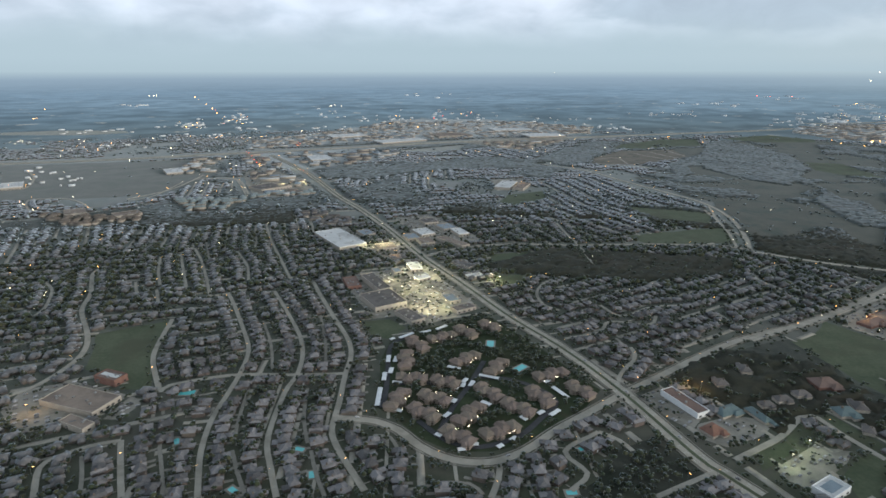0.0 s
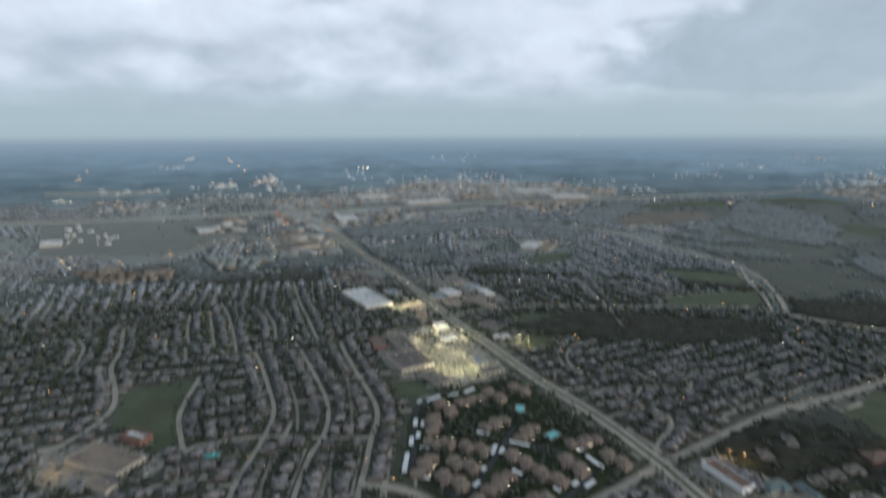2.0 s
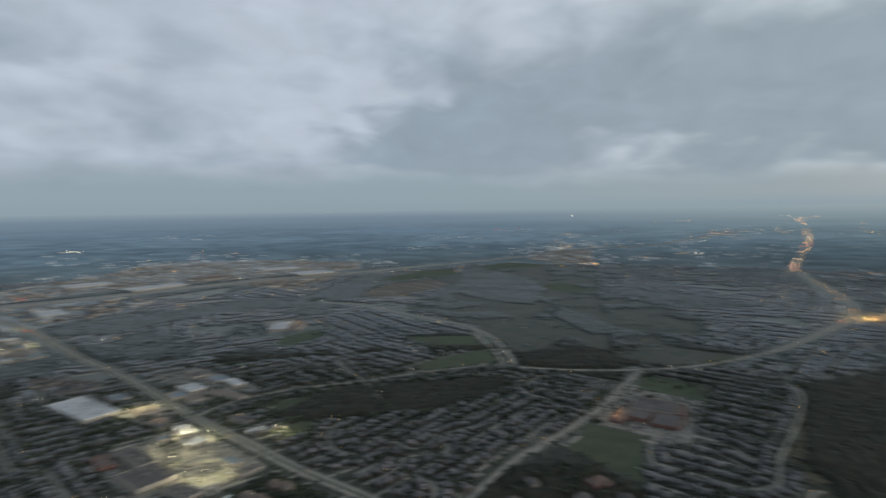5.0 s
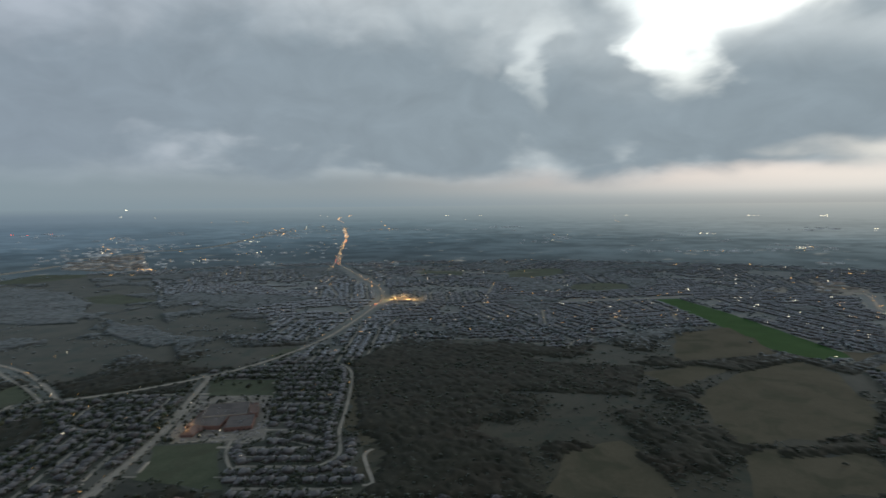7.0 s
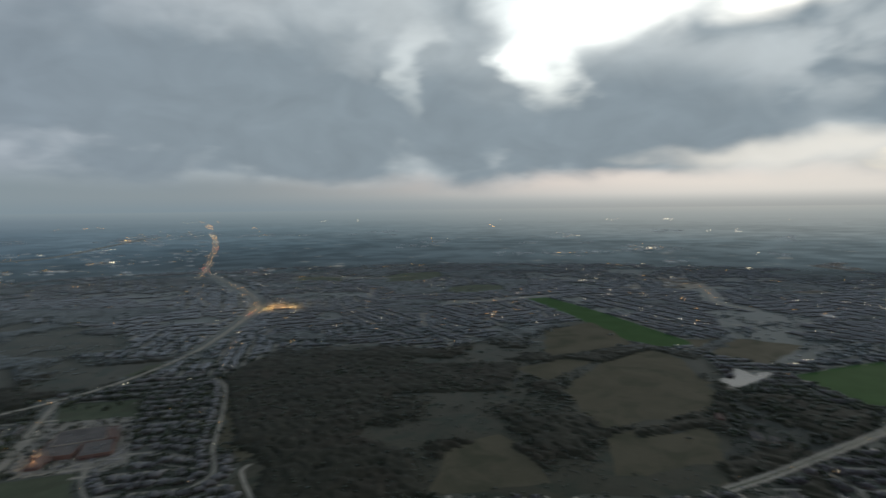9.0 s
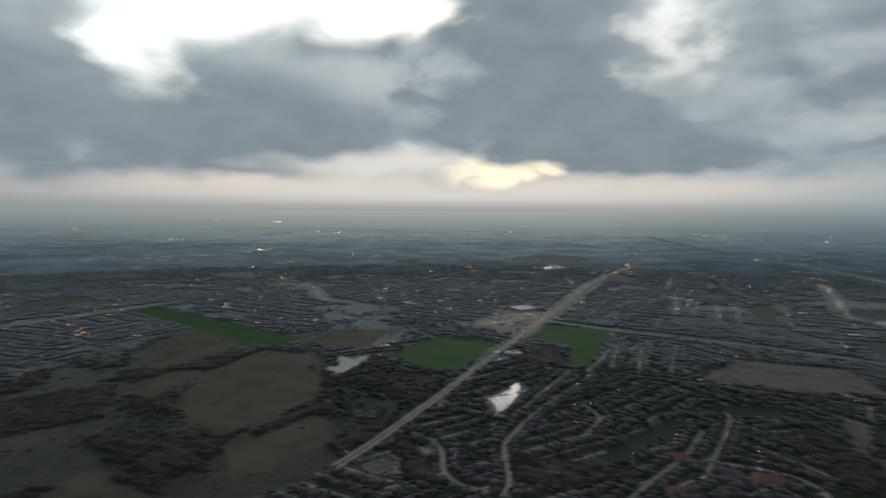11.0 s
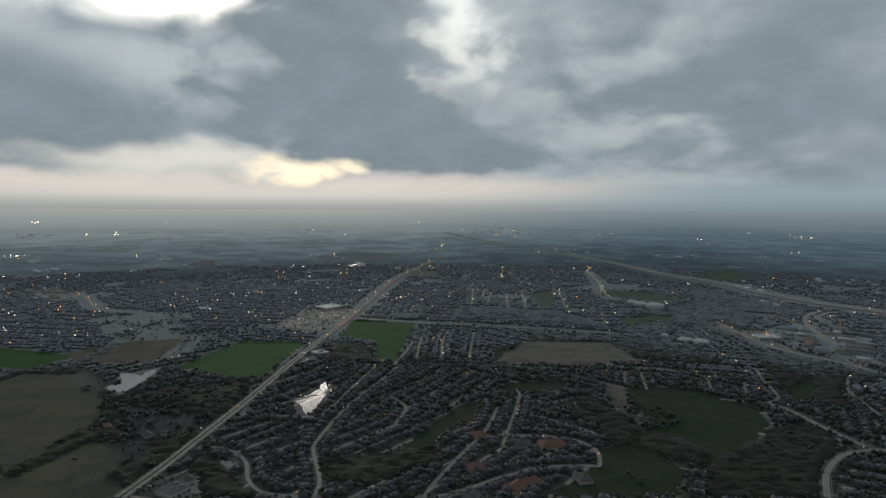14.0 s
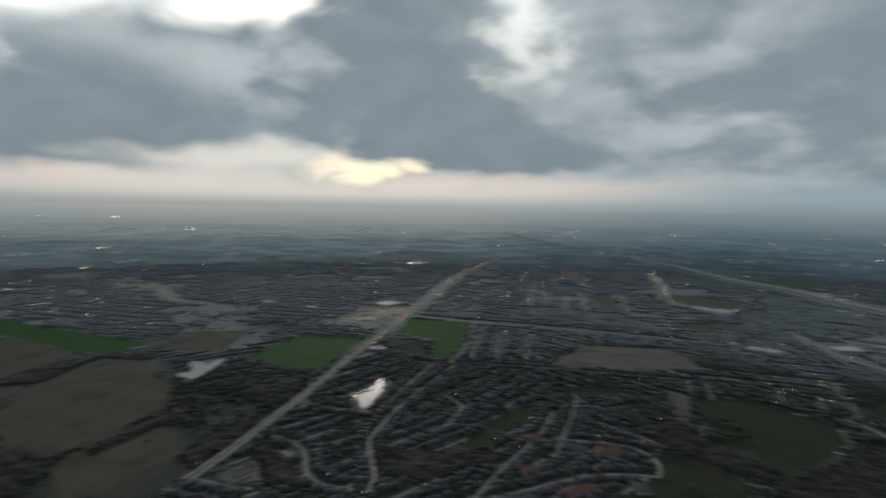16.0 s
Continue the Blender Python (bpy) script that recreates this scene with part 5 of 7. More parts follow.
def paint_outline(points, code):
    p = np.array(points, dtype=float)
    i0, j0 = cell(*p.min(0))
    i1, j1 = cell(*p.max(0))
    gx, gy = np.meshgrid(axis[i0:i1 + 1], axis[j0:j1 + 1], indexing="ij")
    inside = np.zeros(gx.shape, dtype=bool)
    for a, b in zip(p, np.roll(p, -1, 0)):
        cross = ((a[1] > gy) != (b[1] > gy)) & (gx < (b[0] - a[0]) * (gy - a[1]) / (b[1] - a[1] + 1e-9) + a[0])
        inside ^= cross
    chart[i0:i1 + 1, j0:j1 + 1][inside] = code


def paint_disc(x, y, r, code):
    k = int(r / CELL) + 1
    i, j = cell(x, y)
    a, b = np.meshgrid(np.arange(i - k, i + k + 1).clip(0, SIDE - 1), np.arange(j - k, j + k + 1).clip(0, SIDE - 1), indexing="ij")
    near = (axis[a] - x) ** 2 + (axis[b] - y) ** 2 < r * r
    chart[a[near], b[near]] = code


def ragged(points, gap=25.0, wobble=2.5):
    """A closed outline, softened between its corners."""
    out = []
    for a, b in zip(points, points[1:] + points[:1]):
        a, b = np.array(a, float), np.array(b, float)
        k = max(1, int(np.hypot(*(b - a)) / gap))
        for t in range(k):
            out.append(a + (b - a) * t / k + RNG.normal(0, wobble if k > 1 and t else 0.3, 2))
    return out


# ---- ground ----
def sheet(rings, seg):
    """Rings round the middle, in true distances, joined into one sheet."""
    v, f = [(0.0, 0.0, 0.0)] if rings[0] == 0 else [], []
    first = len(v)
    turn = [2 * math.pi * i / seg for i in range(seg)]
    for r in rings[first:]:
        v += [(r * math.cos(a), r * math.sin(a), 0.0) for a in turn]
    if first:
        f += [(0, 1 + i, 1 + (i + 1) % seg) for i in range(seg)]
    for k in range(len(rings) - first - 1):
        a, b = first + k * seg, first + (k + 1) * seg
        f += [(a + i, b + i, b + (i + 1) % seg, a + (i + 1) % seg) for i in range(seg)]
    return rolled(v), f


LAND_END = 3250.0
verts, faces = sheet([0, 60, 150, 300, 500, 800, 1200, 1700, 2300] + list(np.arange(FLAT, LAND_END + 1, 50)), 480)
tagged(new("ground", mesh("ground", verts, faces, ["ground"])), "dull green and brown turf between the houses", "ground", kind="structure")

LAND_WORDS = {
    "green_field": ("field", "bright green field of young winter wheat"), "brown_field": ("field", "dull brown dry pasture with darker patches"),
    "meadow": ("grass", "mown dull green grass"), "rough_grass": ("grass", "rough dark green grass with brown patches"), "pale_field": ("field", "pale stubble field"), "dry_grass": ("field", "vacant dry grass and cleared building land"), "bare": ("earth", "bare brown building land"),
    "woods": ("woodland", "dark woodland floor under brush"), "grove": ("woodland", "dark woodland floor under garden trees"), "pasture": ("pasture", "rough dark pasture with brush"), "commerce": ("commercial_land", "mixed yards and verges between low sheds"), "lot": ("car_park", "worn pale concrete car park"), "yards": ("yards", "pale yards and car parks between shops"), "water": ("water", "still pond that mirrors the grey sky"), "apt": ("grass", "shaded lawn round the apartment blocks"),
}
levels = []
for layer, (kind, outline) in enumerate(LAND):
    paint_outline(outline, LAND_CODE[kind])
    if kind in LAND_WORDS:
        rim = ragged(outline, 18.0 if kind == "water" else 30.0, 2.0 if kind == "water" else {"lot": 0.3, "green_field": 1.5, "woods": 9.0, "grove": 7.0, "pasture": 10.0, "brown_field": 5.0}.get(kind, 3.0))
        p = np.array(outline, float)
        below = [lv for lo, hi, lv in levels if (lo < p.max(0) + 25).all() and (hi > p.min(0) - 25).all()]
        levels.append((p.min(0), p.max(0), max(below, default=0) + 1))
        lift = 0.02 + 0.012 * levels[-1][2]
        name, words = LAND_WORDS[kind]
        bm = bmesh.new()
        bottom = [bm.verts.new((p[0], p[1], lift)) for p in rim]
        face = bm.faces.new(bottom)
        face.normal_update()
        if face.normal.z < 0:
            face.normal_flip()
        bmesh.ops.triangulate(bm, faces=bm.faces[:])
        far = max(math.hypot(q[0], q[1]) for q in outline)
        for q, flat_co in zip(bm.verts, rolled([(q.co.x, q.co.y, q.co.z + (max(0.0, far - FLAT) * 0.0008)) for q in bm.verts])):
            q.co = flat_co
        me = bpy.data.meshes.new(name)
        bm.to_mesh(me)
        bm.free()
        # apt lawn takes the darker grass: tree shade put into its colour
        me.materials.append(M[{"apt": "rough_grass", "grove": "woods", "yards": "lot"}.get(kind, kind)])
        tagged(new(name, me), words, name.replace("_", " "), kind="structure")

# ---- roads ----
LINES = []
for k, (kind, width, points) in enumerate(ROADS):
    width *= {"arterial": 0.76, "collector": 0.82, "street": 0.86}.get(kind, 1.0)
    line, way = spline(points)
    LINES.append((kind, width, line, way))
    top = {"arterial": 0.70, "freeway": 0.78, "collector": 0.66}.get(kind, 0.6) + 0.004 * (k % 9) + max(0.0, np.hypot(*line.T).max() - FLAT) * 0.0004
    road = new("road_%d" % (k + 1), mesh("road", *laid(line, way, -width / 2, width / 2, top, 0.7), [{"drive": "asphalt", "alley": "path"}.get(kind, "road")]))
    words = {"ramp": "curved concrete freeway ramp", "alley": "narrow concrete alley behind the houses", "street_bare": "new street across cleared land", "avenue": "far concrete avenue with traffic lights", "arterial": "wide divided concrete road", "freeway": "broad concrete freeway", "collector": "pale concrete collector road", "drive": "dark asphalt drive between apartment blocks"}.get(kind, "pale concrete residential street")
    tagged(road, words, "road", kind="structure")
    near = np.hypot(line[:, 0], line[:, 1]).min()
    if kind in ("arterial", "freeway"):
        part("median", mesh("median", *laid(line, way, -1.8, 1.8, top + 0.15, 0.3), ["meadow"]), road, label="narrow grass median with a kerb")
    if near < 1100 and kind in ("arterial", "collector"):
        edge = width / 2
        for s in (-1, 1):
            part("pavement", mesh("pavement", *laid(line, way, *sorted((s * (edge + 1.4), s * (edge + 2.5))), top + 0.02, 0.6), ["path"]), road, label="narrow concrete footpath")
    if kind == "arterial":
        fine_line, fine_way = spline(points, 4.0)
        for off in (-5.2, -3.2, 3.2, 5.2) if width < 15.5 else (-6.4, -3.9, 3.9, 6.4):
            dash = [ribbon(fine_line[i:i + 2], fine_way[i:i + 2], off - 0.12, off + 0.12, top + 0.02, 0.01) for i in range(0, min(len(fine_line) - 2, 260), 3)]
            part("lane_marking", mesh("lane_marking", *joined(*dash), ["paint"]), road, label="dashed white lane line")
    half = width / 2 + {"freeway": 26.0, "alley": 0.5}.get(kind, 2.0)
    for p in spline(points, 4.0)[0]:  # wide verges along the main roads
        out = math.hypot(p[0], p[1])
        if out > 4700:
            continue
        paint_disc(p[0], p[1], half + (min(34.0, max(0.0, out - 650) * 0.016) if kind in ("arterial", "collector", "freeway") else 0.0), 1)

# ---- houses ----
FORMS = [  # main body, garage wing, cross gable, rise
    ((13.5, 10), (6.5, 7, 3.6, -6.6), (5, 12, -3.2), 3.0), ((15, 9.5), (7, 6.5, -4.0, -6.0), (5.5, 11.5, 3.6), 2.9), ((12, 11.5), (6, 6, 3.2, -7.0), (4.6, 13.5, -3.0), 3.4),
    ((15.5, 10), (6.5, 8, -4.4, 6.0), (6, 12, 4.0), 3.0), ((13, 11), (8, 6.5, 2, -7.2), (4.5, 13, -4), 3.5), ((14, 11), (6.5, 6.5, 4.2, 6.8), (5, 13, -3.6), 3.2)]
ROOF_WORDS = ["grey", "dark grey", "brown-grey", "weathered grey", "charcoal", "dull brown"]


def house(k):
    """A brick house with a garage wing, hipped and gabled roofs, chimney, windows, a front walk and a drive behind."""
    (a, b), (wa, wb, wx, wy), (ga, gb, gx), rise = FORMS[k]
    root = new("house")
    wall_h = 2.9 if k % 2 else 4.6
    part("wall", mesh("house_wall", *joined(box(a - 1, b - 1, wall_h), box(wa - 0.8, wb, 2.8, wx, wy * 0.9), box(ga - 0.9, gb - 1.2, wall_h, gx)), ["brick"]), root)
    part("roof", mesh("house_roof", *hip(a, b, rise, z=wall_h), ["shingle"]), root, label=ROOF_WORDS[k] + " shingled hipped roof")
    turned_v, turned_f = gable(gb, ga, rise * 0.7, z=wall_h + 0.04)
    part("gable_roof", mesh("gable_roof", [(gx - p[1], p[0], p[2]) for p in turned_v], turned_f, ["shingle"]), root)
    part("wing_roof", mesh("wing_roof", *hip(wa, wb + 2.5, rise * 0.62, wx, wy * 0.9, 2.8), ["shingle"]), root)
    part("chimney", mesh("chimney", *box(1.0, 1.3, rise + 0.7, -a * 0.3, b * 0.22, wall_h + 0.2, 0.92), ["brick"]), root)
    part("driveway", mesh("driveway", *box(3.4, 7.5, 0.14, -wx, b / 2 + 4.2, 0.02), ["path"]), root, label="concrete drive behind the house")
    part("front_walk", mesh("front_walk", *box(1.2, 6.0, 0.12, a * 0.05, -b / 2 - 4.4, 0.02), ["path"]), root)
    part("garage_door", mesh("garage_door", *box(3.2, 0.2, 2.2, -wx, b / 2 - 0.42, 0.05), ["white"]), root)
    for px in (-a * 0.32, a * 0.12):
        part("window", mesh("window", *box(1.6, 0.16, 1.3, px, -b / 2 + 0.46, 1.0), ["dark_glass"]), root)
    return tagged(root, "brick suburban house with a %s shingled roof" % ROOF_WORDS[k], "house", "houses along the streets")


def land_use(x, y):
    """Far out the suburb breaks up: 1 in a wood, 2 on open land, else 0."""
    out = math.hypot(x, y)
    if out < 1350:
        return 0
    az = math.degrees(math.atan2(x, y))
    v = noise.noise(Vector((x / 330, y / 330, 7.7))) + 0.35 * noise.noise(Vector((x / 110, y / 110, 2.2)))
    town = 0.34 if az > 52 and out < 2500 else 0.16
    return 1 if v > town else 2 if v < -0.36 - town * 0.3 else 0


rows = []  # x, y, turn
def place_house(x, y, turn):
    i, j = cell(np.array([x, x + 6, x - 6, x, x]), np.array([y, y, y, y + 6, y - 6]))
    if chart[i, j].any() or land_use(x, y):
        return
    paint_disc(x, y, 8.3, 7)
    rows.append((x, y, turn))


for kind, width, line, way in LINES:
    if kind != "street":
        continue
    step = np.concatenate([[0], np.cumsum(np.hypot(*np.diff(line, axis=0).T))])
    for s in np.arange(LOT * 0.6, step[-1], LOT):
        p = np.array([np.interp(s, step, line[:, 0]), np.interp(s, step, line[:, 1])])
        i = min(np.searchsorted(step, s), len(way) - 1)
        d = way[i]
        for side in (-1, 1):
            q = p + np.array([d[1], -d[0]]) * side * (width / 2 + SETBACK) + RNG.normal(0, 0.7, 2)
            place_house(q[0], q[1], math.atan2(d[1], d[0]) + (0 if side < 0 else math.pi) + RNG.normal(0, 0.05))

# the rest of the suburb: districts, each with its own run of streets
seeds, turns = [], []
for gx in np.arange(-3600, 3610, 400):
    for gy in np.arange(-3600, 3610, 400):
        q = np.array([gx, gy]) + RNG.uniform(-130, 130, 2)
        az = math.degrees(math.atan2(q[0], q[1]))
        if np.hypot(*q) < 3900 and (-48 < az <= 180 or az < -172):
            seeds.append(q)
            turns.append((0.45 + 0.8 * noise.noise(Vector((q[0] / 1500, q[1] / 1500, 1.3))) if np.hypot(*q) > 1500 else RNG.choice([0.45, 0.1])) + RNG.choice([0, 0, math.pi / 2]) + RNG.normal(0, 0.1))
seeds, turns = np.array(seeds), np.array(turns)
PERIOD = 60.0
street_quads = []
for k, (q, a) in enumerate(zip(seeds, turns)):
    u, v = np.meshgrid(np.arange(-6, 7) * PERIOD, np.arange(-20, 21) * LOT, indexing="ij")
    for off, face in ((-18.0, 0), (18.0, math.pi), (0, None), (PERIOD / 2, "alley")):
        uu = u + off + RNG.normal(0, 1.2, u.shape) * (face is not None and face != "alley")
        x = (q[0] + math.cos(a) * v - math.sin(a) * uu).ravel()
        y = (q[1] + math.sin(a) * v + math.cos(a) * uu).ravel()
        d2 = (x[:, None] - seeds[None, :, 0]) ** 2 + (y[:, None] - seeds[None, :, 1]) ** 2
        mine = (d2.argmin(1) == k) & (np.hypot(x, y) < 3500)
        for px, py in zip(x[mine], y[mine]):
            if face == "alley":
                if not chart[cell(px, py)] and not land_use(px, py):
                    street_quads.append((px, py, 0.02, a, 1, 1, 1, 1))
            elif face is not None:
                if RNG.random() < (0.95 if math.hypot(px, py) < 2700 else 0.6):
                    place_house(px, py, a + (math.pi if face == 0 else 0) + math.pi + RNG.normal(0, 0.04))
            elif not chart[cell(px, py)] and not land_use(px, py):
                street_quads.append((px, py, 0.02, a, 1, 1, 1, 0))
                paint_disc(px, py, 6.0, 8)
rows = np.array(rows)
chart[chart == 7] = 0
for x, y, a in rows:  # trees may stand close to the walls
    paint_disc(x, y, 5.4, 7)
order = np.argsort(np.hypot(rows[:, 0] - 60, rows[:, 1] - 520) * 1.0 + np.where(np.hypot(rows[:, 0], rows[:, 1]) < 380, 400, 0))
rows = rows[order]
NEAR = 300
forms = RNG.integers(0, 6, len(rows))
made = {}
for (x, y, a), k in zip(rows[:NEAR], forms):
    m = pose(x, y, 0, 0, 0, math.degrees(a))
    if k in made:
        copy_thing(made[k], m)
    else:
        made[k] = house(k)
        made[k].matrix_basis = m
stamps, slots = [], []
for (a, b), (wa, wb, wx, wy), (ga, gb, gx), rise in FORMS:
    h = 3.4
    w, r = box(a - 1, b - 1, h), hip(a, b, rise, z=h)
    wing, wr = box(wa - 0.8, wb, 2.8, wx, wy * 0.9), hip(wa, wb + 2.5, rise * 0.62, wx, wy * 0.9, 2.8)
    gv, gf = gable(gb, ga, rise * 0.7, z=h + 0.04)
    stamps.append(joined(w, r, wing, wr, ([(gx - p[1], p[0], p[2]) for p in gv], gf)))
    slots.append([1] * 6 + [0] * len(r[1]) + [1] * 6 + [0] * len(wr[1]) + [0] * len(gf))
plain, plain_slots = [], []  # simpler stamps for the farthest rows
for (a, b), (wa, wb, wx, wy), (ga, gb, gx), rise in FORMS:
    w, r = box(a - 1, b - 1, 3.4), hip(a, b, rise, z=3.4, eave=0.05)
    wing, wr = box(wa - 0.8, wb, 2.8, wx, wy * 0.9), hip(wa, wb + 2.5, rise * 0.7, wx, wy * 0.9, 2.8, eave=0.05)
    plain.append(joined((w[0], w[1][2:]), (r[0], r[1][5:]), (wr[0], wr[1][5:])))
    plain_slots.append([1] * 4 + [0] * 8)
rest = rows[NEAR:]
grow = RNG.uniform(0.9, 1.1, (len(rest), 1))
places = np.column_stack([rest[:, :2], np.zeros(len(rest)), rest[:, 2], grow, grow, RNG.uniform(0.85, 1.3, len(rest)), forms[NEAR:]])
outer = np.hypot(places[:, 0], places[:, 1]) > 1300
newer = np.degrees(np.arctan2(places[:, 0], places[:, 1])) > 62
swarm("outer_houses", stamps, places[~outer & ~newer], ["shingle_mid", "brick_far"], slots, "rows of brick houses with grey shingled roofs", "houses")
swarm("newer_houses", stamps, places[~outer & newer], ["shingle_dark", "brick_far"], slots, "rows of newer brick houses with dark brown-grey roofs", "houses")
swarm("distant_houses", plain, places[outer & ~newer], ["shingle_hazed", "brick_far"], plain_slots, "far rows of brick houses with grey roofs", "houses")
swarm("distant_newer_houses", plain, places[outer & newer], ["dark_shingle_hazed", "brick_far"], plain_slots, "far rows of newer brick houses with dark roofs", "houses")
swarm("side_streets", [(box(LOT - 0.01, 7.0, 0.14)[0], [(4, 5, 6, 7), (0, 1, 5, 4), (2, 3, 7, 6)]), (box(LOT - 0.01, 3.2, 0.10)[0], [(4, 5, 6, 7)])], np.array(street_quads, dtype=float), ["road"], None, "pale concrete streets between rows of houses", "streets")

# ---- large buildings ----
STYLES = {
    "flat_grey": ("roof_grey", "wall_pale", "low commercial building with a flat grey gravel roof"),
    "flat_white": ("roof_white", "wall_pale", "low commercial building with a flat white roof"),
    "flat_blue": ("roof_blue", "wall_pale", "low shop building with a blue-grey roof"),
    "flat_tan": ("roof_tan", "wall_pale", "low building with a flat tan roof"),
    "flat_red": ("roof_red", "wall_red", "low red-roofed shop building"),
    "flat_brown": ("roof_red", "white", "strip of shops with a brown roof and white fascia"),
    "flat_redbrown": ("roof_grey", "wall_red", "red-brick school with a flat grey-brown roof"),
    "flat_rim": ("roof_white", "white", "low building with a white roof round a blue-grey well"),
    "gym": ("roof_red", "wall_red", "red-brick school hall with a pale roof strip"),
    "hip_teal": ("roof_teal", "wall_pale", "low office building with a teal hipped roof"),
    "hip_brown": ("roof_brown", "wall_pale", "large house with a red clay hipped roof"),
    "hip_red": ("roof_red", "wall_red", "building with a dark red hipped roof"),
    "hip_grey": ("roof_grey", "wall_pale", "large house with a grey hipped roof"),
}


def building(style, x, y, a, b, turn, h):
    roof, wall, words = STYLES[style]
    root = new("house" if style in ("hip_brown", "hip_grey") else "commercial_building")
    root.matrix_basis = seat(x, y, turn)
    a, b = max(a, 9), max(b, 8)
    if style == "hip_grey":
        a, b = a * 0.85, b * 0.85
    if style.startswith("hip"):
        part("wall", mesh("wall", *joined(box(a - 1.2, b - 1.2, h * 0.6), box(a * 0.4, b * 0.3, h * 0.5, a * 0.2, -b * 0.55)), [wall]), root)
        part("roof", mesh("roof", *hip(a, b, min(a, b) * 0.3, z=h * 0.6), [roof]), root)
        part("wing_roof", mesh("wing_roof", *hip(a * 0.45, b * 0.5, min(a, b) * 0.2, a * 0.2, -b * 0.5, h * 0.5), [roof]), root)
        part("chimney", mesh("chimney", *box(1.1, 1.5, min(a, b) * 0.3, -a * 0.2, 0, h * 0.6 + 0.6), ["brick"]), root)
    else:
        part("wall", mesh("wall", *box(a, b, h - 0.5), [wall]), root)
        part("roof", mesh("roof", *box(a - 1.0, b - 1.0, 0.3, z=h - 0.5), [roof]), root)
        rim = joined(box(a + 0.2, 0.5, 1.2, 0, b / 2 - 0.2, h - 0.7), box(a + 0.2, 0.5, 1.2, 0, -b / 2 + 0.2, h - 0.7),
                     box(0.5, b - 0.9, 1.2, a / 2 - 0.2, 0, h - 0.7), box(0.5, b - 0.9, 1.2, -a / 2 + 0.2, 0, h - 0.7))
        part("parapet", mesh("parapet", *rim, ["white" if wall == "white" or "white" in style else wall]), root)
        for i in range(0 if style == "flat_rim" else min(7, 2 + int(a * b / 500))):
            part("roof_unit", mesh("roof_unit", *box(2.6, 1.8, 1.4, RNG.uniform(-0.4, 0.4) * a, RNG.uniform(-0.4, 0.4) * b, h - 0.2, 0.94), ["pole"]), root, label="grey rooftop air unit")
        count = min(10, int(a / 7))
        for s in (-1, 1):
            for i in range(count):
                part("window", mesh("window", *box(3.2, 0.2, 2.0, (i + 0.5) * a / count - a / 2, s * (b / 2 + 0.03), 0.9), ["dark_glass"]), root)
        if style == "flat_rim":
            part("roof_well", mesh("roof_well", *box(a * 0.62, b * 0.56, 0.3, z=h - 0.18), ["roof_blue"]), root, label="blue-grey roof panel")
        if style == "gym":
            part("roof_strip", mesh("roof_strip", *box(a * 0.35, b * 0.8, 0.25, z=h - 0.2), ["roof_white"]), root, label="pale roof strip")
    return tagged(root, words, "house" if style in ("hip_brown", "hip_grey") else "building", "large buildings")


for row in BUILDINGS:
    building(*row)
    ca, sa_ = math.cos(radians(row[5])), math.sin(radians(row[5]))
    for i in np.arange(-row[3] / 2, row[3] / 2 + 1, 4):
        for j in np.arange(-row[4] / 2, row[4] / 2 + 1, 4):
            paint_disc(row[1] + i * ca - j * sa_, row[2] + i * sa_ + j * ca, 5, 9)


sheds = []
spot = RNG.uniform(-4000, 4000, (60000, 2))
for x, y in spot[chart[cell(spot[:, 0], spot[:, 1])] == 12]:
    a, b = RNG.uniform(14, 60), RNG.uniform(12, 36)
    if np.isin(chart[cell(x + np.array([0, a, -a, 0, 0]) / 2, y + np.array([0, 0, 0, b, -b]) / 2)], [12]).all() and len(sheds) < 900:
        sheds.append((x, y, 0, RNG.choice([0.12, 0.12 + math.pi / 2]), a, b, RNG.uniform(5, 10), RNG.integers(0, 4)))
        paint_disc(x, y, max(a, b) * 0.62, 9)
shed = joined(box(1, 1, 0.94), box(1.01, 1.01, 0.06, z=0.94))
swarm("distant_sheds", [shed] * 4, np.array(sheds, dtype=float), ["wall_pale", "roof_grey", "roof_white", "roof_tan", "roof_blue"], [[0] * 6 + [k] * 6 for k in (1, 2, 3, 4)], "low flat-roofed shops and sheds by the freeway", "buildings")
estate = []
for tone_, outline in BLOCK_FIELDS:
    paint_outline(outline, 14)
    p = np.array(outline, float)
    for x, y in RNG.uniform(p.min(0), p.max(0), (1500, 2)):
        if (chart[cell(x + np.array([0, 13, -13, 0, 0]), y + np.array([0, 0, 0, 13, -13]))] == 14).all():
            estate.append((x, y, 0, 0.1 + RNG.choice([0, math.pi / 2]), RNG.uniform(0.85, 1.25), RNG.uniform(0.9, 1.1), 1.0, tone_))
            paint_disc(x, y, 13, 9)
long_block = joined(box(26, 11, 6), hip(28, 13, 3.2, z=6), hip(9, 15.5, 2.6, -6, 0, 6.02), hip(9, 15.5, 2.6, 6, 0, 6.02))
swarm("far_estate", [long_block] * 3, np.array(estate, dtype=float), ["wall_pale", "roof_grey", "apt_roof", "roof_estate"], [[0] * 6 + [k] * (len(long_block[1]) - 6) for k in (1, 2, 3)], "long apartment blocks with hipped roofs in far estates", "apartment blocks")
town_sheds, town_lamps = [], {"w": [], "o": [], "r": []}
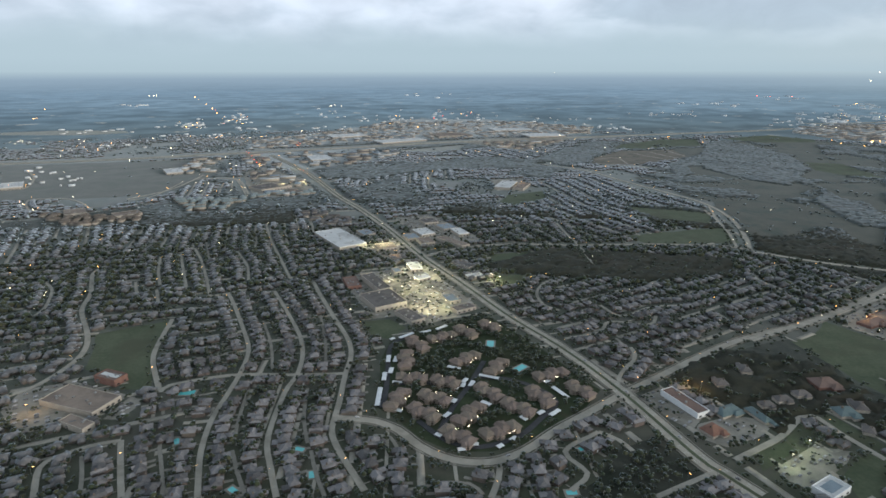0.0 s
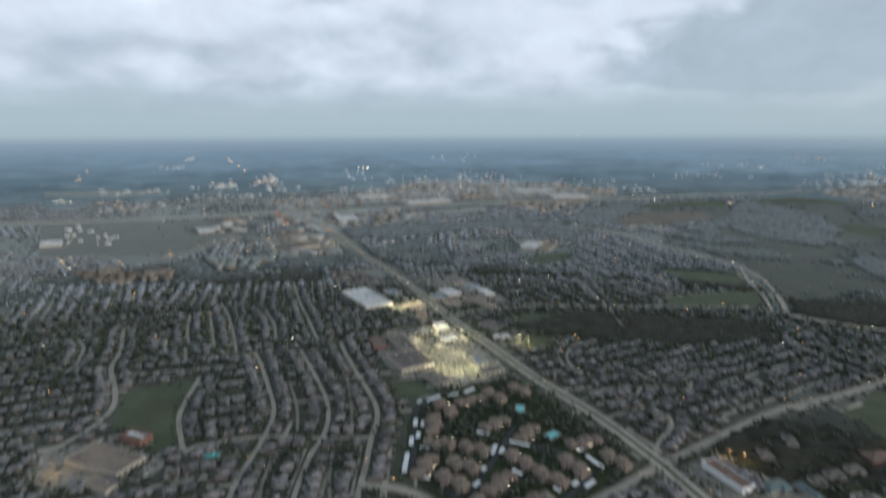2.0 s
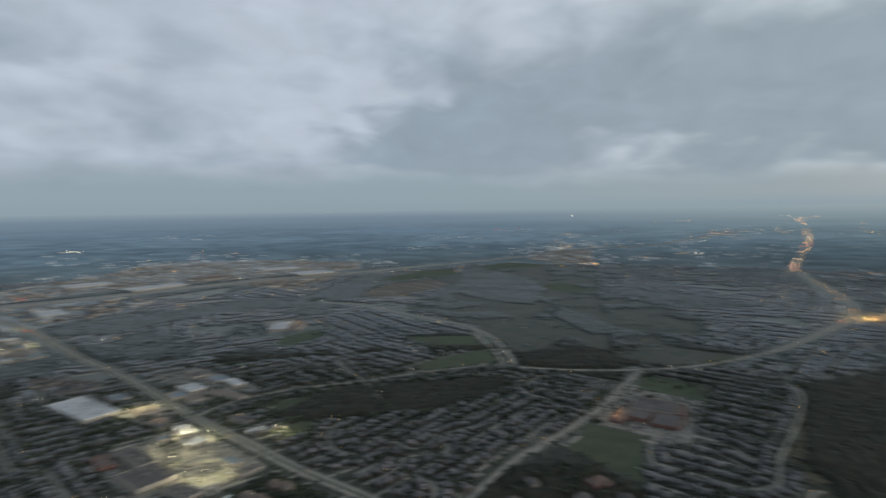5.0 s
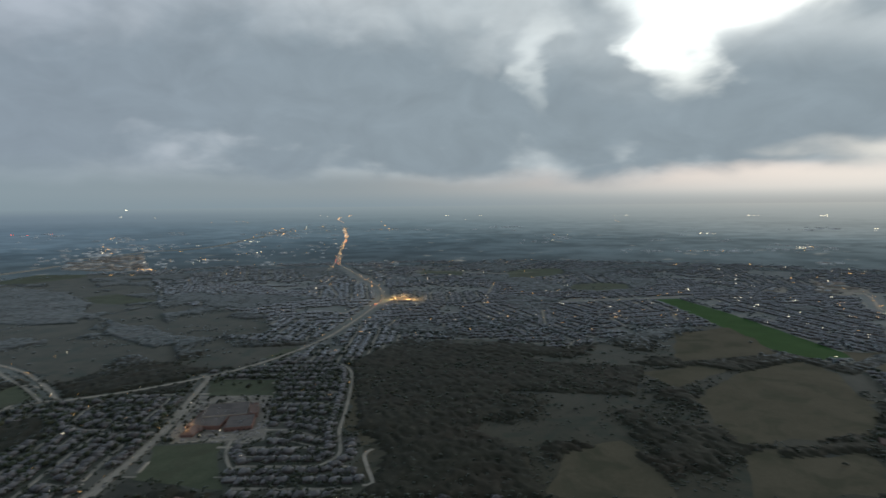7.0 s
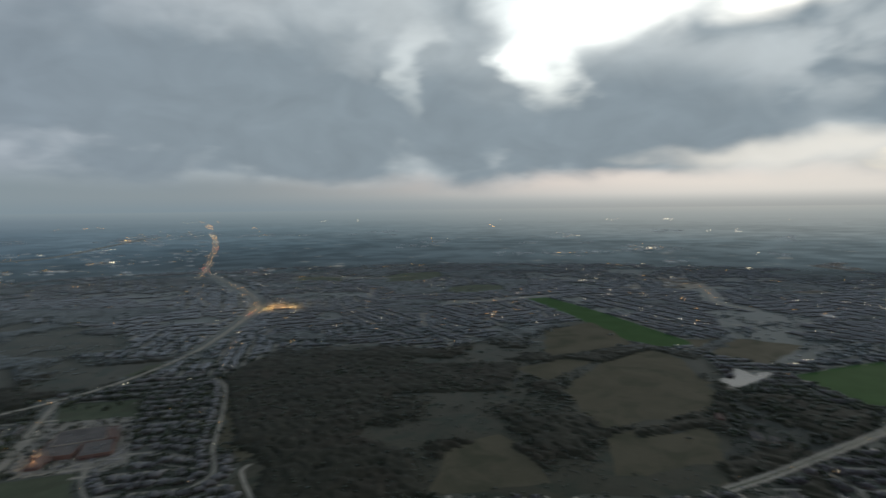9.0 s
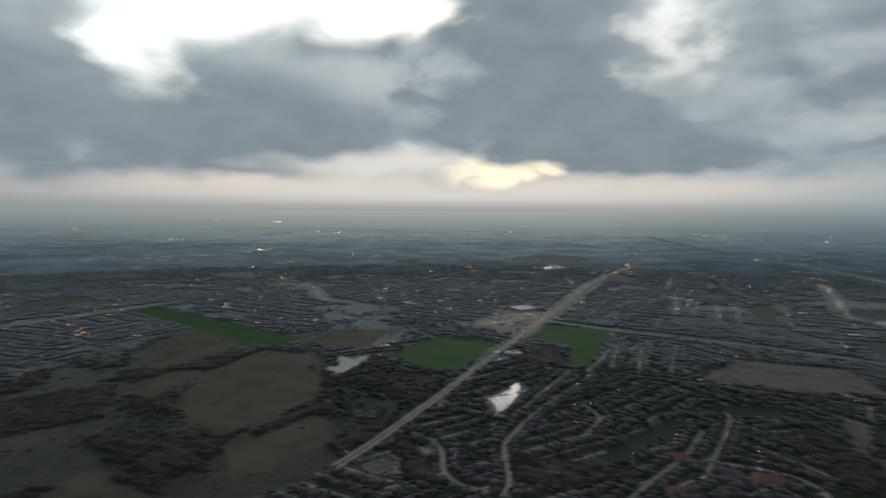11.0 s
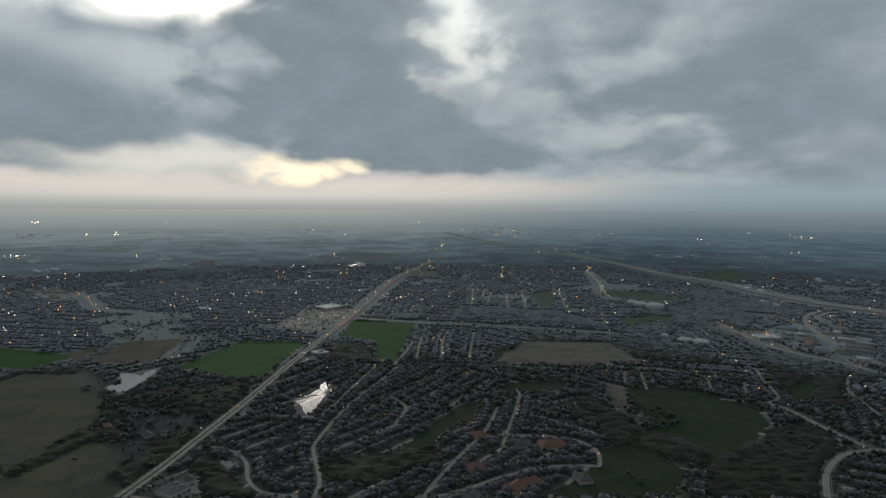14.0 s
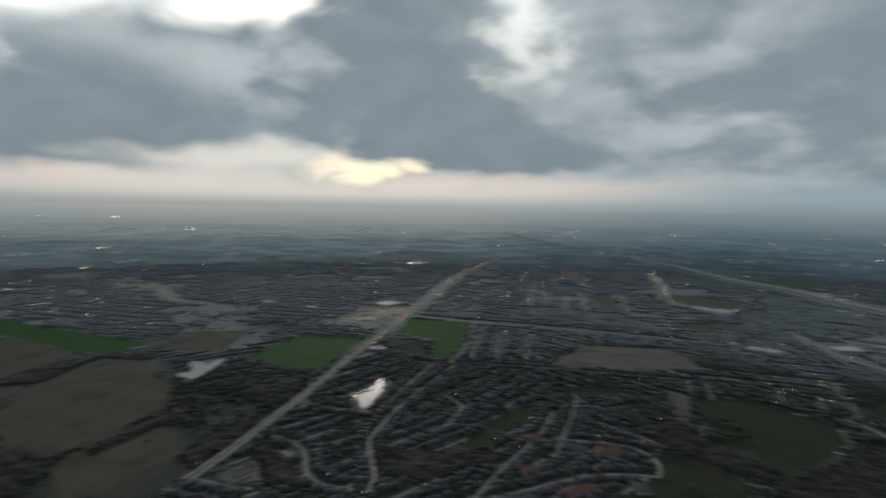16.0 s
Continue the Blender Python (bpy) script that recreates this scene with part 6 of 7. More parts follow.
for x, y, wide, deep, count, lamps in TOWNS:
    d = math.hypot(x, y)
    along, across = np.array([x, y]) / d, np.array([y, -x]) / d
    for i in range(count if d < 8000 else 0):
        u, w = RNG.normal(0, 0.62, 2)
        p = np.array([x, y]) + across * u * wide + along * w * deep
        a = d * RNG.uniform(0.002, 0.0075)
        town_sheds.append((p[0], p[1], 0, math.atan2(across[1], across[0]) + RNG.normal(0, 0.25), a, a * RNG.uniform(0.5, 1.6), 4.0 + 0.0005 * d, RNG.choice([0, 1, 1, 1, 2, 3])))
    for c in lamps * max(2, count // 7):
        u, w = RNG.normal(0, 0.5, 2)
        p = np.array([x, y]) + across * u * wide + along * w * deep
        town_lamps[c].append((p[0], p[1]))
swarm("distant_town", [shed] * 4, np.array(town_sheds, dtype=float), ["white", "wall_pale", "white", "roof_tan", "roof_white"], [[0] * 6 + [k] * 6 for k in (1, 2, 3, 4)], "pale flat roofs of towns far out on the plain", "buildings")


def apartment(x, y, length, turn):
    """Three stepped wings under hipped roofs, three storeys, with lit entries at the foot."""
    root = new("apartment_block")
    root.matrix_basis = pose(x, y, 0, 0, 0, turn)
    w = length / 4
    for i, off in ((-1.5, 2.2), (-0.5, -1.6), (0.5, 1.8), (1.5, -2.0)):
        part("wall", mesh("apartment_wall", *joined(box(w - 0.1, 13.0, 5.4, i * w, off), box(w * 0.5, 3.0, 5.2, i * w, off + math.copysign(7.2, off))), ["apt_wall"]), root)
        part("roof", mesh("apartment_roof", *joined(hip(w + 3.2, 15.2, 3.0, i * w, off, 5.4), hip(w * 0.62, 6, 2.1, i * w, off + math.copysign(6.2, off), 5.2)), ["apt_roof"]), root, label="tan shingled hipped roof")
        for s in (-1, 1):
            for e in (-0.3, 0.3):
                part("window", mesh("window", *box(1.5, 0.2, 1.4, i * w + e * w, off + s * 6.55, 1.0), ["dark_glass"]), root)
    for i in range(6):
        px = RNG.uniform(-0.42, 0.42) * length
        part("entry_lamp", mesh("entry_lamp", *box(0.42, 0.3, 0.36, px, -9.2 + RNG.uniform(-0.6, 0.6), RNG.choice([2.3, 4.4])), ["lamp_white"]), root, label="lit warm white entry lamp")
    return tagged(root, "tan apartment block with stepped hipped roofs", "apartment block", "apartment blocks")


for row in BLOCKS:
    apartment(*row)
    ca, sa_ = math.cos(radians(row[3])), math.sin(radians(row[3]))
    for i in np.arange(-row[2] / 2, row[2] / 2 + 1, 4):
        paint_disc(row[0] + i * ca, row[1] + i * sa_, 11, 9)


def carport(x, y, length, turn):
    root = new("carport")
    root.matrix_basis = pose(x, y, 0, 0, 0, turn)
    length = max(length, 7)
    part("roof", mesh("carport_roof", *gable(length, 5.2, 0.35, z=2.5), ["white"]), root, label="white sheet metal roof")
    for i in range(max(2, int(length / 6) + 1)):
        for s in (-1, 1):
            part("post", mesh("post", *box(0.15, 0.15, 2.5, -length / 2 + 0.4 + i * (length - 0.8) / max(1, int(length / 6)), s * 2.2), ["pole"]), root)
    return tagged(root, "long open carport with a white metal roof", "carport", "carports by the apartments")


for row in CARPORTS:
    carport(*row)
    paint_disc(row[0], row[1], max(5, row[2] / 2), 9)

for i, (x, y) in enumerate(POOLS):
    a, b = (16, 9) if i < 3 else (9, 5)
    root = tagged(new("swimming_pool"), "small turquoise swimming pool with a pale surround", "swimming pool", "garden pools")
    root.matrix_basis = pose(x, y, 0, 0, 0, 40 * i)
    part("surround", mesh("surround", *box(a + 4, b + 4, 0.25), ["path"]), root)
    part("pool_water", mesh("pool_water", *box(a, b, 0.04, z=0.26), ["pool"]), root, label="turquoise water")
    paint_disc(x, y, a * 0.8, 9)

for x, y, r in TANKS:
    root = tagged(new("storage_tank"), "pale round water tank with a shallow domed roof", "tank", "water tanks")
    root.matrix_basis = pose(x, y, 0)
    part("shell", mesh("shell", *tube(r, r, 0, r * 0.38, 28), ["tank"], smooth=False), root)
    dome = joined(tube(r * 1.01, r * 0.8, r * 0.38, r * 0.5, 28), tube(r * 0.8, r * 0.4, r * 0.5, r * 0.6, 28), tube(r * 0.4, 0.3, r * 0.6, r * 0.63, 28))
    part("dome", mesh("dome", *dome, ["tank"]), root)
    paint_disc(x, y, r + 6, 9)

# ---- street lamps and car-park lamps ----
def street_lamp(x, y, turn, glow):
    root = tagged(new("street_lamp"), "tall street lamp with one lit amber head", "street lamp", "street lamps")
    root.matrix_basis = pose(x, y, 0, 0, 0, turn)
    part("pole", mesh("lamp_pole", *tube(0.14, 0.08, 0, 9, 6), ["pole"]), root)
    part("arm", mesh("lamp_arm", *box(2.2, 0.1, 0.1, 1.1, 0, 8.9), ["pole"]), root)
    head = part("lamp_head", mesh("lamp_head", *box(1.0, 0.5, 0.18, 2.3, 0, 8.84, 0.7), ["pole"]), root)
    part("lens", mesh("lens", *box(0.9, 0.46, 0.26, 2.3, 0, 8.57), [glow]), head, label="glowing amber lens")
    return root


LAMP_SPOTS = []
for kind, width, line, way in LINES:
    far = np.hypot(line[:, 0], line[:, 1])
    gap_ = {"arterial": 8, "collector": 9}.get(kind, 11)
    for i in range(3, len(line) - 1, gap_):
        s = 1 if (i // gap_) % 2 else -1
        p = line[i] + np.array([way[i][1], -way[i][0]]) * s * (width / 2 + 1.0)
        if kind not in ("freeway", "drive", "alley", "street_bare"):
            LAMP_SPOTS.append((p[0], p[1], math.degrees(math.atan2(way[i][1], way[i][0])) + 90 * s, far[i]))
LAMP_SPOTS.sort(key=lambda s: s[3])
first = None
for x, y, turn, far in LAMP_SPOTS[:60]:
    if first:
        copy_thing(first, pose(x, y, 0, 0, 0, turn))
    else:
        first = street_lamp(x, y, turn, "lamp_orange")
far_lamps = []
for x, y, turn, far in LAMP_SPOTS[60:]:
    far_lamps.append((x, y, 8.5, 0, 0.00036 * far, 0.00036 * far, 0.00034 * far, 0))
for x, y, a in rows[RNG.random(len(rows)) < np.where(np.hypot(rows[:, 0], rows[:, 1]) < 1500, 0.14, 0.10)]:
    far = math.hypot(x, y)
    if far > 500 and RNG.random() < (0.4 if math.atan2(x, y) < 1.0 else 0.75 if far < 2400 else 0.3):
        s = RNG.uniform(0.00028, 0.00046) * far
        far_lamps.append((x + 8, y + 6, 6.0, 0, s, s, s, 0))
far_lamps = np.array(far_lamps)
amber = (RNG.random(len(far_lamps)) < 0.65) ^ (far_lamps[:, 1] < 0)
swarm("distant_lamps", [ball(1, 1.0, 0.0)], far_lamps[amber], ["lamp_orange"], None, "small amber lamps among the houses", "lamps")
swarm("distant_lamps", [ball(1, 1.0, 0.0)], far_lamps[~amber], ["lamp_white"], None, "small warm white lamps among the houses", "lamps")

for places, size_, glow, words in (
        (GLOW_W, 0.00052, "lamp_white", "white floodlights of far-off towns"), (GLOW_O, 0.00055, "lamp_orange", "amber lights of far-off towns"), (GLOW_R, 0.00065, "lamp_red", "red signal and tail lights far off"),
        (town_lamps["w"], 0.0003, "lamp_white", "small white lights of far-off towns"), (town_lamps["o"], 0.00036, "lamp_orange", "small amber lights of far-off towns"), (town_lamps["r"], 0.0004, "lamp_red", "small red signal lights far off")):
    g = np.array(places, dtype=float)
    d = np.hypot(g[:, 0], g[:, 1])
    g *= np.minimum(1.0, 26000.0 / d)[:, None]
    d = np.minimum(d, 26000.0)
    swarm("town_lights", [ball(1, 0.7, 0.0)], np.column_stack([g, 4 + 0.0016 * d, np.zeros(len(g)), d * size_, d * size_, d * size_, np.zeros(len(g))]), [glow], None, words, "lights")
TINT = {"w": ((1.0, 0.93, 0.54), "lamp_white"), "o": ((1.0, 0.62, 0.25), "lamp_orange"), "k": ((1.0, 0.60, 0.20), "lamp_orange"), "g": ((0.80, 1.0, 0.55), "lamp_white")}
for x, y, c in FLOODS:
    root = tagged(new("car_park_lamp"), "tall car-park lamp with two lit heads", "lamp", "car-park lamps")
    root.matrix_basis = pose(x, y, 0, 0, 0, 30)
    part("pole", mesh("flood_pole", *tube(0.2, 0.12, 0, 13, 6), ["pole"]), root)
    for s in (-1, 1):
        head = part("lamp_head", mesh("flood_head", *box(1.0, 0.7, 0.2, s * 0.9, 0, 13.0, 0.7), ["pole"]), root)
        part("lens", mesh("lens", *box(0.9, 0.6, 0.24, s * 0.9, 0, 12.75), [TINT[c][1]]), head, label="glowing lens")
    lamp = new("flood_light", bpy.data.lights.new("flood_light", "POINT"))
    lamp.data.energy, lamp.data.color, lamp.data.shadow_soft_size = {"w": 8500.0, "o": 2200.0, "g": 2600.0, "k": 30000.0}[c], TINT[c][0], 1.0
    lamp.location = (x, y, 12.2)

# ---- cars ----
def car():
    root = new("car")
    low = [(-2.2, -0.85), (-2.2, 0.85), (2.2, 0.85), (2.2, -0.85)]
    part("body", mesh("car_body", *joined(box(4.4, 1.75, 0.7, 0, 0, 0.3, 0.97), box(2.4, 1.55, 0.62, -0.2, 0, 1.0, 0.78)), ["car"]), root)
    for px in (-1.35, 1.35):
        for py in (-0.8, 0.8):
            v, f = tube(0.33, 0.33, -0.11, 0.11, 10)
            part("wheel", mesh("wheel", [(p[0] + px, p[2] + py, p[1] + 0.33) for p in v], f, ["tyre"]), root)
    return tagged(root, "parked car with plain paint", "car", "cars")


CARS, FAR_CARS = [], []
for kind, outline in LAND:
    if kind == "lot":
        p = np.array(outline, float)
        mid, reach = p.mean(0), np.hypot(*(p - p.mean(0)).T).max()
        tilt = 0.55 if np.hypot(*mid) < 1300 else 0.1
        for u in np.arange(-reach, reach, 9.0):
            for w in np.arange(-reach, reach, 3.1):
                q = mid + np.array([u * math.cos(tilt) - w * math.sin(tilt), u * math.sin(tilt) + w * math.cos(tilt)])
                if RNG.random() < 0.24 and chart[cell(q[0], q[1])] == 4:
                    (CARS if np.hypot(*q) < 760 else FAR_CARS).append((q[0], q[1], 0.4, math.degrees(tilt) + 180 * RNG.integers(0, 2)))
RNG.shuffle(CARS)
FAR_CARS += [tuple(c) for c in CARS[150:]]
CARS = [tuple(c) for c in CARS[:150]]
for kind, width, line, way in LINES:
    if kind in ("arterial", "collector"):
        for i in range(2, len(line) - 1, 7 if kind == "arterial" else 16):
            if np.hypot(*line[i]) < 1500:
                s = RNG.choice([-1, 1])
                p = line[i] + np.array([way[i][1], -way[i][0]]) * s * width * 0.27
                CARS.append((p[0], p[1], 0.74, math.degrees(math.atan2(way[i][1], way[i][0]))))
first = None
for x, y, zz, turn in CARS[:195]:
    if first:
        copy_thing(first, pose(x, y, zz, 0, 0, turn))
    else:
        first = car()
        first.matrix_basis = pose(x, y, zz, 0, 0, turn)

f_ = np.array(FAR_CARS[:2600])
one = np.ones(len(f_))
swarm("parked_cars", [joined(box(4.4, 1.75, 0.75, 0, 0, 0.25, 0.95), box(2.4, 1.5, 0.6, -0.2, 0, 1.0, 0.78))], np.column_stack([f_[:, :3], np.radians(f_[:, 3]), one, one, one, one * 0]), ["car_far"], None, "parked cars in rows", "cars")

# ---- trees ----
def crown(seed, clumps, level):
    r = np.random.default_rng(seed)
    out = []
    for i in range(clumps):
        a, h = r.uniform(0, 6.28), r.uniform(-0.35, 0.5)
        d = r.uniform(0.25, 0.68) * math.sqrt(max(0.1, 1 - h * h))
        s = r.uniform(0.34, 0.55)
        v, f = ball(level, 0.85, 0.28, seed * 31 + i)
        out.append(([(p[0] * s + d * math.cos(a), p[1] * s + d * math.sin(a), p[2] * s + h) for p in v], f))
    return joined(*out)


def tree(k):
    """A broad oak: a tapered trunk with limbs, and a crown of many clumps. One unit is the crown's radius."""
    root = new("tree")
    limbs = [tube(0.09, 0.05, 0, 0.9, 6)]
    for i in range(3):
        v, f = tube(0.04, 0.02, 0, 0.7, 5)
        a = i * 2.1 + k
        limbs.append(([(p[0] + p[2] * 0.6 * math.cos(a), p[1] + p[2] * 0.6 * math.sin(a), p[2] * 0.8 + 0.7) for p in v], f))
    part("trunk", mesh("trunk", *joined(*limbs), ["bark"]), root)
    v, f = crown(k + 3, 12, 2 if k < 2 else 1)
    part("crown", mesh("crown", [(p[0], p[1], p[2] * 0.8 + 1.15) for p in v], f, ["leaf"]), root)
    return tagged(root, "broad dark green oak in a garden", "tree", "garden trees")


N_TRY = 165000
rad = 330 + 3250 * RNG.random(N_TRY) ** 0.8
az = np.radians(RNG.uniform(-46, 184, N_TRY))
N_NEAR = 50000
rad[:N_NEAR] = np.sqrt(RNG.uniform(330 ** 2, 1250 ** 2, N_NEAR))
tx, ty = rad * np.sin(az), rad * np.cos(az)
code = chart[cell(tx, ty)]
patch = np.array([noise.noise(Vector((a / 130, b / 130, 3.3))) for a, b in zip(tx, ty)])
chance = np.select([code == 0, code == 3, code == 2, code == 4, code == 5, code == 11, code == 12, code == 13], [np.where(rad < 1000, 0.56, 0.76) + 0.5 * patch, 1.0, np.where(patch > 0.42, 0.15, 0.0006), 0.22, 0.9, np.clip(np.where(rad > 1250, 0.5, 0.26) + 1.8 * patch, 0.06, 1.0), 0.22, 0.75 + 0.4 * patch], 0.0)
kerb = []  # rows of trees along the verges
for kind, width, line, way in LINES:
    if kind in ("street", "collector", "arterial") and np.hypot(*line.T).min() < 1500:
        for i in range(0, len(line) - 1):
            for side in (-1, 1):
                if np.hypot(*line[i]) < 1500 and RNG.random() < (0.62 if kind == "street" else 0.5):
                    q = line[i] + way[i] * RNG.uniform(-4, 4) + np.array([way[i][1], -way[i][0]]) * side * (width / 2 + RNG.uniform(3.6, 5.6))
                    if chart[cell(q[0], q[1])] in (0, 1, 2, 3, 5, 13):
                        kerb.append((q[0], q[1], math.hypot(*q)))
kerb = np.array(kerb)
use = np.array([land_use(a, b) for a, b in zip(tx, ty)])
chance = np.where((use == 1) & np.isin(code, [0, 13]), 1.0, np.where((use == 2) & (code == 0), np.clip(0.25 + 1.6 * patch, 0.06, 0.9), chance))
size = RNG.uniform(2.6, 5.3, N_TRY) * np.where(code == 4, 0.7, np.where(np.isin(code, [3, 11]), 0.72, 1.06)) * np.where(rad > 1500, 1.12, 1.0) * np.where(rad > 2400, 1.2, 1.0)
clear_of = np.ones(N_TRY, dtype=bool)  # no crown hangs over a road
for dx, dy in ((1, 0), (-1, 0), (0, 1), (0, -1)):
    clear_of &= ~np.isin(chart[cell(tx + dx * size * 0.45, ty + dy * size * 0.45)], [1, 6, 9])
    clear_of &= chart[cell(tx + dx * (size + 9), ty + dy * (size + 9))] != 6
chance = chance * np.where(clear_of | (code == 4), 1.0, 0.0)
chance = np.where((rad > 560) & ((code == 3) | (code == 13) | ((use == 1) & (code == 0))), chance * 0.3, chance)
keep = RNG.random(N_TRY) < chance * np.clip((3650 - rad) / 700, 0, 1)
tx, ty, rad, code, size = tx[keep], ty[keep], rad[keep], code[keep], size[keep]
tx, ty, rad = np.append(tx, kerb[:, 0]), np.append(ty, kerb[:, 1]), np.append(rad, kerb[:, 2])
code, size = np.append(code, np.zeros(len(kerb), dtype=code.dtype)), np.append(size, RNG.uniform(2.0, 3.5, len(kerb)))
order = np.argsort(rad)
tx, ty, rad, size, code = tx[order], ty[order], rad[order], size[order], code[order]
single = np.where((np.abs(np.degrees(np.arctan2(tx, ty)) - 10) < 34) & (code != 3))[0][:250]
loose = np.setdiff1d(np.arange(len(tx)), single)
kinds = [tree(k) for k in range(6)]
used = set()
for i in single:
    k = int(RNG.integers(0, 6))
    s = size[i]
    m = pose(tx[i], ty[i], 0, 0, 0, RNG.uniform(0, 360))
    if k in used:
        ob = copy_thing(kinds[k], m)
    else:
        ob = kinds[k]
        ob.matrix_basis = m
        used.add(k)
    ob.scale = (s, s, s * 0.95)
near_t = loose[rad[loose] < 900]
edge_t = loose[(rad[loose] >= 900) & (rad[loose] < 1400)]
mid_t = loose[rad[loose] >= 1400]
def tree_rows(i, n_stamps):
    s = size[i]
    return np.column_stack([tx[i], ty[i], s * np.where(rad[i] > 1700, 0.42, 0.85), RNG.uniform(0, 6.28, len(i)), s, s, s * RNG.uniform(0.7, 1.0, len(i)) * np.where(rad[i] > 1700, 0.65, 1.0) * np.where(np.isin(code[i], [3, 11]), 0.7, 1.0), RNG.integers(0, n_stamps, len(i))])
swarm("tree_cover", [crown(50 + k, 3 if k < 3 else 2, 1) for k in range(7)], tree_rows(near_t, 7), ["leaf_mid"], None, "dense dark green trees between the houses", "trees")
swarm("outer_tree_cover", [crown(70 + k, 2, 1) if k < 1 else ball(1, 0.8, 0.42, 70 + k) for k in range(5)], tree_rows(edge_t, 5), ["leaf_mid"], None, "dark green trees and hedges between the far streets", "trees")
swarm("distant_woods", [ball(1, 0.8, 0.42, 90 + k) for k in range(6)], tree_rows(mid_t, 6), ["leaf_hazed"], None, "dark woods and garden trees far off", "woods", True)

# closed woods: one lumpy canopy over every stand of trees
STEP = 7.0
gx = np.arange(-700.0, 3500.0, STEP)
gy = np.arange(-3500.0, 3300.0, STEP)
cx, cy = np.meshgrid(gx, gy, indexing="ij")
coarse = 28.0
kx, ky = np.arange(-700.0, 3530.0, coarse), np.arange(-3500.0, 3330.0, coarse)
stand = np.array([[land_use(a, b) for b in ky] for a in kx])
brush = np.array([[noise.noise(Vector((a / 130, b / 130, 3.3))) for b in ky] for a in kx])
ci, cj = ((cx + 700 + RNG.uniform(-14, 14, cx.shape)) / coarse).astype(int).clip(0, len(kx) - 1), ((cy + 3500 + RNG.uniform(-14, 14, cx.shape)) / coarse).astype(int).clip(0, len(ky) - 1)
code_ = chart[cell(cx, cy)]
away = np.hypot(cx, cy)
wooded = (code_ == 3) | ((code_ == 13) & (brush[ci, cj] > -0.12)) | ((code_ == 0) & (stand[ci, cj] == 1)) | ((code_ == 11) & (brush[ci, cj] > np.where(away > 1250, 0.06, 0.22)))
wooded &= (away > 560) & (away < 3250) & (RNG.random(cx.shape) > 0.05)
top_ = np.where(wooded, RNG.uniform(2.0, 4.8, cx.shape) + 2.5 * np.clip(brush[ci, cj], -0.6, 1), 0.0)
inner = wooded[:-1, :-1] | wooded[1:, :-1] | wooded[:-1, 1:] | wooded[1:, 1:]
jx, jy = cx + RNG.uniform(-2.6, 2.6, cx.shape), cy + RNG.uniform(-2.6, 2.6, cx.shape)
index = np.arange(cx.size).reshape(cx.shape)
quads = np.stack([index[:-1, :-1], index[1:, :-1], index[1:, 1:], index[:-1, 1:]], -1)[inner]
tris = np.concatenate([quads[:, [0, 1, 2]], quads[:, [0, 2, 3]]])
used_, tris = np.unique(tris, return_inverse=True)
tris = tris.reshape(-1, 3)
points_ = rolled(np.column_stack([jx.ravel(), jy.ravel(), top_.ravel() + 0.15])[used_])
me = bpy.data.meshes.new("woods_canopy")
me.vertices.add(len(points_))
me.vertices.foreach_set("co", points_.ravel().astype(np.float32))
me.loops.add(tris.size)
me.loops.foreach_set("vertex_index", tris.ravel().astype(np.int32))
me.polygons.add(len(tris))
me.polygons.foreach_set("loop_start", np.arange(0, tris.size, 3, dtype=np.int32))
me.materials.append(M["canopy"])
# second slot: the hazed copy, taken past about 1450 m
me.materials.append(M["canopy_hazed"])
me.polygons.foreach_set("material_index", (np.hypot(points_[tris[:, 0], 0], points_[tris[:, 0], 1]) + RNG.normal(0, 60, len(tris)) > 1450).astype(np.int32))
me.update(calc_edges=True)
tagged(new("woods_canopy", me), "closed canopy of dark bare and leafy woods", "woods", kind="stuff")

# ---- the hazy distance beyond the built land ----
m = bpy.data.materials.new("hazy_distance")
m.use_nodes = True
n = Nodes(m.node_tree)
x, y, z = n.split(n.node("ShaderNodeNewGeometry").outputs["Position"])
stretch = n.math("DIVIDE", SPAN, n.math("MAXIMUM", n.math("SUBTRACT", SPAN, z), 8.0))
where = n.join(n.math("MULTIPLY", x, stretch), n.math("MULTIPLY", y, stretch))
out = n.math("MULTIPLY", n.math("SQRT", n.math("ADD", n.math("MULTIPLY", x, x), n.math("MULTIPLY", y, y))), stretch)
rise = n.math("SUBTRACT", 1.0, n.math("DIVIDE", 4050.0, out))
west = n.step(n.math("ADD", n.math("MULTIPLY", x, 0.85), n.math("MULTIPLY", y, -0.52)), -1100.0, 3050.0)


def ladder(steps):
    """Haze tones, put into the glow, from the foot of the backdrop to its top."""
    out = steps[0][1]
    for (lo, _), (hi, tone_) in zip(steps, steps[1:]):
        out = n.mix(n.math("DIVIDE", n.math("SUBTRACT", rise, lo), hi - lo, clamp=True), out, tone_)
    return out


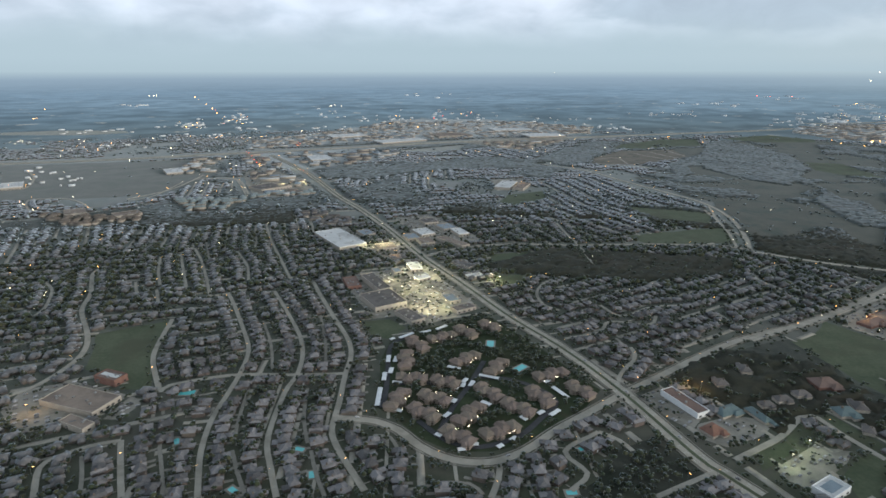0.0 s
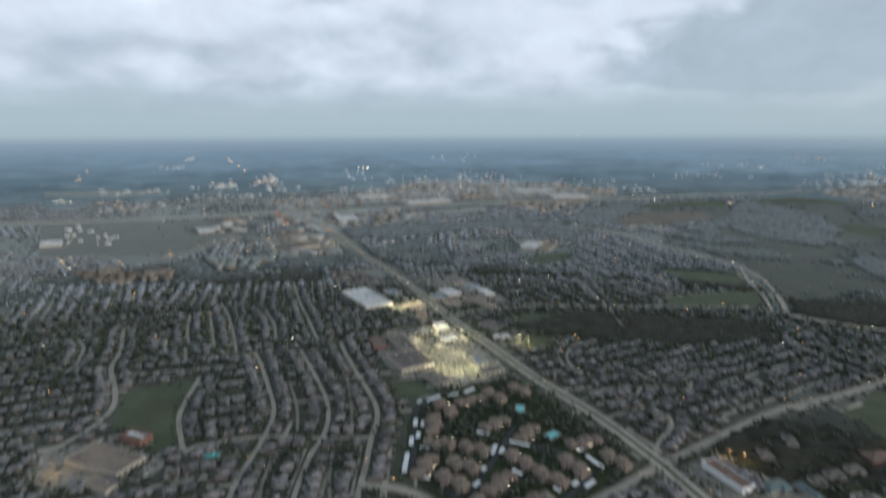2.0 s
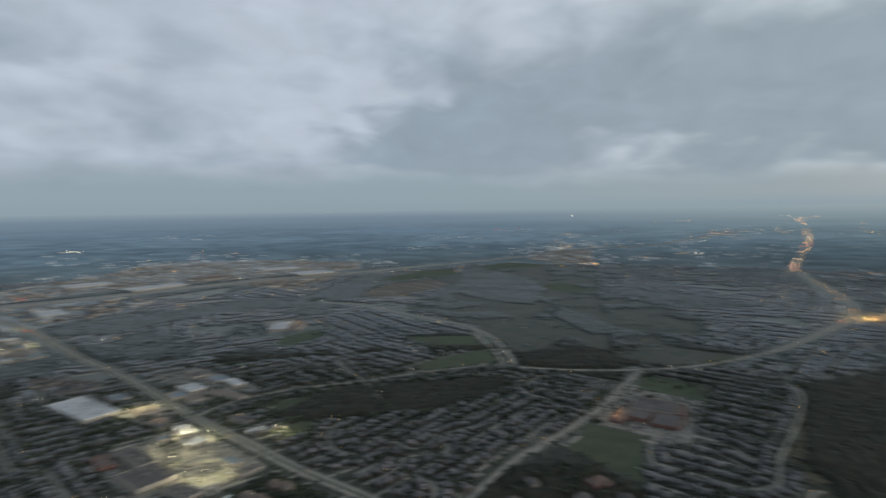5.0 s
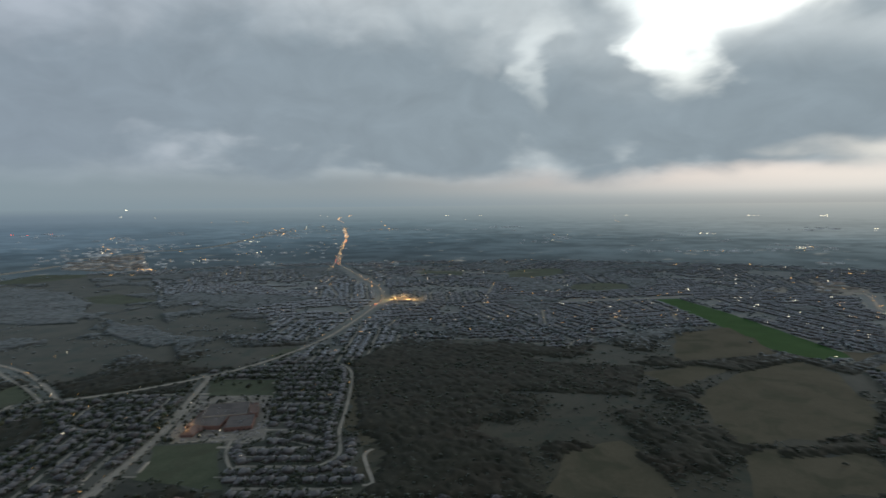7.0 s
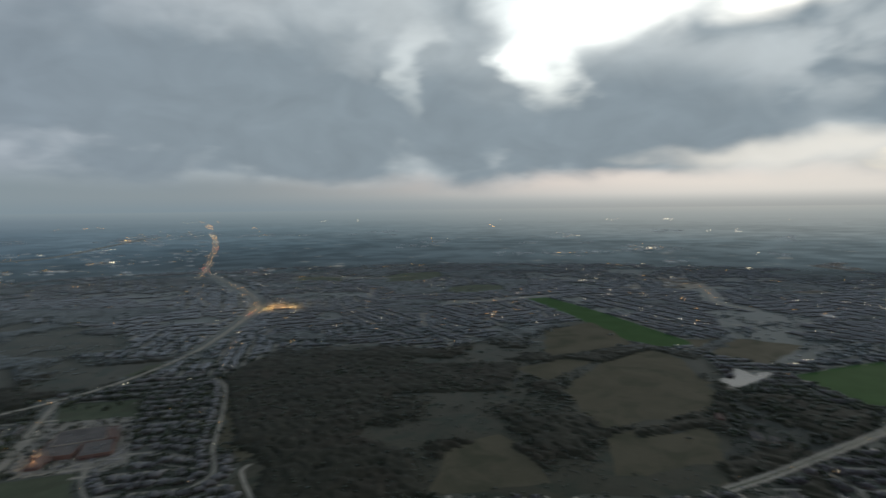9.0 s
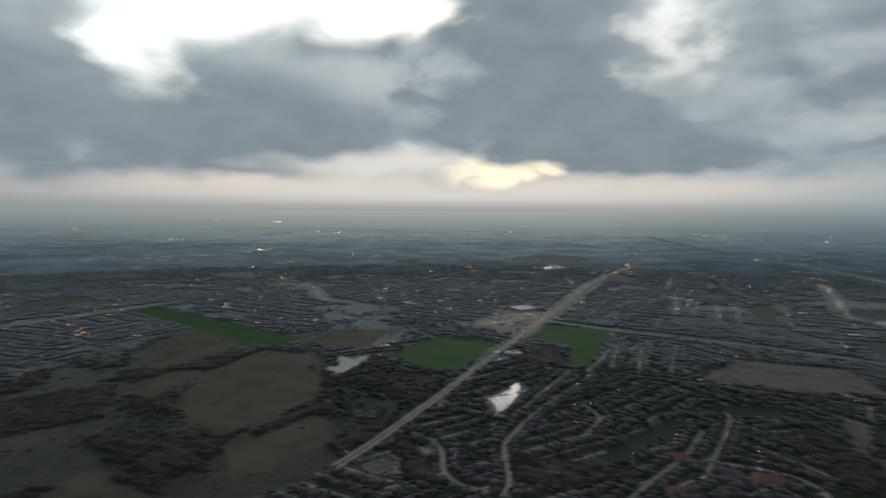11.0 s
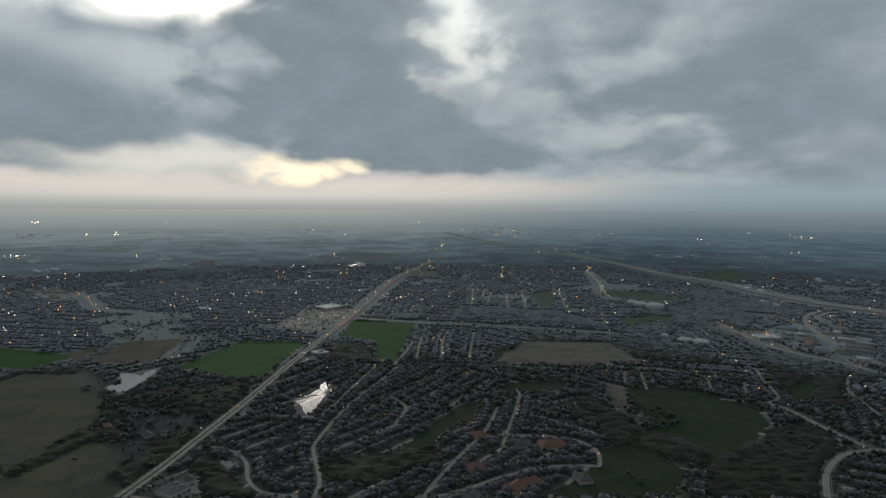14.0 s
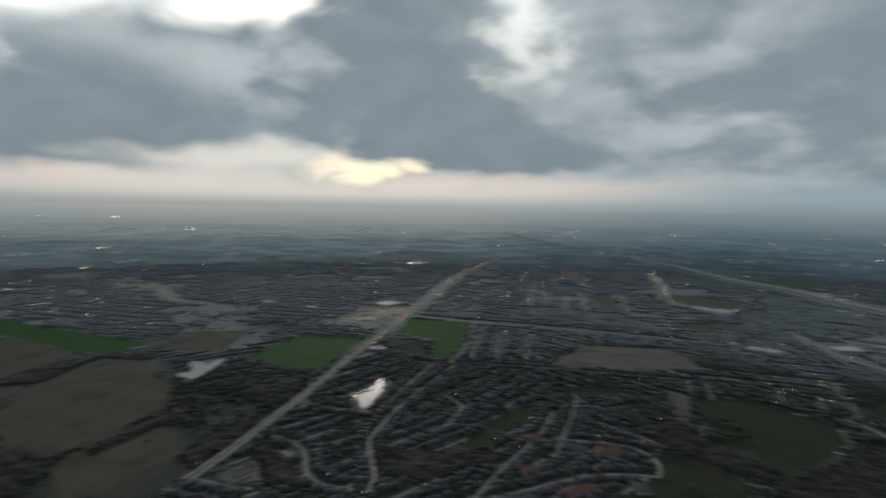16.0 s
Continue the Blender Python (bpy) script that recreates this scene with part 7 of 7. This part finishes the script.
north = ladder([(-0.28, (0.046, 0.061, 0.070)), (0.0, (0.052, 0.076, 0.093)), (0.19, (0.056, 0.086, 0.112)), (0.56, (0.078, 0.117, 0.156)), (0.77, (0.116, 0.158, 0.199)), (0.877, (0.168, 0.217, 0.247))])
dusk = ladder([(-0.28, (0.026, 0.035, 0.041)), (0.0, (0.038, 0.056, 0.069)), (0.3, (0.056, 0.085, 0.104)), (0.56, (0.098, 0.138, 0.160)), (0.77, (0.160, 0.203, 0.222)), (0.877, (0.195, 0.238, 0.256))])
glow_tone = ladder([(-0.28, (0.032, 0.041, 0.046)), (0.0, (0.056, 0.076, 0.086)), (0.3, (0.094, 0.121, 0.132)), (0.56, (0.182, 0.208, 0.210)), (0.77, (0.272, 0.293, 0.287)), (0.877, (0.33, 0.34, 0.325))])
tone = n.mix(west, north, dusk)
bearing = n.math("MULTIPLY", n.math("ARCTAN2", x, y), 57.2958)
# brighter haze painted in towards the sunset bearing
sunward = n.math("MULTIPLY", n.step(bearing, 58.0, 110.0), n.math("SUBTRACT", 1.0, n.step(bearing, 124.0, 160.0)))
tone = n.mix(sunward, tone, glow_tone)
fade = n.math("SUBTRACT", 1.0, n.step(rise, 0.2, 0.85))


def mottle(size, lo, hi, dark, light):
    """Woods and open land: a factor on the tone that fades towards the horizon."""
    f = n.math("ADD", dark, n.math("MULTIPLY", n.step(n.noise(where, 1 / size, 5.0, 0.6, 0.4), lo, hi), light - dark))
    f = n.math("ADD", 1.0, n.math("MULTIPLY", n.math("SUBTRACT", f, 1.0), fade))
    return n.join(f, f, f)


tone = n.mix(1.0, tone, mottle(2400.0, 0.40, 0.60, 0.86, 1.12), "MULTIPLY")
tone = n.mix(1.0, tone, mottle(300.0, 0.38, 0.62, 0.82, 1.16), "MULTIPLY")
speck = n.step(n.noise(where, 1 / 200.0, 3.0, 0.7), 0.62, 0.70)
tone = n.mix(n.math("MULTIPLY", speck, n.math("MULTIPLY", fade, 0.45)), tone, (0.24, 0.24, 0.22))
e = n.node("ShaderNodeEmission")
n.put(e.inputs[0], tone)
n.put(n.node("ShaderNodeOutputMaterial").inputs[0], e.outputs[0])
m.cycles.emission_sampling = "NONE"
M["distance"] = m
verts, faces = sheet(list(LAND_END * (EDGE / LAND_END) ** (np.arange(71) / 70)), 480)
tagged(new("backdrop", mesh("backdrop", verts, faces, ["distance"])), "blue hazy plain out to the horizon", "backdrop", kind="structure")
